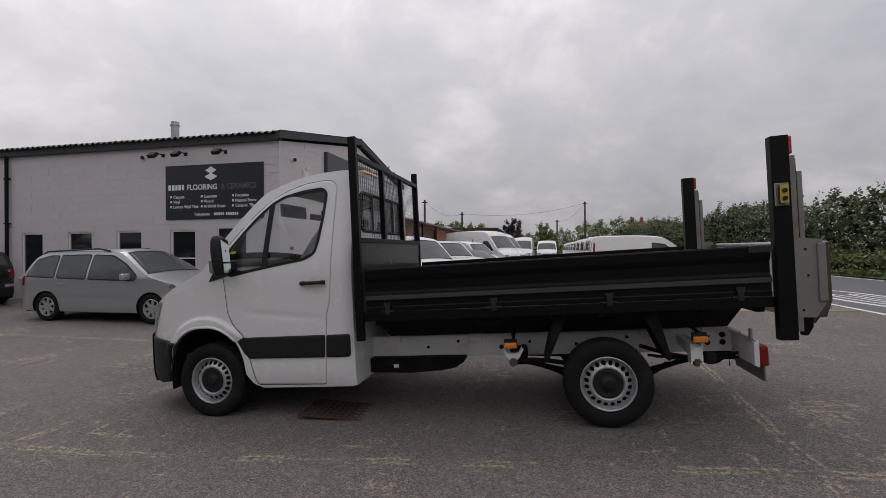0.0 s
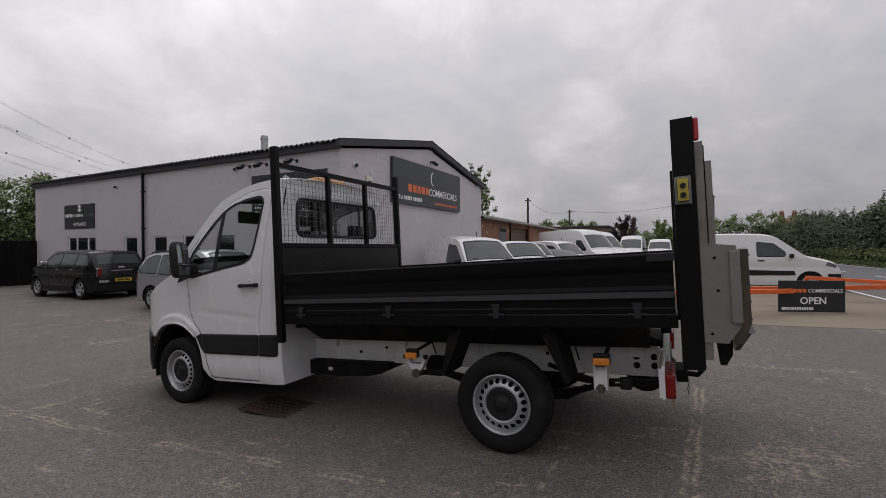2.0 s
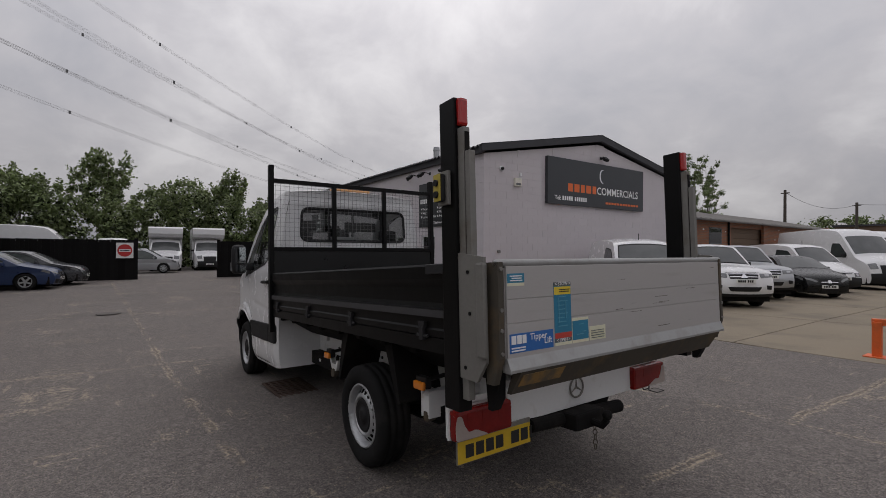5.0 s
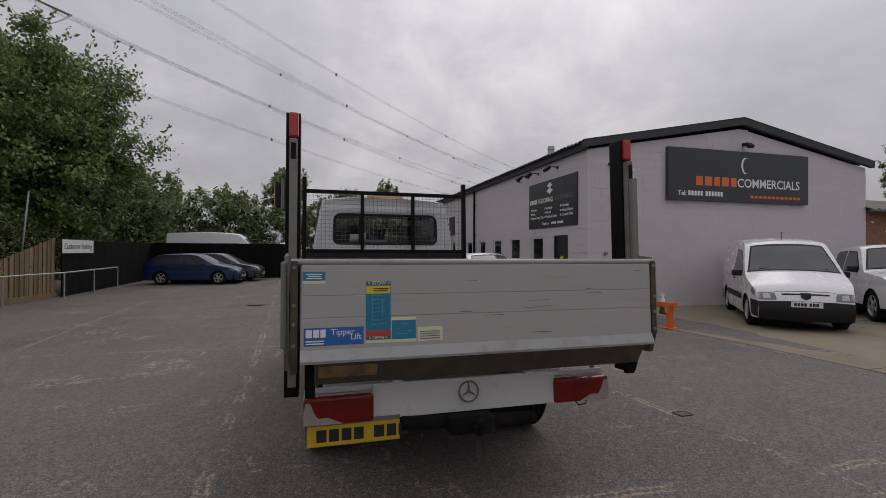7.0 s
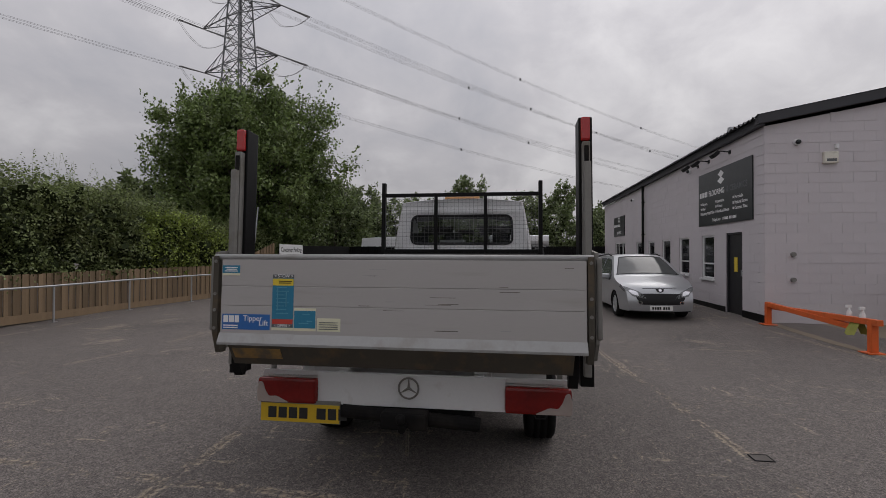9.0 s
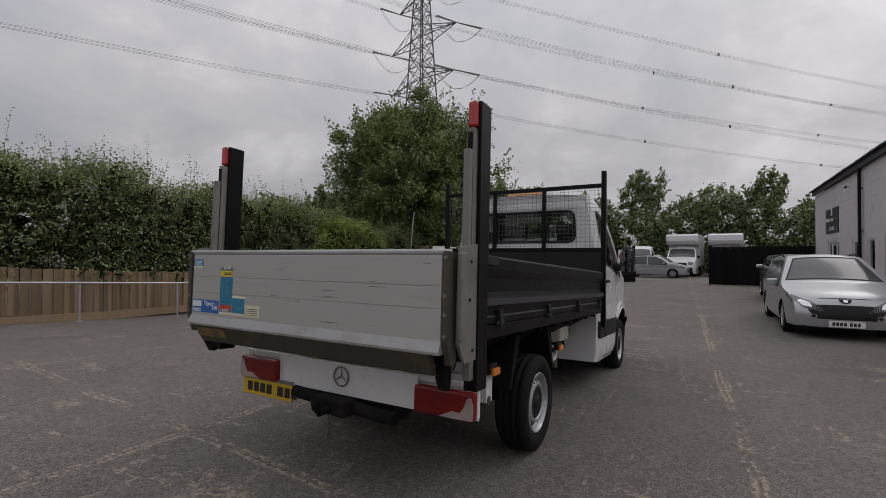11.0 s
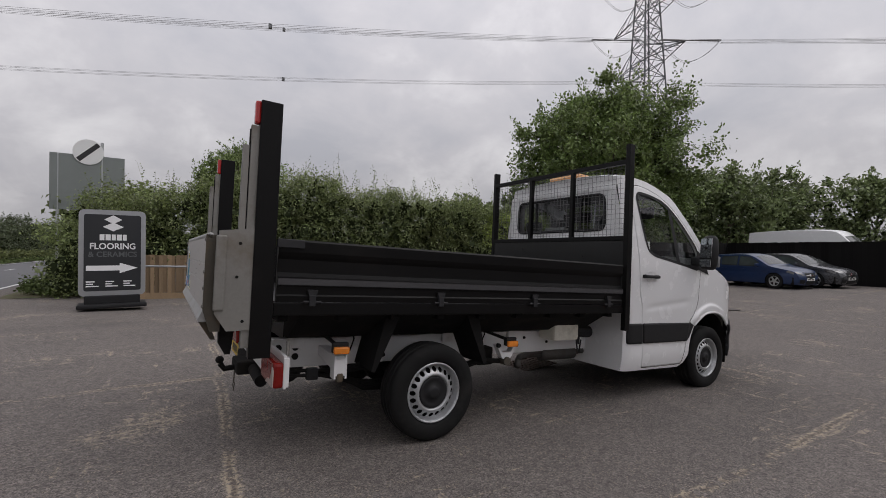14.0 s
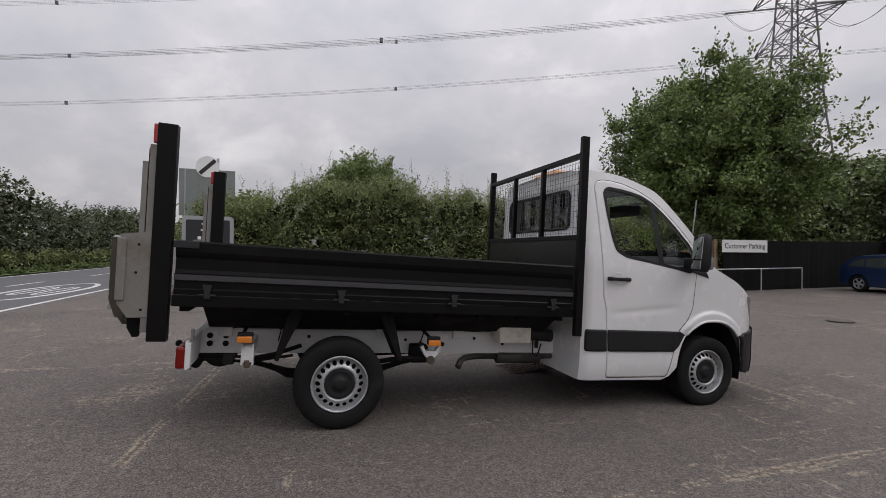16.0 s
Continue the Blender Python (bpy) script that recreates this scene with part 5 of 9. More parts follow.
def arch_point(a, grow_by=0.0):
    """The wheel arch opening: flatter at the sides than a circle; a in radians."""
    c, q = math.cos(a), math.sin(a)
    return AX + (ARX + grow_by) * math.copysign(abs(c) ** 0.8, c), AZ + (ARZ + grow_by) * q


arch = [arch_point(a) for a in np.linspace(radians(6), radians(174), 28)]
SIL = [(-4.45, 0.33), (-4.50, 0.52), (-4.50, 0.74), (-4.46, 0.95), (-4.39, 1.075), (-4.26, 1.165), (-4.00, 1.30), (-3.82, 1.38), (-3.68, 1.455),
       (-3.43, 1.765), (-3.14, 2.055), (-2.97, 2.172), (-2.62, 2.272), (-2.27, 2.295), (-2.17, 2.28)]
sil_idx = np.linspace(0, len(SIL) - 1, 85)
sil_pts = spline(SIL, sil_idx)
side_outline = [(-2.17, 0.31), (-3.1, 0.30), (-3.19, 0.34)] + arch + [(-4.13, 0.36)] + [tuple(p) for p in sil_pts]
DOOR = round_poly([(-3.46, 1.36), (-3.43, 1.02), (-3.375, 0.90), (-3.265, 0.785), (-3.215, 0.58), (-3.15, 0.335), (-2.45, 0.335), (-2.415, 0.98), (-2.38, 1.09), (-2.30, 2.14), (-2.345, 2.20), (-2.45, 2.212), (-2.62, 2.195),
                   (-2.79, 2.148), (-2.95, 2.075), (-3.10, 1.965), (-3.27, 1.81), (-3.47, 1.60), (-3.52, 1.50)], 0.035, 3)
GLASSHOLE = round_poly([(-3.40, 1.37), (-3.20, 1.405), (-2.89, 1.45), (-2.62, 1.485), (-2.515, 1.535), (-2.475, 1.65), (-2.433, 1.85), (-2.40, 2.09), (-2.45, 2.14), (-2.65, 2.125), (-2.83, 2.09), (-2.95, 2.035),
                        (-3.07, 1.945), (-3.20, 1.825), (-3.38, 1.64), (-3.44, 1.53)], 0.035, 3)


def grow(poly, d):
    """Moves an outline outwards by d."""
    p = np.asarray(poly, float)
    a, b = np.roll(p, 1, 0), np.roll(p, -1, 0)
    t = b - a
    t /= np.maximum(np.linalg.norm(t, axis=1, keepdims=True), 1e-9)
    nrm = np.stack([t[:, 1], -t[:, 0]], 1)
    area = 0.5 * np.sum(p[:, 0] * b[:, 1] - b[:, 0] * p[:, 1])
    return [tuple(q) for q in p + nrm * d * (1 if area > 0 else -1)]


def side_piece(name, outline, holes, cell, off, mat, parent, sign, label="", thick=0.0):
    u, w, q = region(outline, holes, cell)
    y = (cab_half(u, w) + off) * sign
    verts = np.stack([u, y, w], 1)
    faces = q if sign < 0 else q[:, ::-1]
    if thick:
        n = len(verts)
        inner = verts.copy()
        inner[:, 1] -= thick * sign
        edges = {}
        for f in faces:
            for a, b in zip(f, np.roll(f, -1)):
                edges[(a, b)] = edges.get((a, b), 0) + 1
        rim = [(b, a, a + n, b + n) for a, b in edges if (b, a) not in edges]
        verts = np.concatenate([verts, inner])
        faces = np.concatenate([faces, faces[:, ::-1] + n, np.array(rim)])
    return tpn(name, verts, faces, mat, parent, label)


cab = None


def strip_point(idx, q, off=0.0):
    """Skin over the cab from side to side; q runs from -1 to 1."""
    p = spline(SIL, idx)
    d = spline(SIL, np.minimum(idx + 0.02, len(SIL) - 1)) - spline(SIL, np.maximum(idx - 0.02, 0))
    d /= np.linalg.norm(d, axis=1, keepdims=True)
    nrm = np.stack([-d[:, 1], d[:, 0]], 1)
    bulge = np.interp(idx, (0, 3, 4, 5, 6, 7, 8.5, 10.5, 11.5, 14), (0.20, 0.19, 0.14, 0.085, 0.065, 0.065, 0.11, 0.085, 0.055, 0.05))
    k = bulge * (1 - np.abs(q) ** 2.4) ** 0.85 + off
    w = cab_half(p[:, 0], p[:, 1])
    return np.stack([p[:, 0] + nrm[:, 0] * k, q * (w + off), p[:, 1] + nrm[:, 1] * k], 1)


def strip(name, i0, i1, q0, q1, ni, nq, off, mat, parent, label="", skip=None):
    ii, qq = np.meshgrid(np.linspace(i0, i1, ni + 1), np.linspace(q0, q1, nq + 1), indexing="ij")
    verts = strip_point(ii.ravel(), qq.ravel(), off)
    faces = []
    for i in range(ni):
        for j in range(nq):
            if skip and skip((ii[i, j] + ii[i + 1, j]) / 2, (qq[i, j] + qq[i, j + 1]) / 2):
                continue
            a = i * (nq + 1) + j
            faces.append((a, a + nq + 1, a + nq + 2, a + 1))
    return tpn(name, verts, faces, mat, parent, label)


screen_gap = lambda i, q: 8.1 < i < 10.55 and abs(q) < 0.89
cab = strip("cab", 0, 14, -1, 1, 112, 40, 0.0, M["paint_white"], truck, "white painted cab shell", screen_gap)
strip("windscreen", 8.05, 10.6, -0.9, 0.9, 20, 20, -0.004, M["glass"], cab).visible_shadow = False
strip("screen_surround", 8.0, 8.35, -0.9, 0.9, 3, 20, 0.003, M["plastic_black"], cab)
strip("front_bumper", 0, 2.3, -1, 1, 16, 30, 0.02, M["plastic_black"], cab, "black plastic front bumper")
strip("grille", 2.45, 3.6, -0.5, 0.5, 10, 16, 0.006, M["plastic_black"], cab)
strip("bonnet_gap", 4.9, 4.96, -0.95, 0.95, 1, 20, 0.002, M["plastic_black"], cab)
for sgn in (-1, 1):
    wing = side_piece("side_panel", side_outline, [grow(DOOR, 0.006)], 0.015, 0.0, M["paint_white"], cab, sgn)
    dr = side_piece("door", DOOR, [GLASSHOLE], 0.015, 0.0, M["paint_white"], cab, sgn, "white cab door", 0.03)
    pane = side_piece("window_pane", GLASSHOLE, [], 0.03, -0.014, M["glass"], dr, sgn)
    pane.visible_shadow = False
    side_piece("window_seal", grow(GLASSHOLE, 0.012), [grow(GLASSHOLE, -0.016)], 0.012, 0.003, M["plastic_black"], dr, sgn)
    side_piece("window_divider", [(-2.985, 2.012), (-2.925, 2.05), (-3.0, 1.43), (-3.06, 1.42)], [], 0.012, 0.002, M["plastic_black"], dr, sgn)
    side_piece("mirror_base", [(-3.62, 1.325), (-3.50, 1.53), (-3.42, 1.60), (-3.31, 1.40), (-3.45, 1.365)], [], 0.02, 0.006, M["plastic_black"], dr, sgn)
    side_piece("rub_strip", round_poly([(-3.222, 0.585), (-3.27, 0.782), (-2.435, 0.787), (-2.445, 0.585)], 0.015), [], 0.02, 0.012, M["plastic_black"], dr, sgn, "black rubbing strip", 0.014)
    side_piece("rub_strip", round_poly([(-2.43, 0.585), (-2.42, 0.787), (-2.2, 0.787), (-2.2, 0.585)], 0.015), [], 0.02, 0.012, M["plastic_black"], cab, sgn, "black rubbing strip", 0.014)
    side_piece("bumper_side", [(-4.115, 0.37), (-4.28, 0.34), (-4.45, 0.36), (-4.50, 0.55), (-4.495, 0.79), (-4.32, 0.785), (-4.14, 0.77), (-4.02, 0.75), (-4.075, 0.66), (-4.115, 0.50)], [], 0.022, 0.022, M["plastic_black"], cab, sgn, "black plastic bumper corner", 0.04)
    side_piece("arch_trim", [(-3.208, 0.585), (-3.262, 0.79), (-3.335, 0.75), (-3.262, 0.63)], [], 0.012, 0.010, M["plastic_black"], cab, sgn)
    side_piece("headlamp", round_poly([(-4.49, 0.82), (-4.43, 0.83), (-4.34, 0.96), (-4.235, 1.11), (-4.215, 1.16), (-4.31, 1.14), (-4.41, 1.06), (-4.465, 0.95)], 0.02), [], 0.015, 0.006, M["head_lens"], cab, sgn, "dark clear-lens headlamp")
    hy = sgn * (float(cab_half(-2.53, 1.265)) + 0.004)
    bowl = bmesh.new()
    lathe(bowl, [(0.0, 0.072), (0.004, 0.066), (-0.006, 0.05), (-0.012, 0.0)], 24, 1)
    bowl.transform(Matrix.Translation((-2.53, hy, 1.268)) @ Matrix.Diagonal((0.9, sgn, 0.85, 1)))
    tp("handle_recess", bowl, M["chassis_white"], dr, smooth=True)
    hb = bmesh.new()
    ya, yb = sorted((hy + sgn * 0.012, hy + sgn * 0.042))
    box(hb, (-2.65, ya, 1.25), (-2.41, yb, 1.282), 0.014)
    for x in (-2.635, -2.44):
        ya, yb = sorted((hy - sgn * 0.01, hy + sgn * 0.03))
        box(hb, (x - 0.02, ya, 1.247), (x + 0.03, yb, 1.285), 0.012)
    tp("door_handle", hb, M["plastic_black"], dr, "black door handle")
    turn = Matrix.Translation((-3.375, sgn * 1.10, 1.565)) @ pose(0, 0, 0, 0, -4, sgn * -11)
    mb = bmesh.new()
    rings = []
    for z, w, d, back in ((-0.185, 0.055, 0.03, 0.0), (-0.17, 0.08, 0.045, 0.0), (-0.08, 0.092, 0.06, 0.004), (0.05, 0.092, 0.062, 0.006), (0.14, 0.085, 0.052, 0.002), (0.18, 0.068, 0.034, -0.004), (0.192, 0.035, 0.015, -0.008)):
        ring = []
        for a in np.linspace(0, 2 * math.pi, 20, endpoint=False):
            c, q = math.cos(a), math.sin(a)
            fx = -d * 1.25 if c < 0 else d * 0.72
            ring.append(mb.verts.new(turn @ Vector((abs(c) ** 0.7 * fx + back, math.copysign(abs(q) ** 0.75, q) * w, z))))
        rings.append(ring)
    for p, q in zip(rings, rings[1:]):
        for i in range(20):
            j = (i + 1) % 20
            mb.faces.new((p[i], p[j], q[j], q[i]))
    mb.faces.new(rings[0][::-1])
    mb.faces.new(rings[-1])
    ya, yb = sorted((sgn * 0.92, sgn * 1.03))
    box(mb, (-3.43, ya, 1.42), (-3.33, yb, 1.52), 0.02)
    mir = tp("wing_mirror", mb, M["plastic_black"], cab, "large black wing mirror", True)
    gb = bmesh.new()
    box(gb, (0.043, -0.07, -0.06), (0.05, 0.07, 0.155), 0.0, turn)
    box(gb, (0.043, -0.066, -0.16), (0.05, 0.066, -0.075), 0.0, turn)
    tp("mirror_glass", gb, M["mirror"], mir)
    ib = bmesh.new()
    box(ib, (-0.08, sgn * 0.045 - 0.04, -0.15), (-0.045, sgn * 0.045 + 0.04, -0.03), 0.014, turn)
    tp("indicator", ib, M["head_lens"], mir)
    rb = bmesh.new()
    tube(rb, [(p[0], sgn * (float(cab_half(*p)) - 0.004), p[1]) for p in [arch_point(a) for a in np.linspace(radians(46), radians(134), 24)]], 0.014, 8)
    tp("arch_lip", rb, M["paint_white"], cab, smooth=True)
    lb = bmesh.new()
    pts = [arch_point(a, -0.008) for a in np.linspace(radians(-10), radians(190), 24)]
    rows = [[lb.verts.new((x, sgn * 0.93, z)), lb.verts.new((x, sgn * 0.55, z))] for x, z in pts]
    for p, q in zip(rows, rows[1:]):
        lb.faces.new((p[0], p[1], q[1], q[0]))
    lb.faces.new([p[1] for p in rows])
    tp("arch_liner", lb, M["under_black"], cab)
# rear wall of the cab with its window
rear_out = []
for z in np.linspace(0.31, 2.2, 30):
    rear_out.append((-float(cab_half(-2.17, z)), z))
top_edge = strip_point(np.full(30, 14.0), np.linspace(-1, 1, 30))
rear_out += [(p[1], p[2]) for p in top_edge]
for z in np.linspace(2.2, 0.31, 30):
    rear_out.append((float(cab_half(-2.17, z)), z))
REARWIN = round_poly([(-0.68, 1.73), (0.68, 1.73), (0.665, 2.105), (-0.665, 2.105)], 0.09, 6)
u, w, q = region(rear_out, [REARWIN], 0.03)
raise_ = 0.02 * np.clip((0.86 - np.abs(u)) / 0.03, 0, 1) * np.clip((2.2 - w) / 0.03, 0, 1) * np.clip((w - 1.55) / 0.03, 0, 1)
inset = 0.012 * np.clip((0.76 - np.abs(u)) / 0.02, 0, 1) * np.clip((2.155 - w) / 0.02, 0, 1) * np.clip((w - 1.66) / 0.02, 0, 1)
tpn("rear_panel", np.stack([-2.17 + raise_ - inset, u, w], 1), q, M["paint_white"], cab, "pressed white rear cab panel")
u, w, q = region(REARWIN, [], 0.1)
tpn("rear_window", np.stack([np.full_like(u, -2.168), u, w], 1), q, M["glass_rear"], cab).visible_shadow = False
bm = bmesh.new()
tube(bm, [(-2.158, a, b) for a, b in REARWIN], 0.016, 8, True)
tp("window_seal", bm, M["plastic_black"], cab, smooth=True)
for sgn in (-1, 1):
    bm = bmesh.new()
    box(bm, (-2.164, min(sgn * 0.33, sgn * 0.36), 1.73), (-2.152, max(sgn * 0.33, sgn * 0.36), 2.105))
    tp("window_bar", bm, M["plastic_black"], cab)
bm = bmesh.new()
box(bm, (-2.42, -0.24, 2.335), (-2.24, 0.24, 2.40), 0.03)
tp("beacon_bar", bm, M["beacon_lens"], truck, "amber roof beacon bar")
# cab interior
bm = boxes(((-4.0, -0.86, 0.42), (-2.22, 0.86, 0.62)), ((-2.26, -0.9, 0.62), (-2.21, 0.9, 1.6)))
tp("cab_floor", bm, M["interior"], cab)
bm = bmesh.new()
prism(bm, [(-3.85, 0.9), (-3.2, 0.95), (-3.15, 1.25), (-3.35, 1.42), (-3.6, 1.45), (-3.85, 1.3)], 1, -0.86, 0.86)
tp("dashboard", bm, M["interior"], cab)
strip("headliner", 10.75, 14, -0.97, 0.97, 16, 16, -0.045, M["interior"], cab)
for sgn in (-1, 1):
    a, b = sorted((sgn * 0.2, sgn * 0.68))
    tp("sun_visor", boxes(((-3.0, a, 1.93), (-2.97, b, 2.06)), bevel=0.01), M["interior"], cab)
for y0, y1 in ((-0.83, -0.37), (-0.36, 0.1), (0.27, 0.79)):
    bm = bmesh.new()
    box(bm, (-2.95, y0, 0.75), (-2.45, y1, 0.98), 0.05)
    box(bm, (-0.07, y0, 0), (0.07, y1, 0.72), 0.05, Matrix.Translation((-2.46, 0, 0.95)) @ pose(0, 0, 0, 0, 9, 0))
    st = tp("seat", bm, M["seat_cloth"], cab)
    bm = bmesh.new()
    c = (y0 + y1) / 2
    box(bm, (-2.40, c - 0.12, 1.69), (-2.31, c + 0.12, 1.89), 0.035)
    tp("headrest", bm, M["seat_cloth"], st)
bm = bmesh.new()
ring = [Vector((-3.02 + 0.2 * 0.45 * math.sin(a), 0.52 + 0.2 * math.cos(a), 1.33 + 0.2 * 0.89 * math.sin(a))) for a in np.linspace(0, 2 * math.pi, 24, endpoint=False)]
tube(bm, ring, 0.016, 8, True)
rod(bm, (-3.02, 0.52, 1.33), (-3.25, 0.52, 1.2), 0.035, 8)
for a in (radians(0), radians(180), radians(270)):
    rod(bm, (-3.02, 0.52, 1.33), (-3.02 + 0.09 * math.sin(a), 0.52 + 0.2 * math.cos(a), 1.33 + 0.178 * math.sin(a)), 0.014, 6)
tp("steering_wheel", bm, M["interior"], cab, smooth=True)
bm = bmesh.new()
box(bm, (-2.98, -0.12, 1.93), (-2.95, 0.12, 2.0), 0.012)
tp("rear_view_mirror", bm, M["interior"], cab)
bm = boxes(((-2.75, -0.1, 0.98), (-2.5, 0.15, 1.55)))
tp("paper_pad", boxes(((-2.33, -0.30, 1.72), (-2.25, 0.02, 1.79)), bevel=0.01), M["paper"], cab, "white paperwork behind the seats")
bm.free()

# chassis
frame_ob = tp("chassis", boxes(((-2.25, -0.46, 0.455), (1.1, -0.40, 0.655)), bevel=0.006), M["chassis_white"], truck, "white ladder chassis rails")
tp("chassis_rail", boxes(((-2.25, 0.40, 0.455), (1.1, 0.46, 0.655)), bevel=0.006), M["chassis_white"], frame_ob)
for x in (-1.9, -0.9, 0.55):
    tp("cross_member", boxes(((x, -0.4, 0.49), (x + 0.08, 0.4, 0.6))), M["chassis_white"], frame_ob)
for sgn in (-1, 1):
    y0, y1 = sorted((sgn * 0.461, sgn * 0.50))
    for x in (-1.98, -1.18, -0.45, 0.35, 0.85):
        bm = boxes(((x, y0, 0.60), (x + 0.11, y1, 0.70)), bevel=0.006)
        tp("body_mount", bm, M["chassis_white"], frame_ob)
    for x, z in ((0.9, 0.60), (0.9, 0.535), (1.02, 0.60), (1.02, 0.535), (-1.6, 0.55), (-0.2, 0.55), (-1.3, 0.60), (-0.62, 0.58), (0.24, 0.60)):
        bm = bmesh.new()
        rod(bm, (x, sgn * 0.455, z), (x, sgn * 0.468, z), 0.024 if x > 0.8 else 0.014, 12)
        tp("bolt_hole", bm, M["under_black"], frame_ob)
    # bright top flange of the rail, and cables hanging down to it
    ya, yb = sorted((sgn * 0.40, sgn * 0.485))
    tp("rail_flange", boxes(((-2.2, ya, 0.656), (1.06, yb, 0.668)), bevel=0.003), M["chassis_white"], frame_ob)
    for x in (-0.75, 0.5):
        bm = bmesh.new()
        tube(bm, [(x, sgn * 0.52, 0.84), (x + 0.02, sgn * 0.525, 0.74), (x - 0.03, sgn * 0.51, 0.66), (x - 0.01, sgn * 0.48, 0.56)], 0.006, 5)
        tp("cable", bm, M["under_black"], frame_ob)
    # outrigger with its amber marker lamp
    y0, y1 = sorted((sgn * 0.46, sgn * 0.90))
    bm = bmesh.new()
    prism(bm, [(sgn * 0.46, 0.61), (sgn * 0.84, 0.60), (sgn * 0.86, 0.58), (sgn * 0.86, 0.47), (sgn * 0.845, 0.47), (sgn * 0.82, 0.50), (sgn * 0.46, 0.54)], 0, 0.655, 0.73)
    ya, yb = sorted((sgn * 0.78, sgn * 0.862))
    box(bm, (0.648, ya, 0.45), (0.660, yb, 0.61))
    box(bm, (0.725, ya, 0.45), (0.737, yb, 0.61))
    rig = tp("outrigger", bm, M["chassis_white"], frame_ob)
    ya, yb = sorted((sgn * 0.80, sgn * 0.866))
    tp("outrigger_end", boxes(((0.672, ya, 0.425), (0.716, yb, 0.488)), bevel=0.012), M["rust_dark"], rig, "rusty outrigger end")
    for x, zz in ((-0.77, 0.638), (0.71, 0.652)):
        bm = bmesh.new()
        rod(bm, (x + 0.02, sgn * 0.48, zz + 0.06), (x + 0.02, sgn * 0.86, zz + 0.03), 0.014, 6)
        ya, yb = sorted((sgn * 0.86, sgn * 0.90))
        box(bm, (x - 0.055, ya, zz - 0.02), (x + 0.055, yb, zz + 0.05), 0.008)
        br = tp("lamp_bracket", bm, M["plastic_black"], frame_ob)
        ya, yb = sorted((sgn * 0.90, sgn * 0.925))
        bm = bmesh.new()
        box(bm, (x - 0.055, ya, zz - 0.025), (x + 0.055, yb, zz + 0.025), 0.012)
        tp("marker_lamp", bm, M["lamp_amber"], br, "amber side marker lamp")
    # mudguard plates before and behind the rear wheel
    for d in (-1, 1):
        bm = bmesh.new()
        y0, y1 = sorted((sgn * 0.60, sgn * 0.925))
        prism(bm, [(d * 0.29, 0.88), (d * 0.40, 0.88), (d * 0.495, 0.50), (d * 0.468, 0.49)], 1, y0, y1)
        tp("mudguard", bm, M["under_black"], truck, "black steel mudguard plate")
    # leaf springs
    bm = bmesh.new()
    for k in range(3):
        pts = [(-0.72 + 0.1 * k, sgn * 0.55, 0.43 - 0.02 * k), (-0.3, sgn * 0.55, 0.33 - 0.02 * k), (0, sgn * 0.55, 0.31 - 0.02 * k), (0.4, sgn * 0.55, 0.33 - 0.02 * k), (0.75 - 0.1 * k, sgn * 0.55, 0.42 - 0.02 * k)]
        tube(bm, pts, 0.022, 6)
    box(bm, (-0.8, min(sgn * 0.5, sgn * 0.62), 0.4), (-0.64, max(sgn * 0.5, sgn * 0.62), 0.56), 0.02)
    tp("leaf_spring", bm, M["under_black"], frame_ob)
    # white forked hanger for the spring eye
    bm = bmesh.new()
    ya, yb = sorted((sgn * 0.80, sgn * 0.86))
    prism(bm, [(-0.86, 0.62), (-0.835, 0.625), (-0.80, 0.56), (-0.71, 0.56), (-0.675, 0.625), (-0.65, 0.62), (-0.70, 0.525), (-0.72, 0.505), (-0.79, 0.505), (-0.81, 0.525)], 1, ya, yb)
    hanger = tp("spring_hanger", bm, M["chassis_white"], frame_ob, "white forked spring hanger")
    bm = bmesh.new()
    rod(bm, (-0.755, sgn * 0.79, 0.485), (-0.755, sgn * 0.875, 0.485), 0.036, 12)
    tp("spring_eye", bm, M["rust_dark"], hanger, "rusty spring eye")
    for x in (-0.85, -0.66):
        bm = bmesh.new()
        rod(bm, (x, sgn * 0.855, 0.62), (x, sgn * 0.875, 0.62), 0.019, 10)
        tp("bolt", bm, M["under_black"], hanger)
    bm = bmesh.new()
    tube(bm, [(-0.74, sgn * 0.80, 0.475), (-0.6, sgn * 0.78, 0.485), (-0.45, sgn * 0.76, 0.47), (-0.25, sgn * 0.74, 0.43)], 0.02, 8)
    tp("leaf_spring", bm, M["under_black"], frame_ob, smooth=True)
bm = bmesh.new()
rod(bm, (0, -0.8, 0.34), (0, 0.8, 0.34), 0.06, 12)
bmesh.ops.create_uvsphere(bm, u_segments=14, v_segments=8, radius=0.17, matrix=Matrix.Translation((0, 0, 0.34)))
tp("rear_axle", bm, M["under_black"], truck, smooth=False)
bm = bmesh.new()
rod(bm, (-2.2, 0, 0.45), (-0.15, 0, 0.36), 0.04, 8)
tp("prop_shaft", bm, M["under_black"], truck)
bm = bmesh.new()
rod(bm, (-3.645, -0.8, 0.34), (-3.645, 0.8, 0.34), 0.05, 8)
tp("front_axle", bm, M["under_black"], truck)
bm = bmesh.new()
prism(bm, [(-2.3, 0.36), (-2.2, 0.335), (-1.75, 0.325), (-1.45, 0.345), (-1.32, 0.37), (-1.24, 0.42), (-1.22, 0.47), (-2.3, 0.47)], 1, -0.56, -0.1)
tank = tp("fuel_tank", bm, M["under_black"], truck, "black plastic fuel tank")
tp("tank_label", boxes(((-1.93, -0.565, 0.38), (-1.88, -0.561, 0.41))), M["white_board"], tank)
bm = bmesh.new()
rod(bm, (-2.02, 0.42, 0.415), (-1.56, 0.42, 0.415), 0.064, 16)
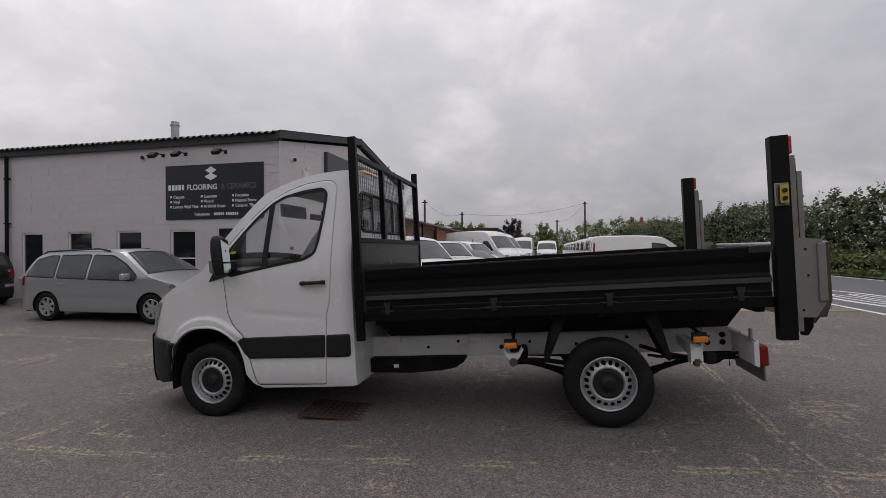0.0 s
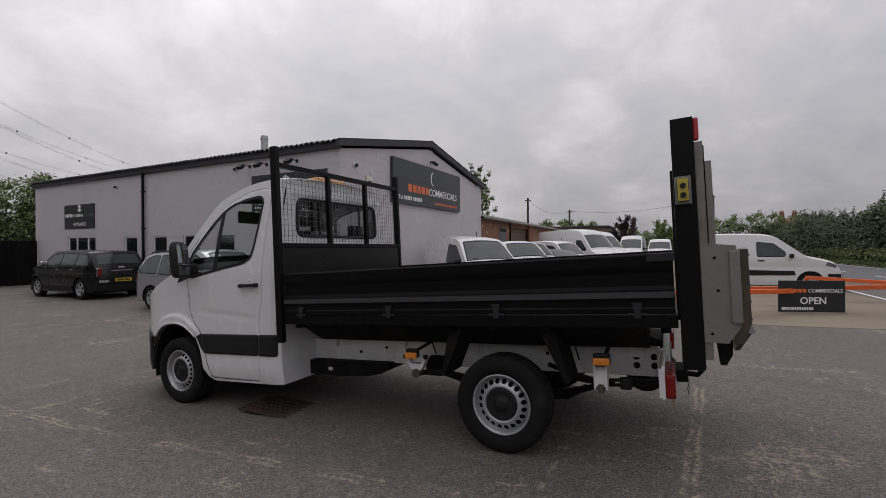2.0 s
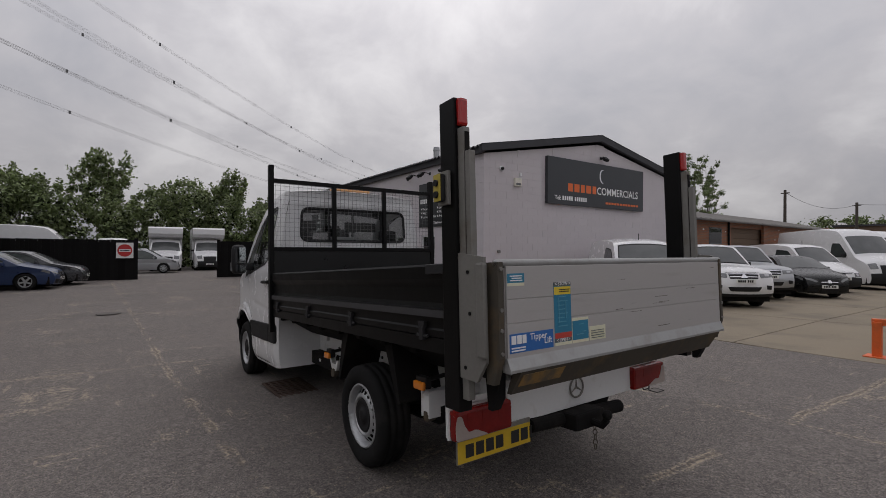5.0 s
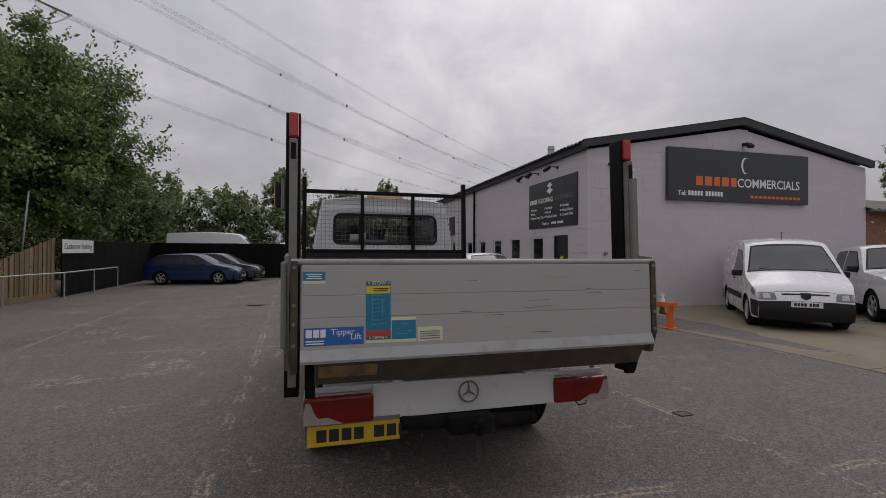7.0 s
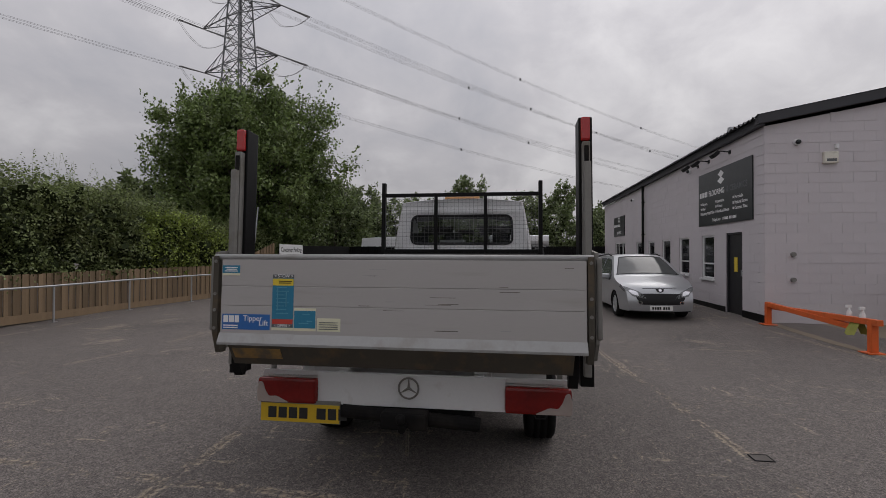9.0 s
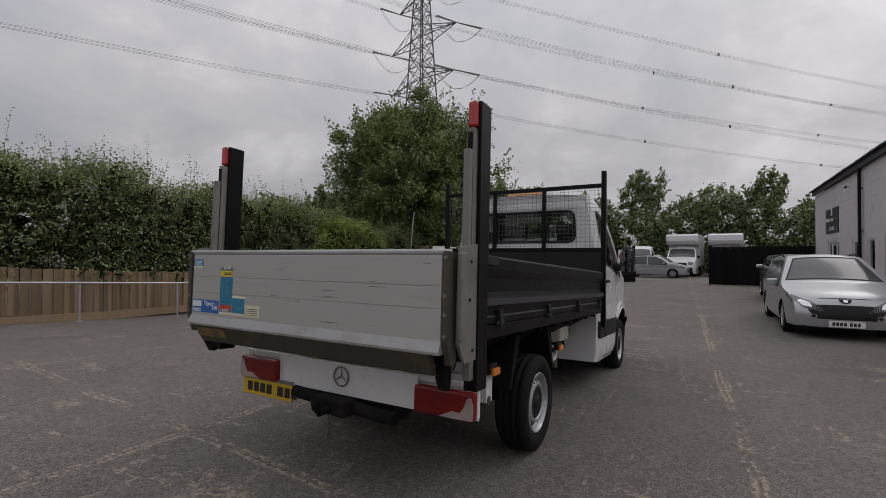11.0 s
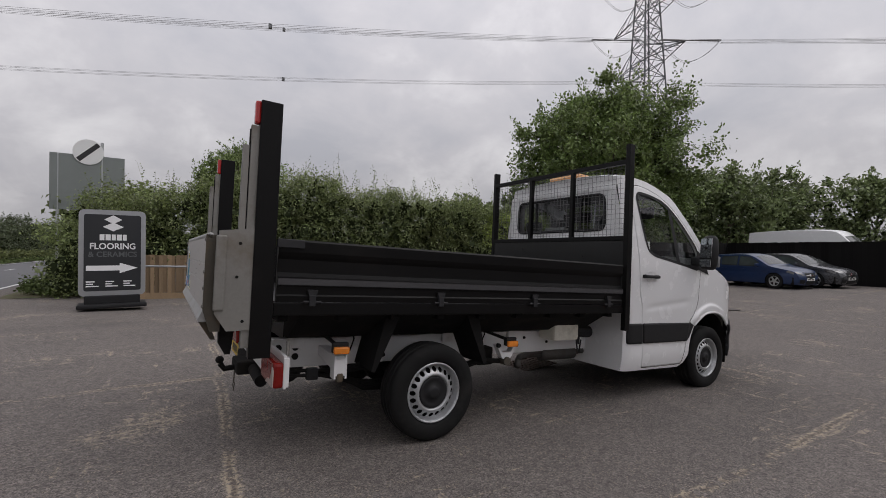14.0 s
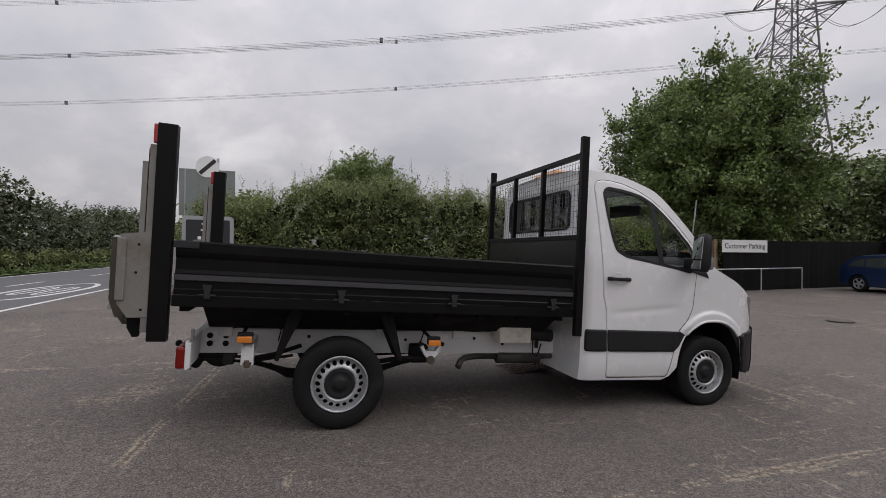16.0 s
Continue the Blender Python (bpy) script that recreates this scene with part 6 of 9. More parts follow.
rod(bm, (-2.25, 0.42, 0.43), (-2.02, 0.42, 0.42), 0.03, 10)
tube(bm, [(-1.56, 0.42, 0.42), (-1.32, 0.46, 0.43), (-1.18, 0.54, 0.43), (-1.13, 0.58, 0.415), (-1.09, 0.62, 0.365)], 0.03, 10)
tp("exhaust", bm, M["exhaust_grey"], truck, "grey exhaust silencer and tailpipe", True)
bm = bmesh.new()
box(bm, (-1.78, 0.5, 0.60), (-1.45, 0.72, 0.80), 0.03)
hyd = tp("hydraulic_tank", bm, M["tank_cream"], truck, "cream plastic hydraulic oil tank")
bm = bmesh.new()
rod(bm, (-1.8, 0.6, 0.68), (-2.05, 0.6, 0.66), 0.06, 12)
rod(bm, (-1.9, 0.6, 0.66), (-1.9, 0.6, 0.54), 0.02, 6)
tube(bm, [(-1.85, 0.62, 0.62), (-1.83, 0.66, 0.5), (-1.9, 0.62, 0.46), (-1.95, 0.6, 0.58)], 0.008, 5)
tp("pump_motor", bm, M["plastic_black"], hyd)
for y in (-0.3, 0.1, 0.3):
    bm = bmesh.new()
    tube(bm, [(0.3, y, 0.55), (0.7, y + 0.05, 0.46), (1.05, y + 0.02, 0.5)], 0.012, 5)
    tp("brake_pipe", bm, M["under_black"], frame_ob)
for y in (-0.7, 0.7):
    for z, x0, z0 in ((0.44, 0.36, 0.49), (0.475, 0.42, 0.475)):
        bm = bmesh.new()
        tube(bm, [(x0, y, z0), (0.7, y, z), (1.05, y, z + 0.02)], 0.012, 6)
        tp("brake_pipe", bm, M["under_black"], frame_ob)
    bm = bmesh.new()
    tube(bm, [(0.30, y, 0.57), (0.5, y, 0.50), (0.72, y, 0.455)], 0.018, 6)
    tp("brake_pipe", bm, M["under_black"], frame_ob)
    bm = boxes(((0.80, y - 0.03, 0.42), (0.88, y + 0.03, 0.50)), bevel=0.012)
    tp("cable_clip", bm, M["plastic_black"], frame_ob)
bm = bmesh.new()
rod(bm, (0.95, -0.39, 0.46), (0.95, 0.39, 0.46), 0.135, 24)
tp("air_tank", bm, M["rubber"], truck, "black cylindrical tank slung across under the chassis")

def tr(name, bm, mat, parent, label="", smooth=False):
    """A part of the tail, hung a little low on its springs."""
    for v in bm.verts:
        v.co.z -= 0.017
    return tp(name, bm, mat, parent, label, smooth)


# rear panel, lamps, plate, tow bar
bm = boxes(((1.09, -0.59, 0.465), (1.12, 0.59, 0.665)), ((1.075, -0.965, 0.632), (1.095, 0.965, 0.664)), bevel=0.005)
rear = tr("rear_panel", bm, M["chassis_white"], truck, "white steel rear cross panel")
for sgn in (-1, 1):
    ya, yb = sorted((sgn * 0.935, sgn * 0.972))
    tr("side_flange", boxes(((1.058, ya, 0.47), (1.094, yb, 0.65)), bevel=0.004), M["chassis_white"], rear)
    ya, yb = sorted((sgn * 0.90, sgn * 0.93))
    tr("stop_bracket", boxes(((1.052, ya, 0.655), (1.070, yb, 0.745)), bevel=0.003), M["steel_grey"], rear, "small grey upright bracket")
    ya, yb = sorted((sgn * 0.585, sgn * 0.975))
    bm = bmesh.new()
    box(bm, (1.09, ya, 0.466), (1.155, yb, 0.622), 0.02)
    lamp_ob = tr("tail_lamp", bm, M["lamp_red"], truck, "red rear lamp cluster with a clear swoosh")
    tr("lamp_back", boxes(((1.076, ya, 0.462), (1.089, yb, 0.628))), M["chassis_white"], lamp_ob)
    for k, (q0, q1) in enumerate(((0.6, 0.69), (0.70, 0.80), (0.81, 0.9))):
        a, b = sorted((sgn * q0, sgn * q1))
        tr("reflector", boxes(((1.1552, a, 0.545), (1.1562, b, 0.605)), bevel=0.0), M["lamp_red"], lamp_ob)
    swoosh = round_poly([(0.973, 0.474), (0.76, 0.472), (0.80, 0.492), (0.845, 0.512), (0.895, 0.508), (0.92, 0.545), (0.938, 0.595), (0.962, 0.6), (0.975, 0.55)], 0.012)
    bm = bmesh.new()
    prism(bm, [(sgn * a, b) for a, b in swoosh], 0, 1.151, 1.157)
    tr("clear_lens", bm, M["lamp_clear"], lamp_ob)
    bm = bmesh.new()
    tube(bm, [(1.1, sgn * 0.75, 0.47), (1.11, sgn * 0.77, 0.435), (1.12, sgn * 0.82, 0.44), (1.11, sgn * 0.84, 0.47)], 0.005, 5)
    tr("cable", bm, M["plastic_black"], lamp_ob)
ring_bm = bmesh.new()
tube(ring_bm, [(1.127, 0.062 * math.cos(a), 0.585 + 0.062 * math.sin(a)) for a in np.linspace(0, 2 * math.pi, 28, endpoint=False)], 0.006, 6, True)
for a in (90, 210, 330):
    a = radians(a)
    tip = (1.124, 0.057 * math.cos(a), 0.585 + 0.057 * math.sin(a))
    rod(ring_bm, (1.124, 0, 0.585), tip, 0.009, 4, 0.002)
tr("round_badge", ring_bm, M["steel_grey"], rear, "round grey metal badge")
bm = boxes(((1.137, -0.955, 0.350), (1.1385, -0.435, 0.462)))
plate = tr("number_plate", bm, M["plate_yellow"], truck, "yellow rear number plate")
yy = -0.905
for wdt in (0.055, 0.055, 0.055, 0.055, -0.045, 0.06, 0.055, 0.055):
    if wdt > 0:
        tr("bar", boxes(((1.1386, yy, 0.372), (1.1396, yy + wdt, 0.440))), M["ink_black"], plate)
        yy += wdt + 0.014
    else:
        yy -= wdt
tr("plate_backing", boxes(((1.125, -0.958, 0.347), (1.1365, -0.432, 0.485))), M["steel_grey"], plate)
bm = bmesh.new()
rod(bm, (1.12, -0.42, 0.43), (1.12, 0.44, 0.385), 0.042, 14)
box(bm, (1.1, -0.15, 0.36), (1.24, 0.13, 0.46), 0.02)
tube(bm, [(1.22, 0, 0.40), (1.31, 0, 0.39), (1.34, 0, 0.43)], 0.022, 8)
bmesh.ops.create_uvsphere(bm, u_segments=12, v_segments=8, radius=0.03, matrix=Matrix.Translation((1.345, 0, 0.46)))
hitch = tr("tow_bar", bm, M["under_black"], truck, "black tubular tow bar with ball hitch")
bm = bmesh.new()
for k in range(5):
    z = 0.36 - 0.03 * k
    tube(bm, [(1.24 + 0.008 * math.cos(a) * (k % 2), 0.02 + 0.01 * math.cos(a), z + 0.018 * math.sin(a)) for a in np.linspace(0, 2 * math.pi, 8, endpoint=False)], 0.003, 5, True)
tr("pin_chain", bm, M["rust_dark"], hitch)
bm = bmesh.new()
rod(bm, (-1.0, 0, 0.55), (-1.0, 0, 0.8), 0.09, 12)
tr("tipping_ram", bm, M["under_black"], truck)

# ---- tipping body ----
X0, X1 = -2.045, 1.185
bm = boxes(((X0, -0.99, 0.945), (X1, 0.99, 0.985)))
bed = tp("load_bed", bm, M["black_paint"], truck, "black steel tipping bed floor")
for x in np.linspace(X0 + 0.1, X1 - 0.1, 9):
    tp("cross_member", boxes(((x, -0.97, 0.86), (x + 0.06, 0.97, 0.944))), M["under_black"], bed)
bm = bmesh.new()
for sgn in (-1, 1):
    prism(bm, [(sgn * 0.97, 0.945), (sgn * 0.97, 0.91), (sgn * 0.64, 0.70), (sgn * 0.50, 0.685), (sgn * 0.50, 0.945)], 0, X0 + 0.12, 1.0)
tp("underframe", bm, M["under_black"], bed)
for sgn in (-1, 1):
    y = sgn
    prof = [(1.0, 0.985), (1.035, 0.985), (1.038, 1.02), (1.03, 1.03), (1.03, 1.083), (1.048, 1.085), (1.048, 1.128), (1.026, 1.135), (1.018, 1.16), (1.018, 1.24), (1.03, 1.26), (1.04, 1.285), (1.042, 1.35), (1.035, 1.362), (1.0, 1.362)]
    bm = bmesh.new()
    prism(bm, [(sgn * a, b) for a, b in prof], 0, X0 + 0.045, X1 - 0.012)
    side = tp("dropside", bm, M["black_paint"], truck, "black ribbed steel dropside panel")
    bm = bmesh.new()
    ya, yb = sorted((sgn * 1.0475, sgn * 1.0495))
    box(bm, (X0 + 0.05, ya, 1.088), (X1 - 0.015, yb, 1.126))
    tp("rib_face", bm, M["rib_grey"], side, "paler grey rib")
    ya, yb = sorted((sgn * 0.985, sgn * 1.03))
    tp("bed_edge", boxes(((X0, ya, 0.90), (X1, yb, 0.98)), bevel=0.006), M["black_paint"], bed)
    for x in (-1.80, -0.88, 0.03, 0.96):
        bm = bmesh.new()
        ya, yb = sorted((sgn * 1.03, sgn * 1.052))
        prism(bm, [(x - 0.032, 1.06), (x + 0.032, 1.06), (x + 0.02, 1.01), (x - 0.02, 1.01)], 1, ya, yb)
        ya, yb = sorted((sgn * 1.025, sgn * 1.055))
        box(bm, (x - 0.02, ya, 0.96), (x + 0.02, yb, 1.03), 0.004)
        rod(bm, (x - 0.055, sgn * 1.042, 0.985), (x + 0.055, sgn * 1.042, 0.985), 0.009, 8)
        hg = tp("hinge", bm, M["black_edge"], side, "black dropside hinge")
    # headboard post
    ya, yb = sorted((sgn * 1.01, sgn * 1.06))
    bm = boxes(((X0 - 0.05, ya, 0.735), (X0 + 0.02, yb, 2.535)), bevel=0.005)
    if sgn < 0:
        head = tp("headboard", bm, M["black_paint"], truck, "black headboard with a wire mesh screen")
    else:
        tp("post", bm, M["black_paint"], head)
    ya, yb = sorted((sgn * 1.02, sgn * 1.05))
    tp("latch", boxes(((X1 - 0.16, ya, 1.31), (X1 + 0.0, sgn * 1.06 if sgn > 0 else yb, 1.36)) if sgn > 0 else ((X1 - 0.16, -1.06, 1.31), (X1, -1.03, 1.36)), bevel=0.004), M["black_edge"], side)
tp("head_plate", boxes(((X0 - 0.03, -1.01, 0.985), (X0 + 0.01, 1.01, 1.625)), bevel=0.006), M["black_sheet"], head, "solid black lower headboard sheet")
tp("rail", boxes(((X0 - 0.03, -1.01, 1.60), (X0 + 0.02, 1.01, 1.645)), bevel=0.004), M["black_paint"], head)
tp("rail", boxes(((X0 - 0.03, -1.01, 2.345), (X0 + 0.02, 1.01, 2.39)), bevel=0.004), M["black_paint"], head)
for y in (-0.325, 0.33):
    tp("upright", boxes(((X0 - 0.025, y - 0.022, 1.64), (X0 + 0.02, y + 0.022, 2.35)), bevel=0.004), M["black_paint"], head)
bm = bmesh.new()
for y in np.arange(-0.98, 0.99, 0.05):
    box(bm, (X0 - 0.034, y - 0.0012, 1.64), (X0 - 0.0305, y + 0.0012, 2.35))
for z in np.arange(1.67, 2.34, 0.05):
    box(bm, (X0 - 0.030, -1.01, z - 0.0012), (X0 - 0.0265, 1.01, z + 0.0012))
tp("wire_mesh", bm, M["mesh_wire"], head, "welded wire mesh")

# ---- tail lift ----
lift = None


def tl(name, bm, mat, parent, label="", smooth=False):
    """A part of the lift below the columns' heads, set a little back and down."""
    for v in bm.verts:
        v.co.x += 0.028
        v.co.z -= 0.045
    return tp(name, bm, mat, parent, label, smooth)


for sgn in (-1, 1):
    ya, yb = sorted((sgn * 0.995, sgn * 1.07))
    bm = boxes(((1.196, ya, 0.66), (1.317, yb, 2.155)), bevel=0.006)
    if lift is None:
        lift = post = tp("tail_lift", bm, M["black_paint"], truck, "tail lift with black columns and a grey folding platform")
    else:
        post = tp("column", bm, M["black_paint"], lift)
    ya, yb = sorted((sgn * 1.005, sgn * 1.055))
    bm = bmesh.new()
    box(bm, (1.312, ya, 2.015), (1.346, yb, 2.15), 0.012)
    tp("marker_lamp", bm, M["marker_red"], post, "red marker lamp")
    tp("runner", boxes(((1.298, sgn * 1.03 - 0.02, 0.72), (1.361, sgn * 1.03 + 0.02, 2.005)), bevel=0.004), M["steel_grey"], post, "worn steel runner")
    tp("slot", boxes(((1.361, sgn * 1.03 - 0.012, 1.0), (1.367, sgn * 1.03 + 0.012, 1.98))), M["under_black"], post)
    tp("runner", boxes(((1.367, sgn * 1.03 - 0.018, 1.2), (1.401, sgn * 1.03 + 0.018, 1.885)), bevel=0.004), M["steel_grey"], post)
    ya, yb = sorted((sgn * 1.045, sgn * 1.062))
    bm = bmesh.new()
    prism(bm, [(1.27, 1.455), (1.47, 1.425), (1.475, 0.96), (1.41, 0.865), (1.272, 0.87)], 1, ya, yb)
    guard = tl("guard_plate", bm, M["steel_grey"], lift, "scuffed grey steel guard plate")
    ya, yb = sorted((sgn * 1.05, sgn * 1.078))
    tl("fold", boxes(((1.43, ya, 0.98), (1.485, yb, 1.40)), bevel=0.01), M["steel_grey"], guard)
    for x, z in ((1.36, 1.36), (1.37, 1.17), (1.33, 0.92)):
        bm = bmesh.new()
        rod(bm, (x, sgn * 1.06, z), (x, sgn * 1.066, z), 0.009, 8)
        tl("bolt", bm, M["under_black"], guard)
    ya, yb = sorted((sgn * 1.0, sgn * 1.03))
    bm = bmesh.new()
    prism(bm, [(1.44, 1.40), (1.53, 1.40), (1.53, 0.98), (1.49, 0.86), (1.44, 0.86)], 1, ya, yb)
    tl("hinge_arm", bm, M["rust_dark"], lift)
    for z in (1.37, 1.19, 1.10, 1.0):
        bm = bmesh.new()
        rod(bm, (1.53, sgn * 1.015, z), (1.537, sgn * 1.015, z), 0.009, 8)
        tl("bolt", bm, M["steel_grey"], lift)
    ya, yb = sorted((sgn * 0.915, sgn * 0.965))
    bm = bmesh.new()
    prism(bm, [(1.35, 0.92), (1.44, 0.92), (1.435, 0.78), (1.40, 0.718), (1.37, 0.718)], 1, ya, yb)
    tl("foot", bm, M["under_black"], lift, "black tapered buffer foot")
# the platform, stowed upright, in four extruded planks
plat = tl("platform", boxes(((1.49, -0.985, 0.97), (1.518, 0.995, 1.375))), M["alu_board"], lift, "grey alloy platform planks")
for z0, z1 in ((0.972, 1.125), (1.128, 1.232), (1.235, 1.38)):
    tl("plank", boxes(((1.516, -0.98, z0 - 0.001), (1.528, 0.992, z1 + 0.0008)), bevel=0.0025), M["alu_board"], plat)
bm = bmesh.new()
rod(bm, (1.51, -1.03, 1.395), (1.51, 1.03, 1.395), 0.017, 12)
tl("top_tube", bm, M["alu_edge"], plat, "rounded bright top edge", True)
bm = bmesh.new()
prism(bm, [(1.528, 0.975), (1.55, 0.925), (1.548, 0.912), (1.50, 0.912), (1.50, 0.975)], 1, -0.985, 0.995)
tl("lip", bm, M["alu_edge"], plat, "pale sloping platform lip")
bm = bmesh.new()
prism(bm, [(1.546, 0.910), (1.475, 0.80), (1.45, 0.80), (1.49, 0.91)], 1, -0.92, 0.93)
tl("under_flap", bm, M["rust_dark"], plat, "dirty underside flap with worn yellow paint")
bm = bmesh.new()
prism(bm, [(1.541, 0.895), (1.503, 0.837), (1.50, 0.838), (1.538, 0.896)], 1, -0.9, -0.62)
tl("worn_marking", bm, M["worn_yellow"], plat, "flaking yellow marking")
rnd = random.Random(12)
for k in range(16):
    y, z, ln = rnd.uniform(-0.2, 0.9), rnd.uniform(1.0, 1.36), rnd.uniform(0.03, 0.16)
    tl("scratch", boxes(((1.5279, y, z), (1.5284, y + ln, z + rnd.uniform(0.0015, 0.003)))), M["rust_dark"] if k % 3 else M["alu_edge"], plat)
# stickers on the platform
def sticker(name, y0, z0, y1, z1, mat, off=0.0):
    bm = boxes(((1.5282 + off, y0, z0 - 0.056), (1.5295 + off, y1, z1 - 0.056)))
    return tl(name, bm, mat, plat)


def on_face(y, z):
    return pose(1.5582, y, z - 0.101 + RAKE * 3.56, 90, 0, 90)


sticker("sticker", -0.976, 1.348, -0.871, 1.404, M["sticker_cream"])
sticker("sticker", -0.976, 1.362, -0.871, 1.404, M["sticker_teal"], 0.0005)
bars(M["ink_white"], plat, on_face(-0.96, 1.37), [(0.0, 0.0, 0.075, 0.005), (0.01, 0.01, 0.06, 0.005), (0.0, 0.02, 0.075, 0.005)])
sticker("sticker", -0.677, 1.056, -0.554, 1.355, M["sticker_teal"])
sticker("sticker", -0.677, 1.336, -0.554, 1.355, M["ink_grey"], 0.0006)
words("< STOW >", 0.024, M["ink_white"], plat, on_face(-0.668, 1.339))
sticker("sticker", -0.675, 1.295, -0.556, 1.333, M["sticker_yellow"], 0.0006)
bars(M["ink_black"], plat, on_face(-0.66, 1.303), [(0.02, 0.014, 0.075, 0.004), (0.02, 0.004, 0.07, 0.004)])
bars(M["sticker_line"], plat, on_face(-0.66, 1.13), [(0.008, 0.012 + 0.02 * k, 0.07 - 0.012 * (k % 3), 0.004) for k in range(8)] + [(0.012, 0.03, 0.005, 0.12), (0.062, 0.05, 0.005, 0.08)])
sticker("sticker", -0.675, 1.086, -0.556, 1.112, M["sticker_red"], 0.0006)
sticker("sticker", -0.675, 1.068, -0.556, 1.085, M["ink_grey"], 0.0006)
words("< OPEN >", 0.022, M["ink_white"], plat, on_face(-0.664, 1.070))
sticker("sticker", -0.677, 1.052, -0.554, 1.067, M["sticker_cream"], 0.0003)
sticker("sticker", -0.969, 1.051, -0.688, 1.136, M["sticker_blue"])
char_bars(M["ink_white"], plat, on_face(-0.96, 1.09), [0.028, 0.028, 0.024], 0.038, 0.15, "name_shape")
words("Tipper", 0.042, M["ink_white"], plat, on_face(-0.845, 1.10))
words("Lift", 0.042, M["ink_white"], plat, on_face(-0.752, 1.075))
bars(M["ink_white"], plat, on_face(-0.96, 1.058), [(0, 0, 0.085, 0.006), (0, 0.012, 0.085, 0.006)])
sticker("sticker", -0.55, 1.051, -0.424, 1.174, M["sticker_cream"])
sticker("sticker", -0.548, 1.066, -0.426, 1.160, M["sticker_teal"], 0.0006)
bars(M["sticker_line"], plat, on_face(-0.52, 1.09), [(0.0, 0.0, 0.055, 0.004), (0.045, 0.012, 0.03, 0.004), (0.02, 0.05, 0.04, 0.003)])
sticker("sticker", -0.417, 1.051, -0.286, 1.122, M["sticker_cream"])
bars(M["ink_grey"], plat, on_face(-0.405, 1.062), [(0, 0.012 * k, 0.105, 0.003) for k in range(4)])
# control box on the nearside column
bm = bmesh.new()
box(bm, (1.175, -1.095, 1.685), (1.262, -1.075, 1.85), 0.004)
ctl = tl("control_panel", bm, M["steel_grey"], lift)
bm = bmesh.new()
box(bm, (1.188, -1.125, 1.70), (1.248, -1.095, 1.835), 0.012)
cb = tl("control_box", bm, M["plastic_black"], ctl, "two-button control box with a yellow face")
tl("face_plate", boxes(((1.19, -1.129, 1.702), (1.246, -1.1245, 1.833)), bevel=0.002), M["control_yellow"], cb, "yellow face plate")
for z in (1.735, 1.79):
    bm = bmesh.new()
    rod(bm, (1.218, -1.128, z), (1.218, -1.14, z), 0.016, 12)
    tl("button", bm, M["plastic_black"], cb)

# ---- other vehicles ----
class Shell:
    """A car body: a side outline (rear foot, over the roof, to the front foot) drawn across the car with rounded shoulders."""

    def __init__(self, sil, hw, belt, top, tumble, taper_r, taper_f, bulge):
        self.sil, self.hw, self.belt, self.top, self.tumble = sil, hw, belt, top, tumble
        self.taper_r, self.taper_f, self.bulge = taper_r, taper_f, bulge
        xs = [p[0] for p in sil]
        self.x0, self.x1 = min(xs), max(xs)

    def half(self, x, z):
        x, z = np.asarray(x, float), np.asarray(z, float)
        w = self.hw - self.tumble * np.clip((z - self.belt) / (self.top - self.belt), 0, 1.2) ** 1.2
        w = w - self.taper_f * np.clip((x - self.x1 + 0.75) / 0.75, 0, 1) ** 2 - self.taper_r * np.clip((self.x0 + 0.5 - x) / 0.5, 0, 1) ** 2
        return w - 0.05 * np.clip((0.45 - z) / 0.3, 0, 1) ** 2 - 0.012 * np.exp(-((z - self.belt + 0.25) / 0.06) ** 2)

    def point(self, idx, q, off=0.0):
        p = spline(self.sil, idx)
        d = spline(self.sil, np.minimum(idx + 0.02, len(self.sil) - 1)) - spline(self.sil, np.maximum(idx - 0.02, 0))
        d /= np.maximum(np.linalg.norm(d, axis=1, keepdims=True), 1e-9)
        nrm = np.stack([-d[:, 1], d[:, 0]], 1)
        k = np.interp(idx, self.bulge[0], self.bulge[1]) * (1 - np.abs(q) ** 2.4) + off
        return np.stack([p[:, 0] + nrm[:, 0] * k, q * (self.half(p[:, 0], p[:, 1]) + off), p[:, 1] + nrm[:, 1] * k], 1)

    def strip(self, name, i0, i1, q0, q1, mat, parent, off=0.004, ni=8, nq=10, label=""):
        ii, qq = np.meshgrid(np.linspace(i0, i1, ni + 1), np.linspace(q0, q1, nq + 1), indexing="ij")
        v = self.point(ii.ravel(), qq.ravel(), off)
        f = [(i * (nq + 1) + j, (i + 1) * (nq + 1) + j, (i + 1) * (nq + 1) + j + 1, i * (nq + 1) + j + 1) for i in range(ni) for j in range(nq)]
        return part_np(name, v, f, mat, parent, label, True)

    def patch(self, name, poly, off, mat, parent, cell=0.045):
        """A shape laid on the skin; its outline is given in (q, idx)."""
        u, w, f = region(round_poly(poly, 0.03, 2), [], cell)
        v = self.point(w, u, off)
        return part_np(name, v, f[:, ::-1], mat, parent, "", True)

    def side(self, name, poly, holes, cell, off, mat, parent, sgn, label=""):
        u, w, q = region(poly, holes, cell)
        v = np.stack([u, (self.half(u, w) + off) * sgn, w], 1)
        return part_np(name, v, q if sgn < 0 else q[:, ::-1], mat, parent, label, True)


WHEELS = {}


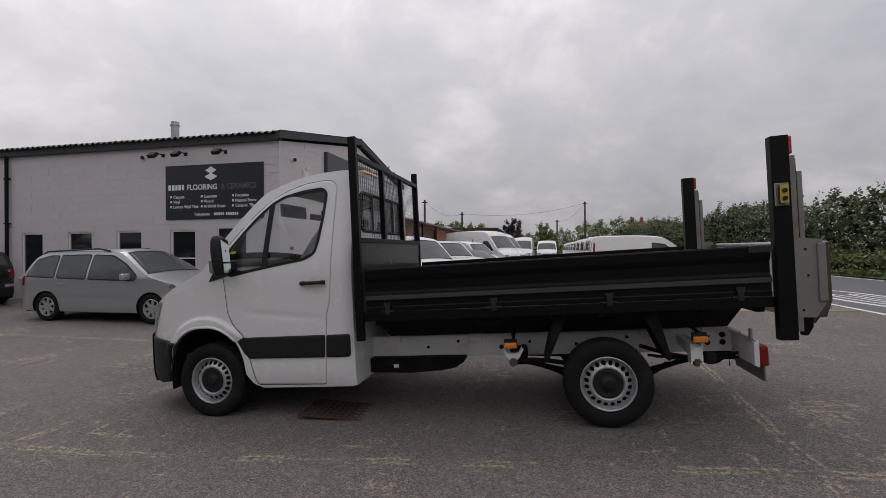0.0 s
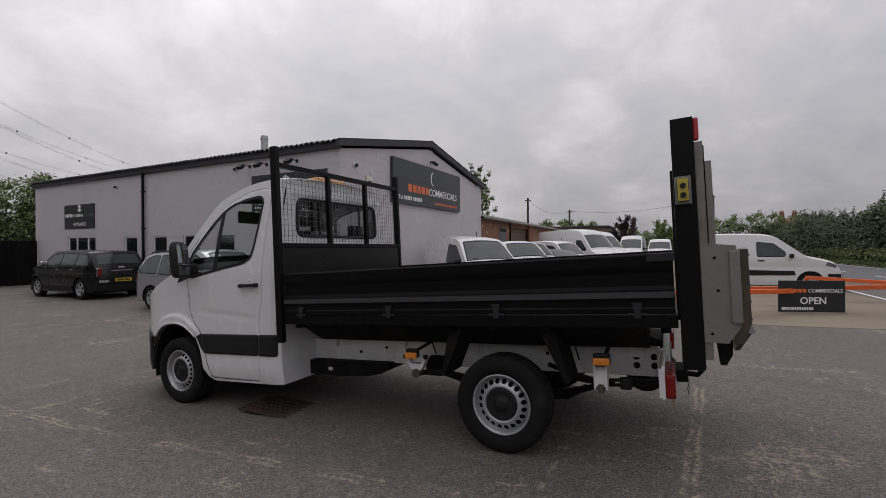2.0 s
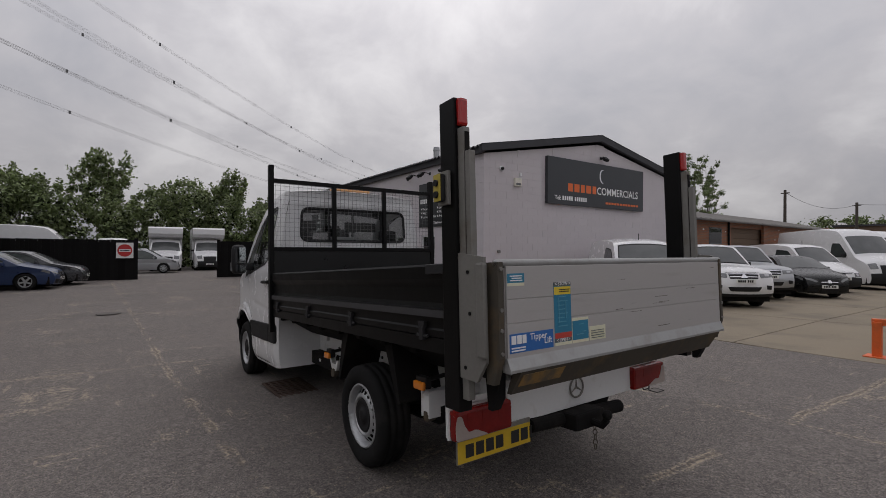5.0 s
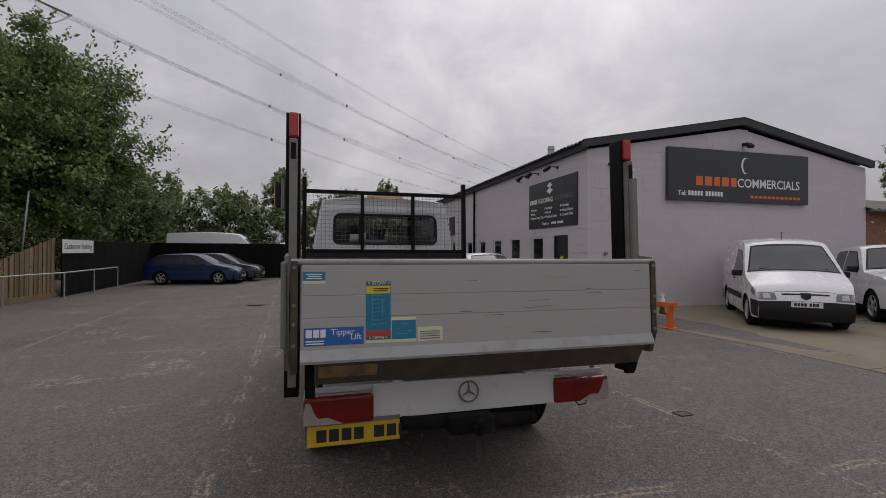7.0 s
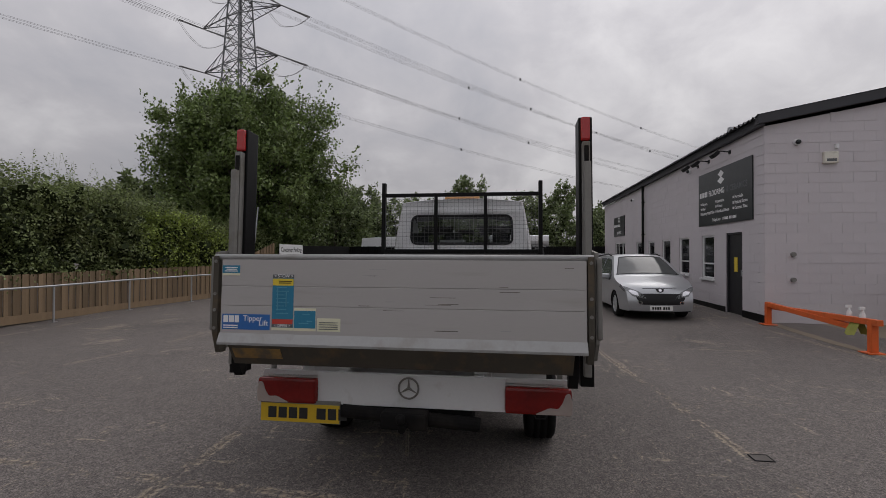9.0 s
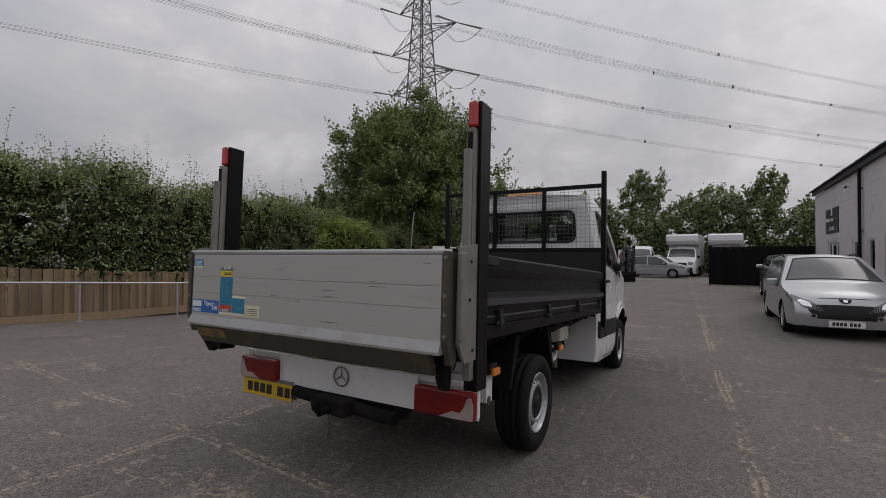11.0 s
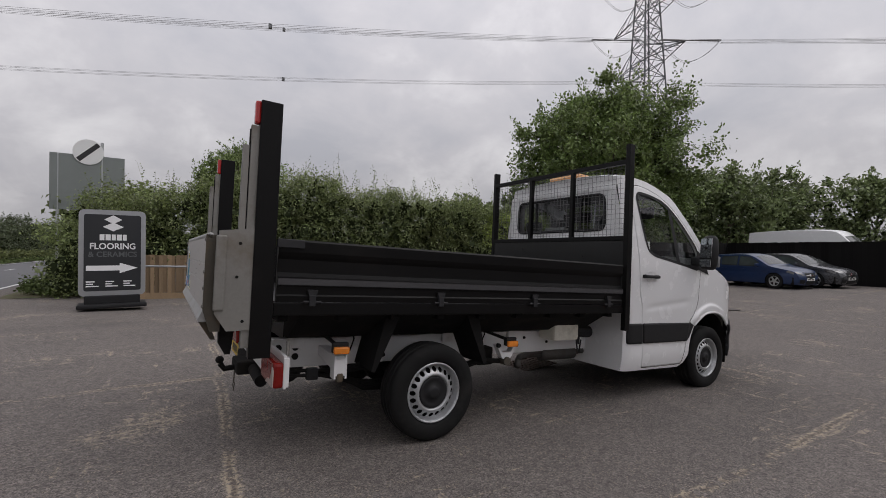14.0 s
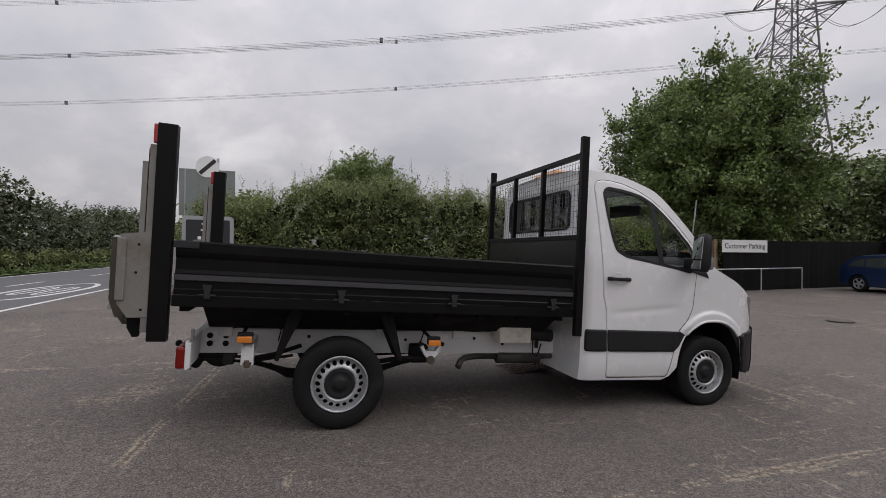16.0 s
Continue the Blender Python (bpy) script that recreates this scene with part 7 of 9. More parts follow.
def small_wheel(parent, x, y, r, style, turn):
    """Tyre, rim and spokes of a parked car's wheel, outer face towards -y."""
    key = (round(r, 3), style)
    if key not in WHEELS:
        tyre = bmesh.new()
        lathe(tyre, [(-0.085, r * 0.66), (-0.1, r * 0.75), (-0.1, r * 0.9), (-0.08, r), (0.08, r), (0.1, r * 0.9), (0.1, r * 0.7)], 28, 1)
        rim = bmesh.new()
        lathe(rim, [(-0.088, r * 0.67), (-0.095, r * 0.63), (-0.06, r * 0.6), (-0.05, r * 0.56)], 28, 1)
        n = {"alloy": 7, "five": 5, "steel": 12}[style]
        for k in range(n):
            a = 2 * math.pi * k / n
            m = pose(0, 0, 0, 0, math.degrees(a), 0)
            wd = r * (0.10 if style != "steel" else 0.09)
            box(rim, (r * 0.12, -0.085, -wd), (r * 0.62, -0.055, wd), 0.008, m)
        rod(rim, (0, -0.09, 0), (0, -0.05, 0), r * 0.2, 14)
        back_ = bmesh.new()
        rod(back_, (0, -0.03, 0), (0, 0.06, 0), r * 0.62, 20)
        data = []
        for bm, mt, sm in ((back_, M["under_black"], False), (tyre, M["rubber"], True), (rim, M["rim_steel"], False)):
            me = bpy.data.meshes.new("wheel")
            bmesh.ops.recalc_face_normals(bm, faces=bm.faces)
            bm.to_mesh(me)
            bm.free()
            me.materials.append(mt)
            if sm:
                me.polygons.foreach_set("use_smooth", [True] * len(me.polygons))
            data.append(me)
        WHEELS[key] = data
    w = new("wheel", WHEELS[key][0])
    w.parent, w.matrix_basis = parent, pose(x, y, r, 0, 23, turn)
    for nm, me in zip(("tyre", "rim"), WHEELS[key][1:]):
        o = new(nm, me)
        o.parent = w


def vehicle(name, label, category, m, spec, paint, group=""):
    ob = thing(name, label, category, m, group)
    sh = Shell(spec["sil"], spec["hw"], spec["belt"], spec["top"], spec["tumble"], spec["taper_r"], spec["taper_f"], spec["bulge"])
    n = len(spec["sil"])
    xf, xr, r = spec["wheels"]
    sil = [tuple(p) for p in spline(spec["sil"], np.linspace(0, n - 1, 6 * n))]
    ra = r + 0.045
    foot = spec.get("sill", 0.22)

    def arc(cx):
        a0 = math.asin(min(0.95, max(-0.95, (foot - r) / ra)))
        return [(cx + ra * math.cos(a), r + ra * math.sin(a)) for a in np.linspace(a0, math.pi - a0, 16)]
    outline = sil + arc(xf) + arc(xr)
    body = sh.strip("body", 0, n - 1, -1, 1, paint, ob, 0.0, 6 * n, 22)
    for sgn in (-1, 1):
        sh.side("side_panel", outline, [], spec.get("cell", 0.05), 0.0, paint, body, sgn)
        for poly in spec["windows"]:
            sh.side("window_trim", round_poly(grow(poly, 0.03), 0.05, 3), [], 0.05, 0.003, M["plastic_black"], body, sgn)
            sh.side("side_window", round_poly(poly, 0.04, 3), [], 0.05, 0.006, M["glass_side"], body, sgn)
        for nm, mt, poly, off in spec.get("side_bits", ()):
            sh.side(nm, poly, [], 0.03, off, mt, body, sgn)
        for x, z in spec.get("handles", ()):
            y = float(sh.half(x, z))
            ya, yb = sorted((sgn * (y - 0.005), sgn * (y + 0.025)))
            part("door_handle", boxes(((x - 0.09, ya, z - 0.015), (x + 0.09, yb, z + 0.015)), bevel=0.008), spec.get("handle_mat", paint), body)
        for x in spec.get("gaps", ()):
            sh.side("door_gap", [(x[0] - 0.004, x[1]), (x[0] + 0.004, x[1]), (x[0] + 0.004, x[2]), (x[0] - 0.004, x[2])], [], 0.02, 0.0015, M["under_black"], body, sgn)
        mx, mz = spec["mirror"]
        y = float(sh.half(mx, mz))
        ya, yb = sorted((sgn * (y - 0.02), sgn * (y + 0.2)))
        bm = boxes(((mx - 0.04, ya, mz - 0.02), (mx + 0.05, yb, mz + 0.12)), bevel=0.035)
        part("wing_mirror", bm, spec.get("mirror_mat", paint), body)
        yw = spec["hw"] - 0.115
        small_wheel(ob, xf, sgn * yw, r, spec["rim"], 0 if sgn < 0 else 180)
        small_wheel(ob, xr, sgn * yw, r, spec["rim"], 0 if sgn < 0 else 180)
    for nm, mt, poly, off in spec.get("shapes", ()):
        sh.patch(nm, poly, off, mt, body)
        if min(q for q, _ in poly) > 0.1:
            sh.patch(nm, [(-q, i) for q, i in reversed(poly)], off, mt, body)
    for nm, mt, i0, i1, q0, q1, off in spec["patches"]:
        sh.strip(nm, i0, i1, q0, q1, mt, body, off)
        if q0 > 0.2:
            sh.strip(nm, i0, i1, -q1, -q0, mt, body, off)
    for mt, x, z, turn in spec.get("plates", ()):
        pl = part("number_plate", boxes(((-0.26, -0.056, 0), (0.26, 0.056, 0.008)), bevel=0.004), mt, body)
        pl.matrix_basis = pose(x, 0, z, 90, 0, turn)
        char_bars(M["ink_black"], pl, at_face(-0.21, -0.032, 0.008), [0.042] * 4 + [-0.03] + [0.042] * 3, 0.064, 0.2)
    part("underbody", boxes(((sh.x0 + 0.15, -spec["hw"] + 0.12, 0.2), (sh.x1 - 0.15, spec["hw"] - 0.12, 0.5)), ((xr - 0.4, -spec["hw"] + 0.05, 0.35), (xf + 0.4, spec["hw"] - 0.05, 0.6))), M["under_black"], ob)
    for bar in spec.get("roof_rails", ()):
        for sgn in (-1, 1):
            bm = bmesh.new()
            tube(bm, [(x, sgn * y, z) for x, y, z in bar], 0.018, 8)
            part("roof_rail", bm, M["plastic_black"], body, smooth=True)
    for nm, mt, lo, hi, bev in spec.get("extra", ()):
        part(nm, boxes((lo, hi), bevel=bev), mt, body)
    return ob


G_, S_, B_ = M["glass_dark"], M["glass_screen"], M["plastic_black"]
ESTATE = dict(
    sil=[(-2.16, 0.24), (-2.21, 0.52), (-2.19, 0.82), (-2.08, 1.03), (-1.78, 1.43), (-1.25, 1.53), (0.0, 1.545), (0.42, 1.49), (1.16, 1.06), (1.32, 0.985), (1.84, 0.83), (2.06, 0.68), (2.14, 0.45), (2.1, 0.22)],
    hw=0.88, belt=0.93, top=1.55, tumble=0.25, taper_r=0.14, taper_f=0.13, bulge=((0, 3, 5, 7, 9, 11, 13), (0.06, 0.06, 0.04, 0.07, 0.05, 0.07, 0.07)),
    wheels=(1.33, -1.38, 0.315), rim="alloy", mirror=(0.78, 0.95),
    windows=[[(-1.99, 1.0), (-1.76, 1.34), (-1.45, 1.43), (-1.22, 1.44), (-1.16, 0.98)], [(-1.09, 0.975), (-1.14, 1.445), (-0.36, 1.455), (-0.33, 0.95)], [(-0.25, 0.95), (-0.28, 1.455), (0.22, 1.43), (0.62, 1.25), (0.98, 0.99), (0.95, 0.93)]],
    patches=[("rear_window", G_, 3.15, 3.95, -0.8, 0.8, 0.004), ("tail_lamp", M["lamp_red"], 1.75, 2.6, 0.84, 0.99, 0.006), ("valance", B_, 12.86, 13, -0.95, 0.95, 0.006),
             ("bonnet_gap", M["under_black"], 10.74, 10.79, -0.5, 0.5, 0.003), ("wiper", B_, 8.04, 8.10, -0.78, 0.74, 0.012)],
    shapes=[("screen_edge", B_, [(-0.93, 8.1), (-0.83, 7.02), (0.83, 7.02), (0.93, 8.1)], 0.003), ("windscreen", S_, [(-0.89, 8.03), (-0.79, 7.12), (0.79, 7.12), (0.89, 8.03)], 0.006),
            ("headlamp", M["head_lens"], [(0.985, 10.15), (0.99, 10.85), (0.84, 11.5), (0.42, 11.75), (0.55, 11.3), (0.8, 10.75)], 0.006), ("lamp_bowl", M["chrome"], [(0.86, 10.8), (0.93, 10.95), (0.84, 11.32), (0.64, 11.5), (0.68, 11.15)], 0.009),
            ("grille", B_, [(-0.76, 11.3), (0.76, 11.3), (0.72, 11.75), (0.58, 12.25), (-0.58, 12.25), (-0.72, 11.75)], 0.006), ("fog_ring", M["chrome"], [(0.56, 12.0), (0.62, 11.9), (0.69, 12.0), (0.69, 12.18), (0.62, 12.28), (0.56, 12.18)], 0.012),
            ("fog_lamp", B_, [(0.585, 12.02), (0.625, 11.98), (0.665, 12.02), (0.665, 12.16), (0.625, 12.2), (0.585, 12.16)], 0.016), ("badge", B_, [(-0.13, 10.85), (0.13, 10.85), (0.1, 11.12), (0.0, 11.24), (-0.1, 11.12)], 0.008),
            ("emblem", M["chrome"], [(-0.05, 10.93), (0.05, 10.9), (0.04, 11.13), (-0.03, 11.13)], 0.012)],
    side_bits=[("side_moulding", M["paint_silver"], [(-0.95, 0.60), (0.85, 0.53), (0.85, 0.57), (-0.95, 0.64)], 0.012), ("tail_lamp", M["lamp_red"], [(-2.16, 0.78), (-2.02, 0.8), (-2.0, 0.98), (-2.1, 1.0)], 0.005), ("headlamp", M["head_lens"], [(1.75, 0.78), (2.0, 0.66), (2.02, 0.74), (1.82, 0.86)], 0.005)],
    handles=[(-0.95, 0.83), (-0.08, 0.80)], gaps=[(-0.29, 0.3, 0.93), (0.86, 0.3, 0.9), (-1.12, 0.7, 0.95)],
    plates=[(M["plate_white"], 2.215, 0.30, 90), (M["plate_yellow"], -2.275, 0.62, -90)],
    roof_rails=[[(-1.75, 0.62, 1.47), (-1.6, 0.64, 1.54), (-0.2, 0.66, 1.60), (0.1, 0.66, 1.55)]])
MINI = dict(
    sil=[(-2.0, 0.28), (-2.05, 0.5), (-2.04, 0.8), (-1.95, 1.05), (-1.72, 1.42), (-1.45, 1.53), (0.0, 1.55), (0.35, 1.5), (0.85, 1.14), (1.0, 1.06), (1.72, 0.96), (1.95, 0.8), (2.02, 0.5), (1.97, 0.25)],
    hw=0.895, belt=1.04, top=1.55, tumble=0.17, taper_r=0.2, taper_f=0.24, bulge=((0, 3, 5, 7, 9, 11, 13), (0.09, 0.07, 0.04, 0.06, 0.06, 0.10, 0.09)),
    wheels=(1.25, -1.34, 0.33), rim="five", mirror=(0.55, 1.1), mirror_mat=M["chrome"],
    windows=[[(-1.78, 1.1), (-1.62, 1.42), (-1.2, 1.46), (-1.12, 1.1)], [(-1.05, 1.1), (-1.1, 1.46), (-0.3, 1.47), (-0.28, 1.08)], [(-0.2, 1.08), (-0.22, 1.47), (0.3, 1.42), (0.62, 1.16), (0.62, 1.08)]],
    patches=[("windscreen", S_, 7.1, 8.0, -0.88, 0.88, 0.004), ("rear_window", M["glass_side"], 3.2, 3.95, -0.82, 0.82, 0.004), ("headlamp", M["head_lens"], 10.4, 11.2, 0.6, 0.9, 0.008), ("bumper_lower", B_, 0, 0.95, -0.99, 0.99, 0.006), ("tailgate_gap", M["under_black"], 1.62, 1.66, -0.72, 0.72, 0.003), ("bumper_trim", M["paint_silver"], 1.18, 1.42, 0.6, 0.98, 0.006), ("badge", M["chrome"], 2.72, 2.9, -0.13, 0.13, 0.006),
             ("lettering_bar", M["chrome"], 2.38, 2.44, -0.5, 0.5, 0.004)],
    side_bits=[("waist_trim", M["chrome"], [(-1.8, 1.045), (0.75, 1.03), (0.75, 1.045), (-1.8, 1.06)], 0.004), ("sill_trim", B_, [(-0.95, 0.28), (0.85, 0.28), (0.85, 0.42), (-0.95, 0.42)], 0.01)],
    handles=[(-0.95, 0.95), (-0.1, 0.95)], handle_mat=M["chrome"], gaps=[(-0.24, 0.42, 1.04), (-1.05, 0.7, 1.05)],
    plates=[(M["plate_yellow"], -2.15, 0.62, -90)],
    extra=[(nm, mt, (-2.045 - d, yc - 0.085 + g, 0.73 + g), (-1.86, yc + 0.085 - g, 1.03 - g), 0.07 - g) for yc in (-0.655, 0.655) for nm, mt, d, g in (("lamp_ring", M["chrome"], 0.0, 0.0), ("tail_lamp", M["lamp_red"], 0.02, 0.014))])
HATCH = dict(
    sil=[(-2.08, 0.25), (-2.14, 0.5), (-2.1, 0.85), (-1.98, 1.02), (-1.62, 1.32), (-1.2, 1.41), (-0.2, 1.43), (0.3, 1.36), (1.0, 0.99), (1.2, 0.92), (1.85, 0.78), (2.05, 0.65), (2.12, 0.42), (2.05, 0.2)],
    hw=0.885, belt=0.92, top=1.43, tumble=0.2, taper_r=0.12, taper_f=0.22, bulge=((0, 3, 5, 7, 9, 11, 13), (0.07, 0.06, 0.04, 0.07, 0.06, 0.09, 0.08)),
    wheels=(1.27, -1.31, 0.32), rim="five", mirror=(0.62, 0.95),
    windows=[[(-1.72, 1.0), (-1.5, 1.24), (-1.15, 1.31), (-1.1, 0.98)], [(-1.03, 0.98), (-1.08, 1.31), (-0.32, 1.35), (-0.3, 0.96)], [(-0.22, 0.96), (-0.24, 1.35), (0.2, 1.31), (0.62, 1.08), (0.66, 0.94)]],
    patches=[("rear_window", G_, 3.1, 3.95, -0.82, 0.82, 0.004), ("chrome_bar", M["chrome"], 11.42, 11.5, -0.4, 0.4, 0.012), ("bonnet_gap", M["under_black"], 10.88, 10.93, -0.6, 0.6, 0.003), ("tail_lamp", M["lamp_red"], 1.7, 2.4, 0.7, 0.98, 0.006)],
    shapes=[("windscreen", S_, [(-0.9, 8.05), (-0.8, 7.1), (0.8, 7.1), (0.9, 8.05)], 0.005), ("grille", B_, [(-0.48, 11.1), (0.48, 11.1), (0.4, 11.9), (-0.4, 11.9)], 0.006), ("badge", M["chrome"], [(-0.08, 11.3), (0.0, 11.2), (0.08, 11.3), (0.08, 11.6), (0.0, 11.7), (-0.08, 11.6)], 0.016),
            ("headlamp", M["head_lens"], [(0.97, 10.55), (0.98, 11.0), (0.6, 11.5), (0.52, 11.35)], 0.006), ("air_intake", B_, [(0.5, 12.1), (0.92, 12.0), (0.9, 12.6), (0.55, 12.7)], 0.006), ("lower_grille", B_, [(-0.42, 12.2), (0.42, 12.2), (0.42, 12.75), (-0.42, 12.75)], 0.006)],
    side_bits=[("headlamp", M["head_lens"], [(1.72, 0.72), (1.98, 0.62), (1.98, 0.70), (1.8, 0.79)], 0.005)],
    handles=[(-0.9, 0.82), (-0.05, 0.80)], gaps=[(-0.26, 0.28, 0.92), (0.68, 0.28, 0.9), (-1.06, 0.6, 0.95)],
    plates=[(M["plate_white"], 2.2, 0.42, 90)])
SMALL_VAN = dict(
    sil=[(-2.2, 0.3), (-2.23, 0.6), (-2.21, 1.3), (-2.14, 1.78), (-1.95, 1.88), (-0.6, 1.92), (0.25, 1.86), (0.62, 1.74), (1.25, 1.18), (1.4, 1.09), (1.92, 0.88), (2.1, 0.72), (2.2, 0.45), (2.15, 0.24)],
    hw=0.90, belt=1.08, top=1.92, tumble=0.15, taper_r=0.03, taper_f=0.12, bulge=((0, 3, 5, 7, 9, 11, 13), (0.03, 0.03, 0.05, 0.08, 0.08, 0.09, 0.08)),
    wheels=(1.4, -1.42, 0.33), rim="steel", mirror=(0.92, 1.08), mirror_mat=M["plastic_black"],
    windows=[[(-0.15, 1.12), (-0.12, 1.68), (0.45, 1.62), (0.95, 1.2), (0.98, 1.1)]],
    shapes=[("screen_edge", B_, [(-0.95, 8.12), (-0.86, 7.0), (0.86, 7.0), (0.95, 8.12)], 0.003), ("windscreen", S_, [(-0.91, 8.03), (-0.82, 7.1), (0.82, 7.1), (0.91, 8.03)], 0.006),
            ("headlamp", M["head_lens"], [(0.97, 10.7), (0.985, 11.4), (0.60, 11.42), (0.63, 10.85)], 0.006), ("lamp_bowl", M["rim_steel"], [(0.86, 10.85), (0.88, 11.3), (0.72, 11.32), (0.73, 10.95)], 0.009),
            ("indicator", M["lamp_clear"], [(0.925, 10.8), (0.97, 10.8), (0.975, 11.3), (0.93, 11.3)], 0.009), ("grille", B_, [(-0.5, 10.98), (0.5, 10.98), (0.48, 11.1), (-0.48, 11.1)], 0.004), ("badge", B_, [(-0.11, 10.92), (0.11, 10.92), (0.1, 11.3), (0.0, 11.42), (-0.1, 11.3)], 0.01)],
    patches=[("bumper", B_, 11.5, 13, -1, 1, 0.012), ("bonnet_gap", M["under_black"], 10.74, 10.78, -0.62, 0.62, 0.003), ("bonnet_crease", M["under_black"], 8.5, 8.53, -0.9, 0.9, 0.002), ("rear_bumper", B_, 0, 1.0, -1, 1, 0.012), ("tail_lamp", M["lamp_red"], 1.3, 2.0, 0.86, 0.99, 0.006)],
    side_bits=[("side_moulding", B_, [(-1.0, 0.52), (0.95, 0.52), (0.95, 0.66), (-1.0, 0.66)], 0.012), ("headlamp", M["head_lens"], [(1.78, 0.78), (2.02, 0.68), (2.02, 0.78), (1.86, 0.88)], 0.005), ("bumper_side", B_, [(1.86, 0.28), (2.15, 0.26), (2.18, 0.6), (1.84, 0.62)], 0.013)],
    handles=[(0.0, 0.98)], handle_mat=M["plastic_black"], gaps=[(-0.22, 0.35, 1.75), (0.98, 0.4, 1.08)],
    plates=[(M["plate_white"], 2.28, 0.56, 90)],
    extra=[("wiper", M["plastic_black"], (1.2, -0.62, 1.245), (1.27, 0.05, 1.262), 0.004), ("wiper", M["plastic_black"], (1.2, 0.12, 1.245), (1.26, 0.62, 1.262), 0.004), ("aerial", M["plastic_black"], (0.3, -0.008, 1.88), (0.318, 0.008, 2.1), 0.002)])
CONNECT = dict(
    sil=[(-2.2, 0.34), (-2.24, 0.62), (-2.22, 1.2), (-2.14, 1.72), (-1.98, 1.81), (-0.8, 1.84), (0.15, 1.8), (0.55, 1.68), (1.2, 1.17), (1.38, 1.08), (1.95, 0.92), (2.12, 0.78), (2.19, 0.5), (2.13, 0.27)],
    hw=0.90, belt=1.05, top=1.84, tumble=0.12, taper_r=0.06, taper_f=0.2, bulge=((0, 3, 5, 7, 9, 11, 13), (0.04, 0.04, 0.05, 0.08, 0.08, 0.10, 0.08)),
    wheels=(1.36, -1.32, 0.32), rim="steel", mirror=(0.86, 1.1), mirror_mat=M["plastic_black"],
    windows=[[(-0.02, 1.14), (-0.02, 1.58), (0.42, 1.52), (0.72, 1.24), (0.72, 1.14)]],
    shapes=[("windscreen", S_, [(-0.91, 8.03), (-0.82, 7.1), (0.82, 7.1), (0.91, 8.03)], 0.006), ("headlamp", M["head_lens"], [(0.97, 10.3), (0.985, 10.9), (0.62, 11.25), (0.55, 11.0)], 0.006), ("grille", B_, [(-0.6, 11.1), (0.6, 11.1), (0.5, 12.2), (-0.5, 12.2)], 0.006)],
    patches=[("bumper", B_, 11.9, 13, -1, 1, 0.012), ("rear_bumper", B_, 0, 0.95, -1, 1, 0.014), ("tail_lamp", M["lamp_red"], 1.15, 2.75, 0.88, 0.99, 0.006), ("rear_window", G_, 2.2, 2.9, -0.7, 0.7, 0.004)],
    side_bits=[("side_moulding", B_, [(-0.75, 0.52), (-0.9, 0.70), (0.95, 0.68), (0.98, 0.55), (-0.3, 0.52)], 0.014), ("panel_press", M["paint_white"], round_poly([(-1.75, 1.12), (-1.7, 1.56), (-0.25, 1.6), (-0.25, 1.1)], 0.05), 0.008), ("tail_lamp", M["lamp_red"], [(-2.18, 1.0), (-2.1, 1.0), (-2.06, 1.6), (-2.12, 1.6)], 0.006), ("headlamp", M["head_lens"], [(1.72, 0.86), (2.02, 0.78), (2.05, 0.86), (1.8, 0.97)], 0.005), ("rear_bumper_side", B_, [(-2.2, 0.36), (-1.72, 0.36), (-1.76, 0.6), (-2.22, 0.68)], 0.014), ("bumper_side", B_, [(1.8, 0.3), (2.13, 0.28), (2.17, 0.6), (1.8, 0.6)], 0.013)],
    handles=[(0.08, 1.0), (-0.35, 1.0)], handle_mat=M["plastic_black"], gaps=[(-0.12, 0.4, 1.7), (0.92, 0.4, 1.06)],
    plates=[(M["plate_white"], 2.28, 0.5, 90), (M["plate_yellow"], -2.285, 0.75, -90)])
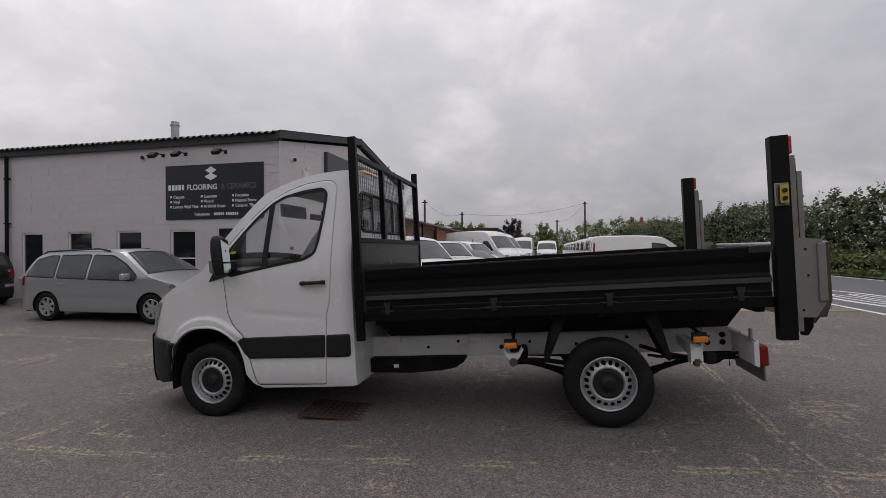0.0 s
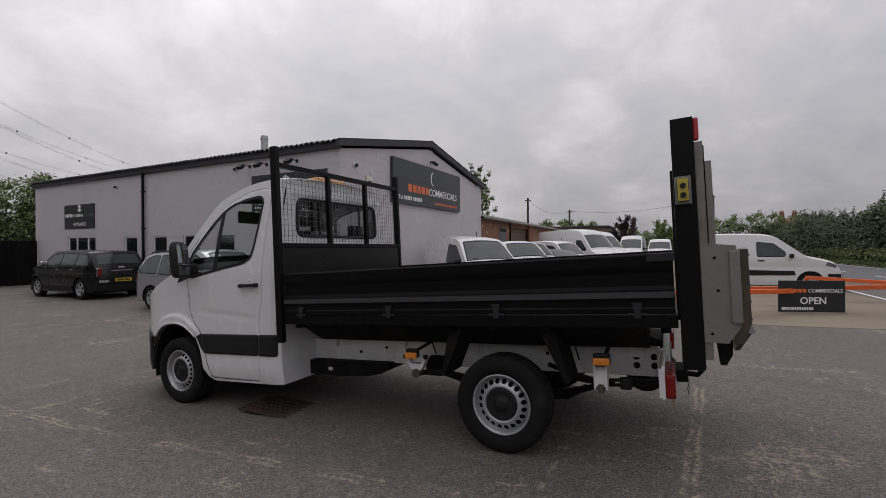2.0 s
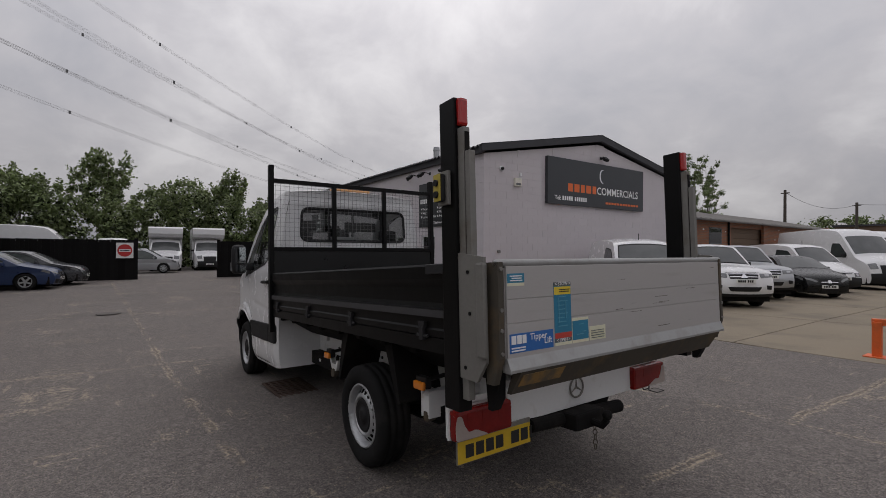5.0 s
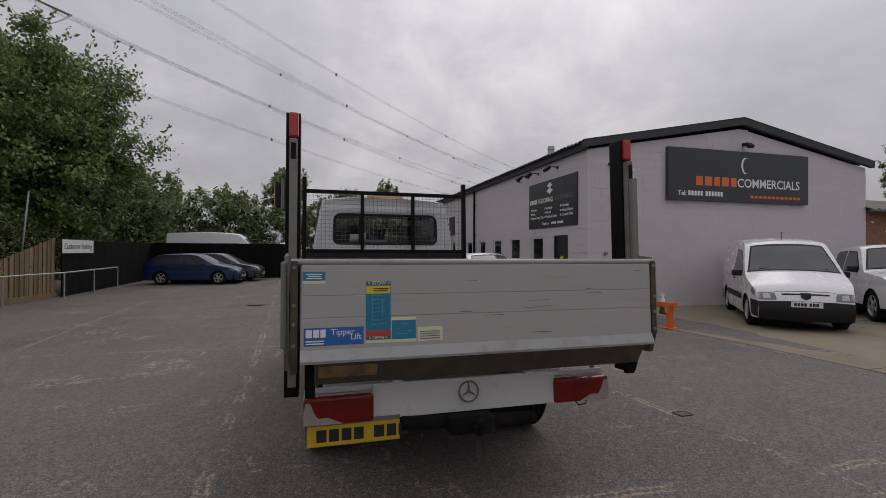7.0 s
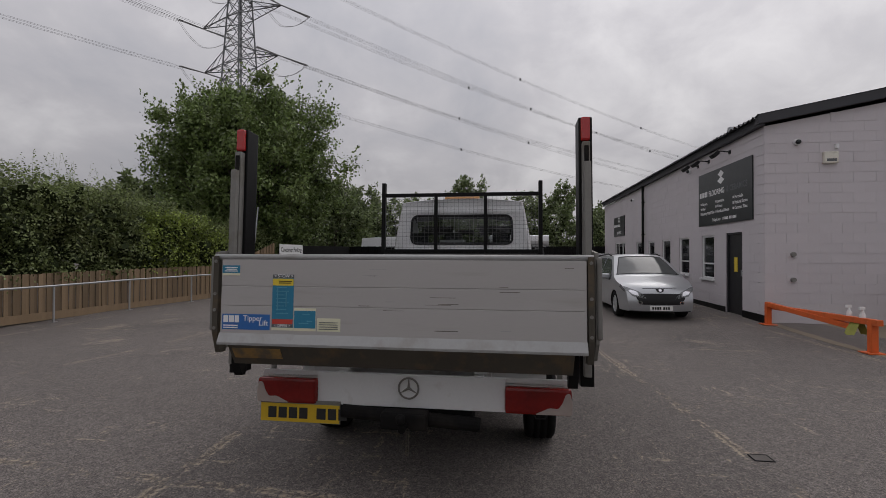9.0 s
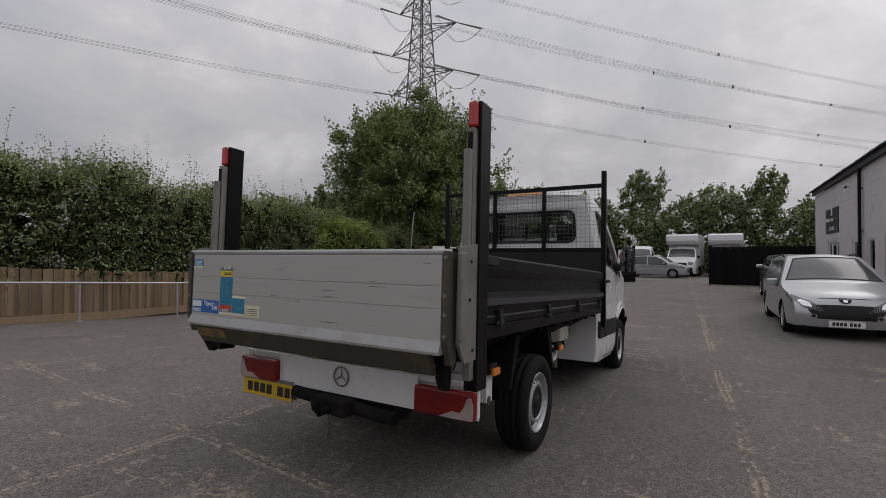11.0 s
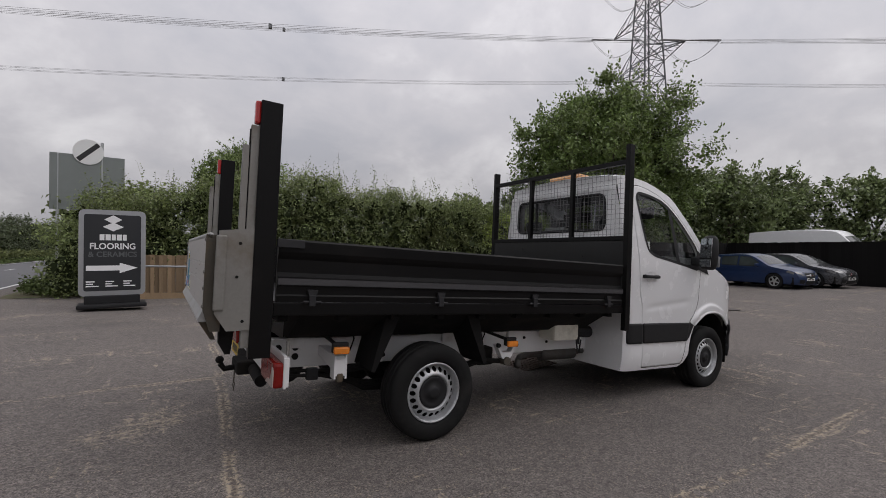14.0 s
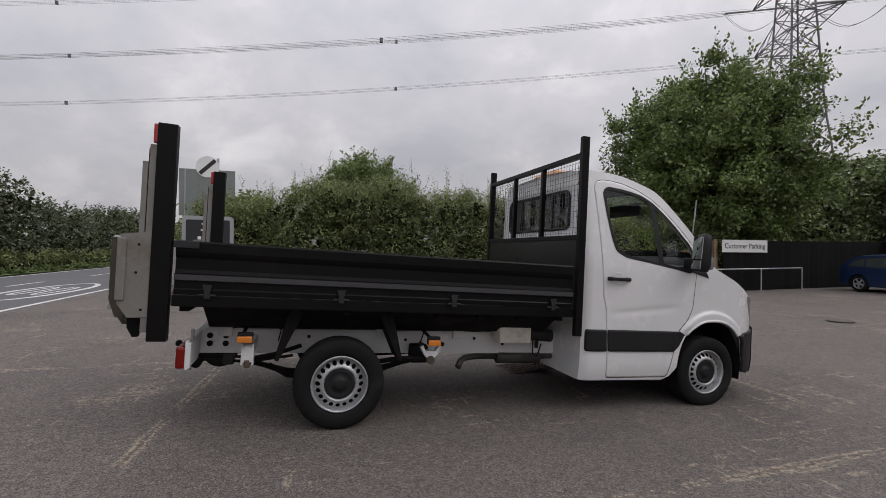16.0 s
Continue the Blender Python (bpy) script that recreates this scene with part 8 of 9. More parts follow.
PICKUP = dict(
    sil=[(-2.5, 0.45), (-2.53, 0.7), (-2.5, 1.08), (-2.42, 1.15), (-1.25, 1.16), (-1.15, 1.3), (-1.02, 1.66), (-0.7, 1.75), (0.1, 1.77), (0.45, 1.7), (0.98, 1.22), (1.15, 1.14), (1.95, 1.06), (2.2, 0.92), (2.3, 0.6), (2.22, 0.36)],
    hw=0.90, belt=1.12, top=1.77, tumble=0.17, taper_r=0.03, taper_f=0.1, bulge=((0, 4, 7, 9, 11, 13, 15), (0.02, 0.02, 0.05, 0.07, 0.07, 0.10, 0.08)),
    wheels=(1.45, -1.5, 0.37), rim="five", mirror=(0.65, 1.16), mirror_mat=M["plastic_black"], sill=0.36,
    windows=[[(-1.0, 1.17), (-0.92, 1.6), (-0.32, 1.66), (-0.3, 1.16)], [(-0.22, 1.16), (-0.22, 1.66), (0.3, 1.62), (0.72, 1.24), (0.74, 1.15)]],
    shapes=[("screen_edge", B_, [(-0.95, 10.12), (-0.86, 9.0), (0.86, 9.0), (0.95, 10.12)], 0.003), ("windscreen", S_, [(-0.91, 10.03), (-0.82, 9.1), (0.82, 9.1), (0.91, 10.03)], 0.006),
            ("headlamp", M["head_lens"], [(0.96, 12.7), (0.98, 13.15), (0.55, 13.32), (0.52, 12.92)], 0.006), ("lamp_bowl", M["rim_steel"], [(0.86, 12.85), (0.86, 13.1), (0.7, 13.15), (0.7, 12.92)], 0.009),
            ("grille", B_, [(-0.5, 12.92), (0.5, 12.92), (0.46, 13.38), (-0.46, 13.38)], 0.006), ("badge", M["chrome"], [(-0.12, 13.32), (0.0, 12.98), (0.12, 13.32)], 0.018), ("air_intake", B_, [(-0.56, 13.95), (0.56, 13.95), (0.46, 14.3), (-0.46, 14.3)], 0.008),
            ("fog_lamp", B_, [(0.72, 13.78), (0.92, 13.82), (0.9, 14.18), (0.74, 14.14)], 0.008)],
    patches=[("chrome_bar", M["chrome"], 12.98, 13.04, -0.48, 0.48, 0.012), ("chrome_bar", M["chrome"], 13.2, 13.26, -0.46, 0.46, 0.012), ("valance", B_, 14.55, 15, -0.98, 0.98, 0.008), ("bonnet_gap", M["under_black"], 12.78, 12.81, -0.55, 0.55, 0.003), ("wiper", B_, 10.0, 10.05, -0.8, 0.75, 0.014)],
    handles=[(-0.75, 1.02), (0.05, 1.02)], gaps=[(-0.26, 0.45, 1.12), (0.8, 0.45, 1.1), (-1.05, 0.6, 1.14)],
    plates=[(M["plate_white"], 2.42, 0.78, 90)])
BIG_VAN = dict(
    sil=[(-2.85, 0.4), (-2.88, 0.7), (-2.87, 1.6), (-2.82, 2.45), (-2.65, 2.62), (-0.5, 2.68), (0.9, 2.6), (1.35, 2.38), (2.1, 1.55), (2.25, 1.38), (2.62, 1.16), (2.76, 0.95), (2.85, 0.55), (2.8, 0.3)],
    hw=0.99, belt=1.4, top=2.68, tumble=0.15, taper_r=0.02, taper_f=0.2, bulge=((0, 3, 5, 7, 9, 11, 13), (0.02, 0.02, 0.06, 0.10, 0.10, 0.10, 0.08)), cell=0.08,
    wheels=(1.9, -1.55, 0.35), rim="steel", mirror=(1.75, 1.45), mirror_mat=M["plastic_black"],
    windows=[[(0.9, 1.4), (0.95, 2.0), (1.35, 1.98), (1.8, 1.5), (1.8, 1.4)]],
    patches=[("windscreen", S_, 7.15, 8.1, -0.9, 0.9, 0.004), ("bumper", B_, 11.6, 13, -1, 1, 0.012), ("grille", B_, 10.7, 11.8, -0.5, 0.5, 0.006), ("headlamp", M["head_lens"], 10.3, 11.2, 0.6, 0.96, 0.006)],
    side_bits=[("side_moulding", B_, [(-0.9, 0.6), (1.4, 0.6), (1.4, 0.78), (-0.9, 0.78)], 0.012)],
    plates=[(M["plate_white"], 2.95, 0.5, 90)])
CHASSIS_CAB = dict(BIG_VAN, sil=[(0.55, 0.5), (0.52, 0.9), (0.52, 1.6), (0.55, 2.15), (0.68, 2.27), (0.95, 2.3), (1.15, 2.27), (1.45, 2.1), (2.1, 1.45), (2.25, 1.34), (2.62, 1.14), (2.76, 0.95), (2.85, 0.55), (2.8, 0.3)], top=2.3,
                   windows=[[(0.95, 1.4), (1.0, 1.95), (1.42, 1.9), (1.8, 1.48), (1.8, 1.4)]], side_bits=[])


def park(x, y, yaw):
    return pose(x, y, float(ground_z(x, y)), 0, 0, yaw)


vehicle("estate_car", "silver estate car with black roof rails parked by the showroom", "car", park(-9.93, 4.25, 0.8), ESTATE, M["paint_silver"])
vehicle("compact_car", "black compact hatchback with chrome trim parked by the showroom", "car", park(-17.2, 4.72, 181), MINI, M["paint_black"])
vehicle("panel_van", "small white panel van with a black bumper on the apron", "van", park(-4.82, 10.05, -40), SMALL_VAN, M["paint_white"])
vehicle("pickup_truck", "white double cab pickup truck parked on the apron", "pickup", park(-4.41, 13.33, -40), PICKUP, M["paint_white"])
vehicle("pickup_truck", "silver double cab pickup parked behind a white one", "pickup", park(-4.9, 16.6, -42), PICKUP, M["paint_silver"])
vehicle("hatchback", "black hatchback with a chrome badge on the apron", "car", park(-3.9, 18.9, -40), HATCH, M["paint_black"])
vehicle("panel_van", "white panel van standing by the brick workshop", "van", park(-4.6, 22.0, -30), SMALL_VAN, M["paint_white"])
for k, (x, y) in enumerate(((-4.2, 26), (-4.0, 30))):
    vehicle("large_van", "large white van parked by the brick workshop", "van", park(x, y, -38), BIG_VAN, M["paint_white"], "vans by the workshop")
van = vehicle("delivery_van", "white delivery van with black lower trim in a parked row", "van", park(3.58, 14.35, 3), CONNECT, M["paint_white"], "row of delivery vans")
for k in range(1, 9):
    copy_thing(van, park(3.58 + 0.03 * k, 14.35 + 2.75 * k, 3))
for x, y in ((-2.0, 40.2), (0.35, 41.4)):
    vehicle("chassis_van", "white large van facing the apron beside another", "van", park(x, y + 2.6, -92) , BIG_VAN if x < -1 else CHASSIS_CAB, M["paint_white"])
vehicle("blue_hatchback", "dark blue hatchback parked along the black fence", "car", park(-21.4, -6.45, 82), HATCH, M["paint_blue"])
vehicle("saloon_car", "dark grey car parked behind the blue hatchback", "car", park(-23.3, -5.7, 82), HATCH, M["paint_grey"])
vehicle("estate_car", "silver estate car standing inside the rear compound", "car", park(-32.6, -1.3, 84), ESTATE, M["paint_silver"])
vehicle("large_van", "large white high-roof van behind the black fence", "van", park(-27.9, -6.5, 90), BIG_VAN, M["paint_white"])
for x, y, yaw in ((-34.7, 0.45, -4), (-34.7, 3.24, -4)):
    lut = vehicle("luton_van", "white luton box van standing in the rear compound", "van", pose(x - 2.6, y, -0.11, 0, 0, yaw), CHASSIS_CAB, M["paint_white"], "luton vans")
    bm = bmesh.new()
    prism(bm, [(-3.4, 0.75), (0.48, 0.75), (0.48, 2.32), (1.0, 2.34), (1.75, 2.48), (1.95, 2.7), (1.95, 3.08), (1.8, 3.18), (-3.4, 3.18)], 1, -1.06, 1.06)
    part("box_body", bm, M["paint_white"], lut, "white box body over the cab")
vehicle("small_van", "white van standing deep in the rear compound", "van", pose(-38.5, -2.7, -0.11, 0, 0, -4), CHASSIS_CAB, M["paint_white"])

# ---- planting ----
def fast_mesh(name, verts, quads, mat, parent=None, label=""):
    me = bpy.data.meshes.new(name)
    n, f = len(verts), len(quads)
    me.vertices.add(n)
    me.vertices.foreach_set("co", np.asarray(verts, np.float32).ravel())
    me.loops.add(4 * f)
    me.loops.foreach_set("vertex_index", np.asarray(quads, np.int32).ravel())
    me.polygons.add(f)
    me.polygons.foreach_set("loop_start", np.arange(0, 4 * f, 4, dtype=np.int32))
    me.update(calc_edges=True)
    me.materials.append(mat)
    ob = new(name, me)
    ob.parent = parent
    return tagged(ob, label)


def leaf_cloud(centres, radii, per, size, seed, inner=0.55, up=0.35):
    """Small pointed leaves in clumps: each a folded diamond facing roughly outwards."""
    rng = np.random.default_rng(seed)
    c = np.repeat(np.asarray(centres, float), per, 0)
    r = np.repeat(np.asarray(radii, float), per, 0)
    n = len(c)
    d = rng.normal(size=(n, 3))
    d /= np.linalg.norm(d, axis=1, keepdims=True)
    p = c + d * r * rng.uniform(inner, 1.0, (n, 1)) * (1 + 0.25 * np.abs(rng.normal(size=(n, 1))))
    nrm = d + rng.normal(size=(n, 3)) * 0.55 + (0, 0, up)
    nrm /= np.linalg.norm(nrm, axis=1, keepdims=True)
    t = np.cross(nrm, rng.normal(size=(n, 3)))
    t /= np.maximum(np.linalg.norm(t, axis=1, keepdims=True), 1e-6)
    b = np.cross(nrm, t)
    s = size * rng.uniform(0.6, 1.35, (n, 1))
    droop = nrm * s * 0.12
    quad = np.stack([p - t * s * 0.5 - droop, p + b * s * 0.3, p + t * s * 0.5 - droop, p - b * s * 0.3], 1)
    return quad.reshape(-1, 3), np.arange(4 * n).reshape(-1, 4)


def shoots(bases, heights, size, seed, per=18):
    """Upright sprays that break the outline of a hedge top."""
    rng = np.random.default_rng(seed)
    vs, count = [], 0
    for (x, y, z), h in zip(bases, heights):
        k = np.linspace(0, 1, per)
        lean = rng.normal(size=2) * 0.18
        p = np.stack([x + lean[0] * k * h + rng.normal(size=per) * 0.035, y + lean[1] * k * h + rng.normal(size=per) * 0.035, z + k * h], 1)
        a = rng.uniform(0, 2 * math.pi, per)
        t = np.stack([np.cos(a), np.sin(a), rng.uniform(0.1, 0.7, per)], 1)
        t /= np.linalg.norm(t, axis=1, keepdims=True)
        b = np.cross(t, rng.normal(size=(per, 3)))
        b /= np.linalg.norm(b, axis=1, keepdims=True)
        s = size * (1.2 - 0.6 * k)[:, None]
        vs.append(np.stack([p, p + t * s * 0.5 + b * s * 0.28, p + t * s, p + t * s * 0.5 - b * s * 0.28], 1).reshape(-1, 3))
        # the stem
        foot, tip = np.array((x, y, z - 0.15)), p[-1]
        side = np.array((math.cos(a[0]), math.sin(a[0]), 0.0)) * 0.006
        vs.append(np.stack([foot - side, foot + side, tip + side * 0.4, tip - side * 0.4]))
        count += per + 1
    return np.concatenate(vs), np.arange(4 * count).reshape(-1, 4)


def join_clouds(*clouds):
    vs, qs, n = [], [], 0
    for v, q in clouds:
        vs.append(v)
        qs.append(q + n)
        n += len(v)
    return np.concatenate(vs), np.concatenate(qs)


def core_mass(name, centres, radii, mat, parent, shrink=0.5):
    """Inner mass, so that a crown isn't seen through everywhere: ragged flakes round each clump's heart, coloured dark
    as its inner shade.
    """
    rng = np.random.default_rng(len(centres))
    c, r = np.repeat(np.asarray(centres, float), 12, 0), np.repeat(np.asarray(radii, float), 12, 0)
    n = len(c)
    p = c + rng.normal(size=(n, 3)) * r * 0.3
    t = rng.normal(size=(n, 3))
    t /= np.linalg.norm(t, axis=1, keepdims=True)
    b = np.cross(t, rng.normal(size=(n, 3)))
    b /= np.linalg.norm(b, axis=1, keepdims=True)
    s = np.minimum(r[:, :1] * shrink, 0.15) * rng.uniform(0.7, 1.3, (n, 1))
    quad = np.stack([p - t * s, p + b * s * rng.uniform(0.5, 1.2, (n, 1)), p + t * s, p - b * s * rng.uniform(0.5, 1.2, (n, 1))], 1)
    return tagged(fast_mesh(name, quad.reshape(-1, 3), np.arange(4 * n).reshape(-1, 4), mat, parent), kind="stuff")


def hedge_row(name, label, pts, depth, height, step, leaf, per, mat, seed, low=lambda s: 0.0, shoot=0.5, sparse=1.0):
    """A hedge along a line of (x, y); height is a function of the run in metres."""
    rng = random.Random(seed)
    ob = thing(name, label, "hedge", kind="stuff")
    cs, rs, tops, heart = [], [], [], []
    run_ = 0.0
    for (xa, ya), (xb, yb) in zip(pts, pts[1:]):
        d = Vector((xb - xa, yb - ya))
        ln = d.length
        n = max(1, int(ln / step))
        nx, ny = -d.y / ln, d.x / ln
        for k in range(n):
            t = (k + rng.random()) / n
            x, y = xa + d.x * t, ya + d.y * t
            h = height(run_ + ln * t) * rng.uniform(0.93, 1.05)
            base = float(ground_z(x, y))
            z = low(run_ + ln * t)
            while z < h:
                for w in np.arange(-depth / 2, depth / 2 + 0.01, max(step * 1.2, 0.5)):
                    if rng.random() > sparse:
                        continue
                    rr = step * rng.uniform(0.45, 1.0)
                    taper = 1 - 0.25 * (z / h) ** 2
                    slide = rng.uniform(-0.75, 0.75) * step / ln
                    cs.append((x + nx * w * taper + d.x * slide + rng.uniform(-0.15, 0.15), y + ny * w * taper + d.y * slide + rng.uniform(-0.15, 0.15), base + min(z + rr * rng.uniform(0.35, 0.85), h - rr * 0.6)))
                    rs.append((rr, rr, rr * 0.85))
                    heart.append(z + rr < h - 0.35)
                z += step * 0.85
            for _ in range(5):
                w = rng.uniform(-depth / 2, depth / 2)
                tops.append(((x + nx * w, y + ny * w, base + h - 0.2), shoot * rng.uniform(0.4, 1.5)))
        run_ += ln
    clouds = [leaf_cloud(cs, rs, per, leaf, seed)]
    if shoot:
        clouds.append(shoots([t[0] for t in tops], [t[1] for t in tops], leaf * 1.3, seed + 1))
    fast_mesh("foliage", *join_clouds(*clouds), mat, ob)
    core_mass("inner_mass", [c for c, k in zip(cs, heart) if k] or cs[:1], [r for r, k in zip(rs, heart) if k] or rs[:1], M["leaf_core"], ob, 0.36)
    return ob


def hedge_height(s):
    # along the fence, from the road corner inwards
    return float(np.interp(s, (0, 0.5, 1.0, 2.9, 4.9, 6.3, 8.0, 9.5, 11, 13.4, 14.5, 17, 24), (1.7, 2.3, 2.9, 3.45, 3.75, 4.1, 3.8, 3.7, 3.75, 3.8, 3.4, 2.9, 2.7)))


hedge_row("garden_hedge", "tall mixed green hedge growing over the timber fence", [(4.05, -12.8), (-2, -12.5), (-9, -12.4), (-16.8, -11.6)], 2.5, hedge_height, 0.56, 0.075, 250, M["leaf_hedge"], 11, low=lambda s: 0.1 if s < 1.9 else 0.95, shoot=0.75)
hedge_row("roadside_hedge", "tall green hedge along the near side of the road", [(3.2, -14.5), (2.4, -40), (2.0, -80)], 2.2, lambda s: 3.2 + 0.4 * math.sin(s * 0.4), 0.9, 0.18, 44, M["leaf_hedge"], 12, shoot=0.5)
hedge_row("far_hedge", "long overgrown hedge across the road", [(15.8, -90), (15.8, -20), (15.8, 20), (14.5, 80)], 2.4, lambda s: 3.8 + 0.6 * math.sin(s * 0.31) + 0.35 * math.sin(s * 0.9), 1.0, 0.2, 50, M["leaf_far_shaded"], 13, shoot=0.7)
hedge_row("end_hedge", "dense green hedge closing the far end of the yard", [(-22, 74), (-4, 73), (15, 74), (30, 78)], 4, lambda s: 4.6 + 0.9 * math.sin(s * 0.22), 1.4, 0.3, 50, M["leaf_wood"], 14, shoot=0.7)
hedge_row("grass_edge", "short uneven grass along the far edge of the road", [(12.9, -70), (12.9, 60)], 1.0, lambda s: 0.22, 0.5, 0.13, 14, M["grass"], 19, shoot=0.2)
hedge_row("grass_fringe", "tall rough grass at the foot of the far hedge", [(14.1, -80), (14.1, 70)], 1.1, lambda s: 0.75, 0.5, 0.16, 14, M["grass_tall"], 15, shoot=0.45)
hedge_row("verge_tufts", "rough grass tufts at the hedge foot beside the road", [(4.0, -11.9), (4.7, -13.5), (4.6, -30)], 0.9, lambda s: 0.32, 0.3, 0.09, 40, M["grass"], 18, shoot=0.28)
hedge_row("bright_shrub", "yellow-green shrub growing among the hedge", [(-9.6, -11.5), (-13.0, -10.9)], 1.3, lambda s: 2.5 + 0.6 * math.sin(s * 0.9), 0.5, 0.08, 170, M["leaf_bright"], 16, low=lambda s: 0.9, shoot=0.4)


def tree(name, label, x, y, height, spread, crown_low, n, per, leaf, mat, seed, trunk_r=0.16, squash=1.0, core=True, mid=0.44, shoulder=1.0):
    """Tapered trunk, limbs that reach out and up, and leafy sprays along them and at their ends."""
    rng = random.Random(seed)
    ob = thing(name, label, "tree", pose(x, y, float(ground_z(x, y)) - 0.05))
    bm = bmesh.new()
    top = height * 0.82
    lean = (rng.uniform(-0.3, 0.3), rng.uniform(-0.3, 0.3))
    segs = 6
    for k in range(segs):
        a, b = k / segs, (k + 1) / segs
        rod(bm, (lean[0] * a * a, lean[1] * a * a, top * a), (lean[0] * b * b, lean[1] * b * b, top * b), trunk_r * (1 - 0.85 * a), 9, trunk_r * (1 - 0.85 * b))
    trunk = part("trunk", bm, M["bark"], ob)
    cs, rs, ends, dirs = [], [], [], []
    limbs = max(10, n // 6)
    mid_z, half = crown_low + (height - crown_low) * mid, (height - crown_low) * 0.5
    for k in range(limbs):
        f = (k + 0.5) / limbs
        az = k * 2.39996 + rng.uniform(-0.4, 0.4)
        el = radians(-24 + 106 * f ** 1.1 + rng.uniform(-9, 9))
        reach = 0.86 + 0.22 * noise.noise(Vector((math.cos(az) * 1.7 + seed, math.sin(az) * 1.7, f * 3.1))) + rng.uniform(-0.08, 0.12)
        reach = min(reach, 1.02)
        wide = math.cos(el) ** shoulder * spread * reach
        tip = Vector((math.cos(az) * wide, math.sin(az) * wide * squash,
                      mid_z + math.sin(el) * half * (reach if el < 0.6 else 0.35 + 0.75 * reach)))
        start = Vector((lean[0] * 0.2, lean[1] * 0.2, crown_low * 0.6 + (top - crown_low * 0.6) * 0.75 * f))
        bend = Vector((tip.x * 0.55, tip.y * 0.55, start.z + (tip.z - start.z) * 0.3))
        bm = bmesh.new()
        pts = [start * (1 - t) ** 2 + bend * 2 * t * (1 - t) + tip * t * t for t in np.linspace(0, 1, 6)]
        for i in range(5):
            rod(bm, pts[i], pts[i + 1], trunk_r * 0.36 * (1 - i / 5.5), 5, trunk_r * 0.36 * (1 - (i + 1) / 5.5))
        part("branch", bm, M["bark"], ob)
        nodes = max(3, round(n / limbs))
        for i in range(nodes):
            t = 0.38 + 0.62 * (i + 0.5) / nodes
            p = start * (1 - t) ** 2 + bend * 2 * t * (1 - t) + tip * t * t
            side = Vector((rng.gauss(0, 1), rng.gauss(0, 1), rng.gauss(0, 0.7)))
            p = p + side * spread * 0.10
            rr = spread * rng.uniform(0.09, 0.19)
            cs.append(tuple(p))
            rs.append((rr, rr, rr * 0.72))
            for _ in range(2):
                out = (p - Vector((0, 0, mid_z - half * 0.5))).normalized() + Vector((rng.gauss(0, 0.5), rng.gauss(0, 0.5), rng.gauss(0.25, 0.4)))
                ends.append(tuple(p + out.normalized() * rr * 0.6))
                dirs.append(out.normalized() * spread * rng.uniform(0.06, 0.24))
    rg = np.random.default_rng(seed + 5)
    sprays = []
    e, d = np.asarray(ends), np.asarray([tuple(v) for v in dirs])
    m_ = 16
    k = np.linspace(0, 1, m_)
    p = e[:, None, :] + d[:, None, :] * k[None, :, None] + rg.normal(size=(len(e), m_, 3)) * leaf * 0.35
    p = p.reshape(-1, 3)
    t = np.repeat(d / np.linalg.norm(d, axis=1, keepdims=True), m_, 0) + rg.normal(size=p.shape) * 0.75
    t /= np.linalg.norm(t, axis=1, keepdims=True)
    b = np.cross(t, rg.normal(size=p.shape))
    b /= np.linalg.norm(b, axis=1, keepdims=True)
    s = leaf * 1.1 * rg.uniform(0.6, 1.2, (len(p), 1))
    quad = np.stack([p, p + t * s * 0.5 + b * s * 0.3, p + t * s, p + t * s * 0.5 - b * s * 0.3], 1).reshape(-1, 3)
    sprays.append((quad, np.arange(len(quad)).reshape(-1, 4)))
    fast_mesh("crown", *join_clouds(leaf_cloud(cs, rs, per, leaf, seed, 0.3), *sprays), mat, ob)
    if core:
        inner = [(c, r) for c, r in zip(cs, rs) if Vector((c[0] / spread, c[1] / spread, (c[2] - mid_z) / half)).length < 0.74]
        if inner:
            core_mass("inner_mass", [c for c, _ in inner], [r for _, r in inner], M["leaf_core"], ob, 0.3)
    return ob


tree("cherry_tree", "broad leafy cherry tree behind the black fence", -18.5, -12.6, 10.4, 4.4, 1.6, 520, 250, 0.16, M["leaf_tree"], 21, 0.22, mid=0.47, shoulder=0.6)
tree("small_tree", "tall rounded green tree far behind the hedge", -11.0, -90.0, 20.5, 10.8, 3.0, 240, 180, 0.45, M["leaf_tree"], 22, 0.4)
tree("slim_tree", "slender open tree behind the brick workshop", -12.5, 28.5, 8.6, 1.25, 3.0, 44, 150, 0.10, M["leaf_wood"], 23, 0.09, core=False)
tree("slim_tree", "slender open tree with a pointed top behind the workshop", -13.5, 33.0, 8.9, 1.4, 3.0, 48, 150, 0.10, M["leaf_wood"], 24, 0.09, core=False)
tree("copper_tree", "dark copper-leaved tree beyond the parked vans", -4.2, 63, 5.9, 2.1, 0.8, 70, 120, 0.22, M["leaf_copper"], 25, 0.15)
tree("garden_tree", "rounded light green tree beyond the parked vans", 0.3, 59, 4.8, 2.3, 0.4, 70, 120, 0.22, M["leaf_tree"], 26, 0.15)
tree("far_tree", "distant tree behind the workshop roof", -14.5, 76, 6.0, 2.0, 1.0, 40, 80, 0.3, M["leaf_wood"], 27)
rng_ = random.Random(31)
wood_line = [(-27.5, -16.5), (-31, -19), (-34, -14), (-38, -20), (-43, -15), (-46, -9), (-47, -3.5), (-48, 1.5), (-47, 6.5), (-49, 11.5), (-48, 17), (-46, 23), (-44, 30), (-40, 38), (-52, -18), (-30, -24), (-25, -20), (-19, -20), (-14, -19)]
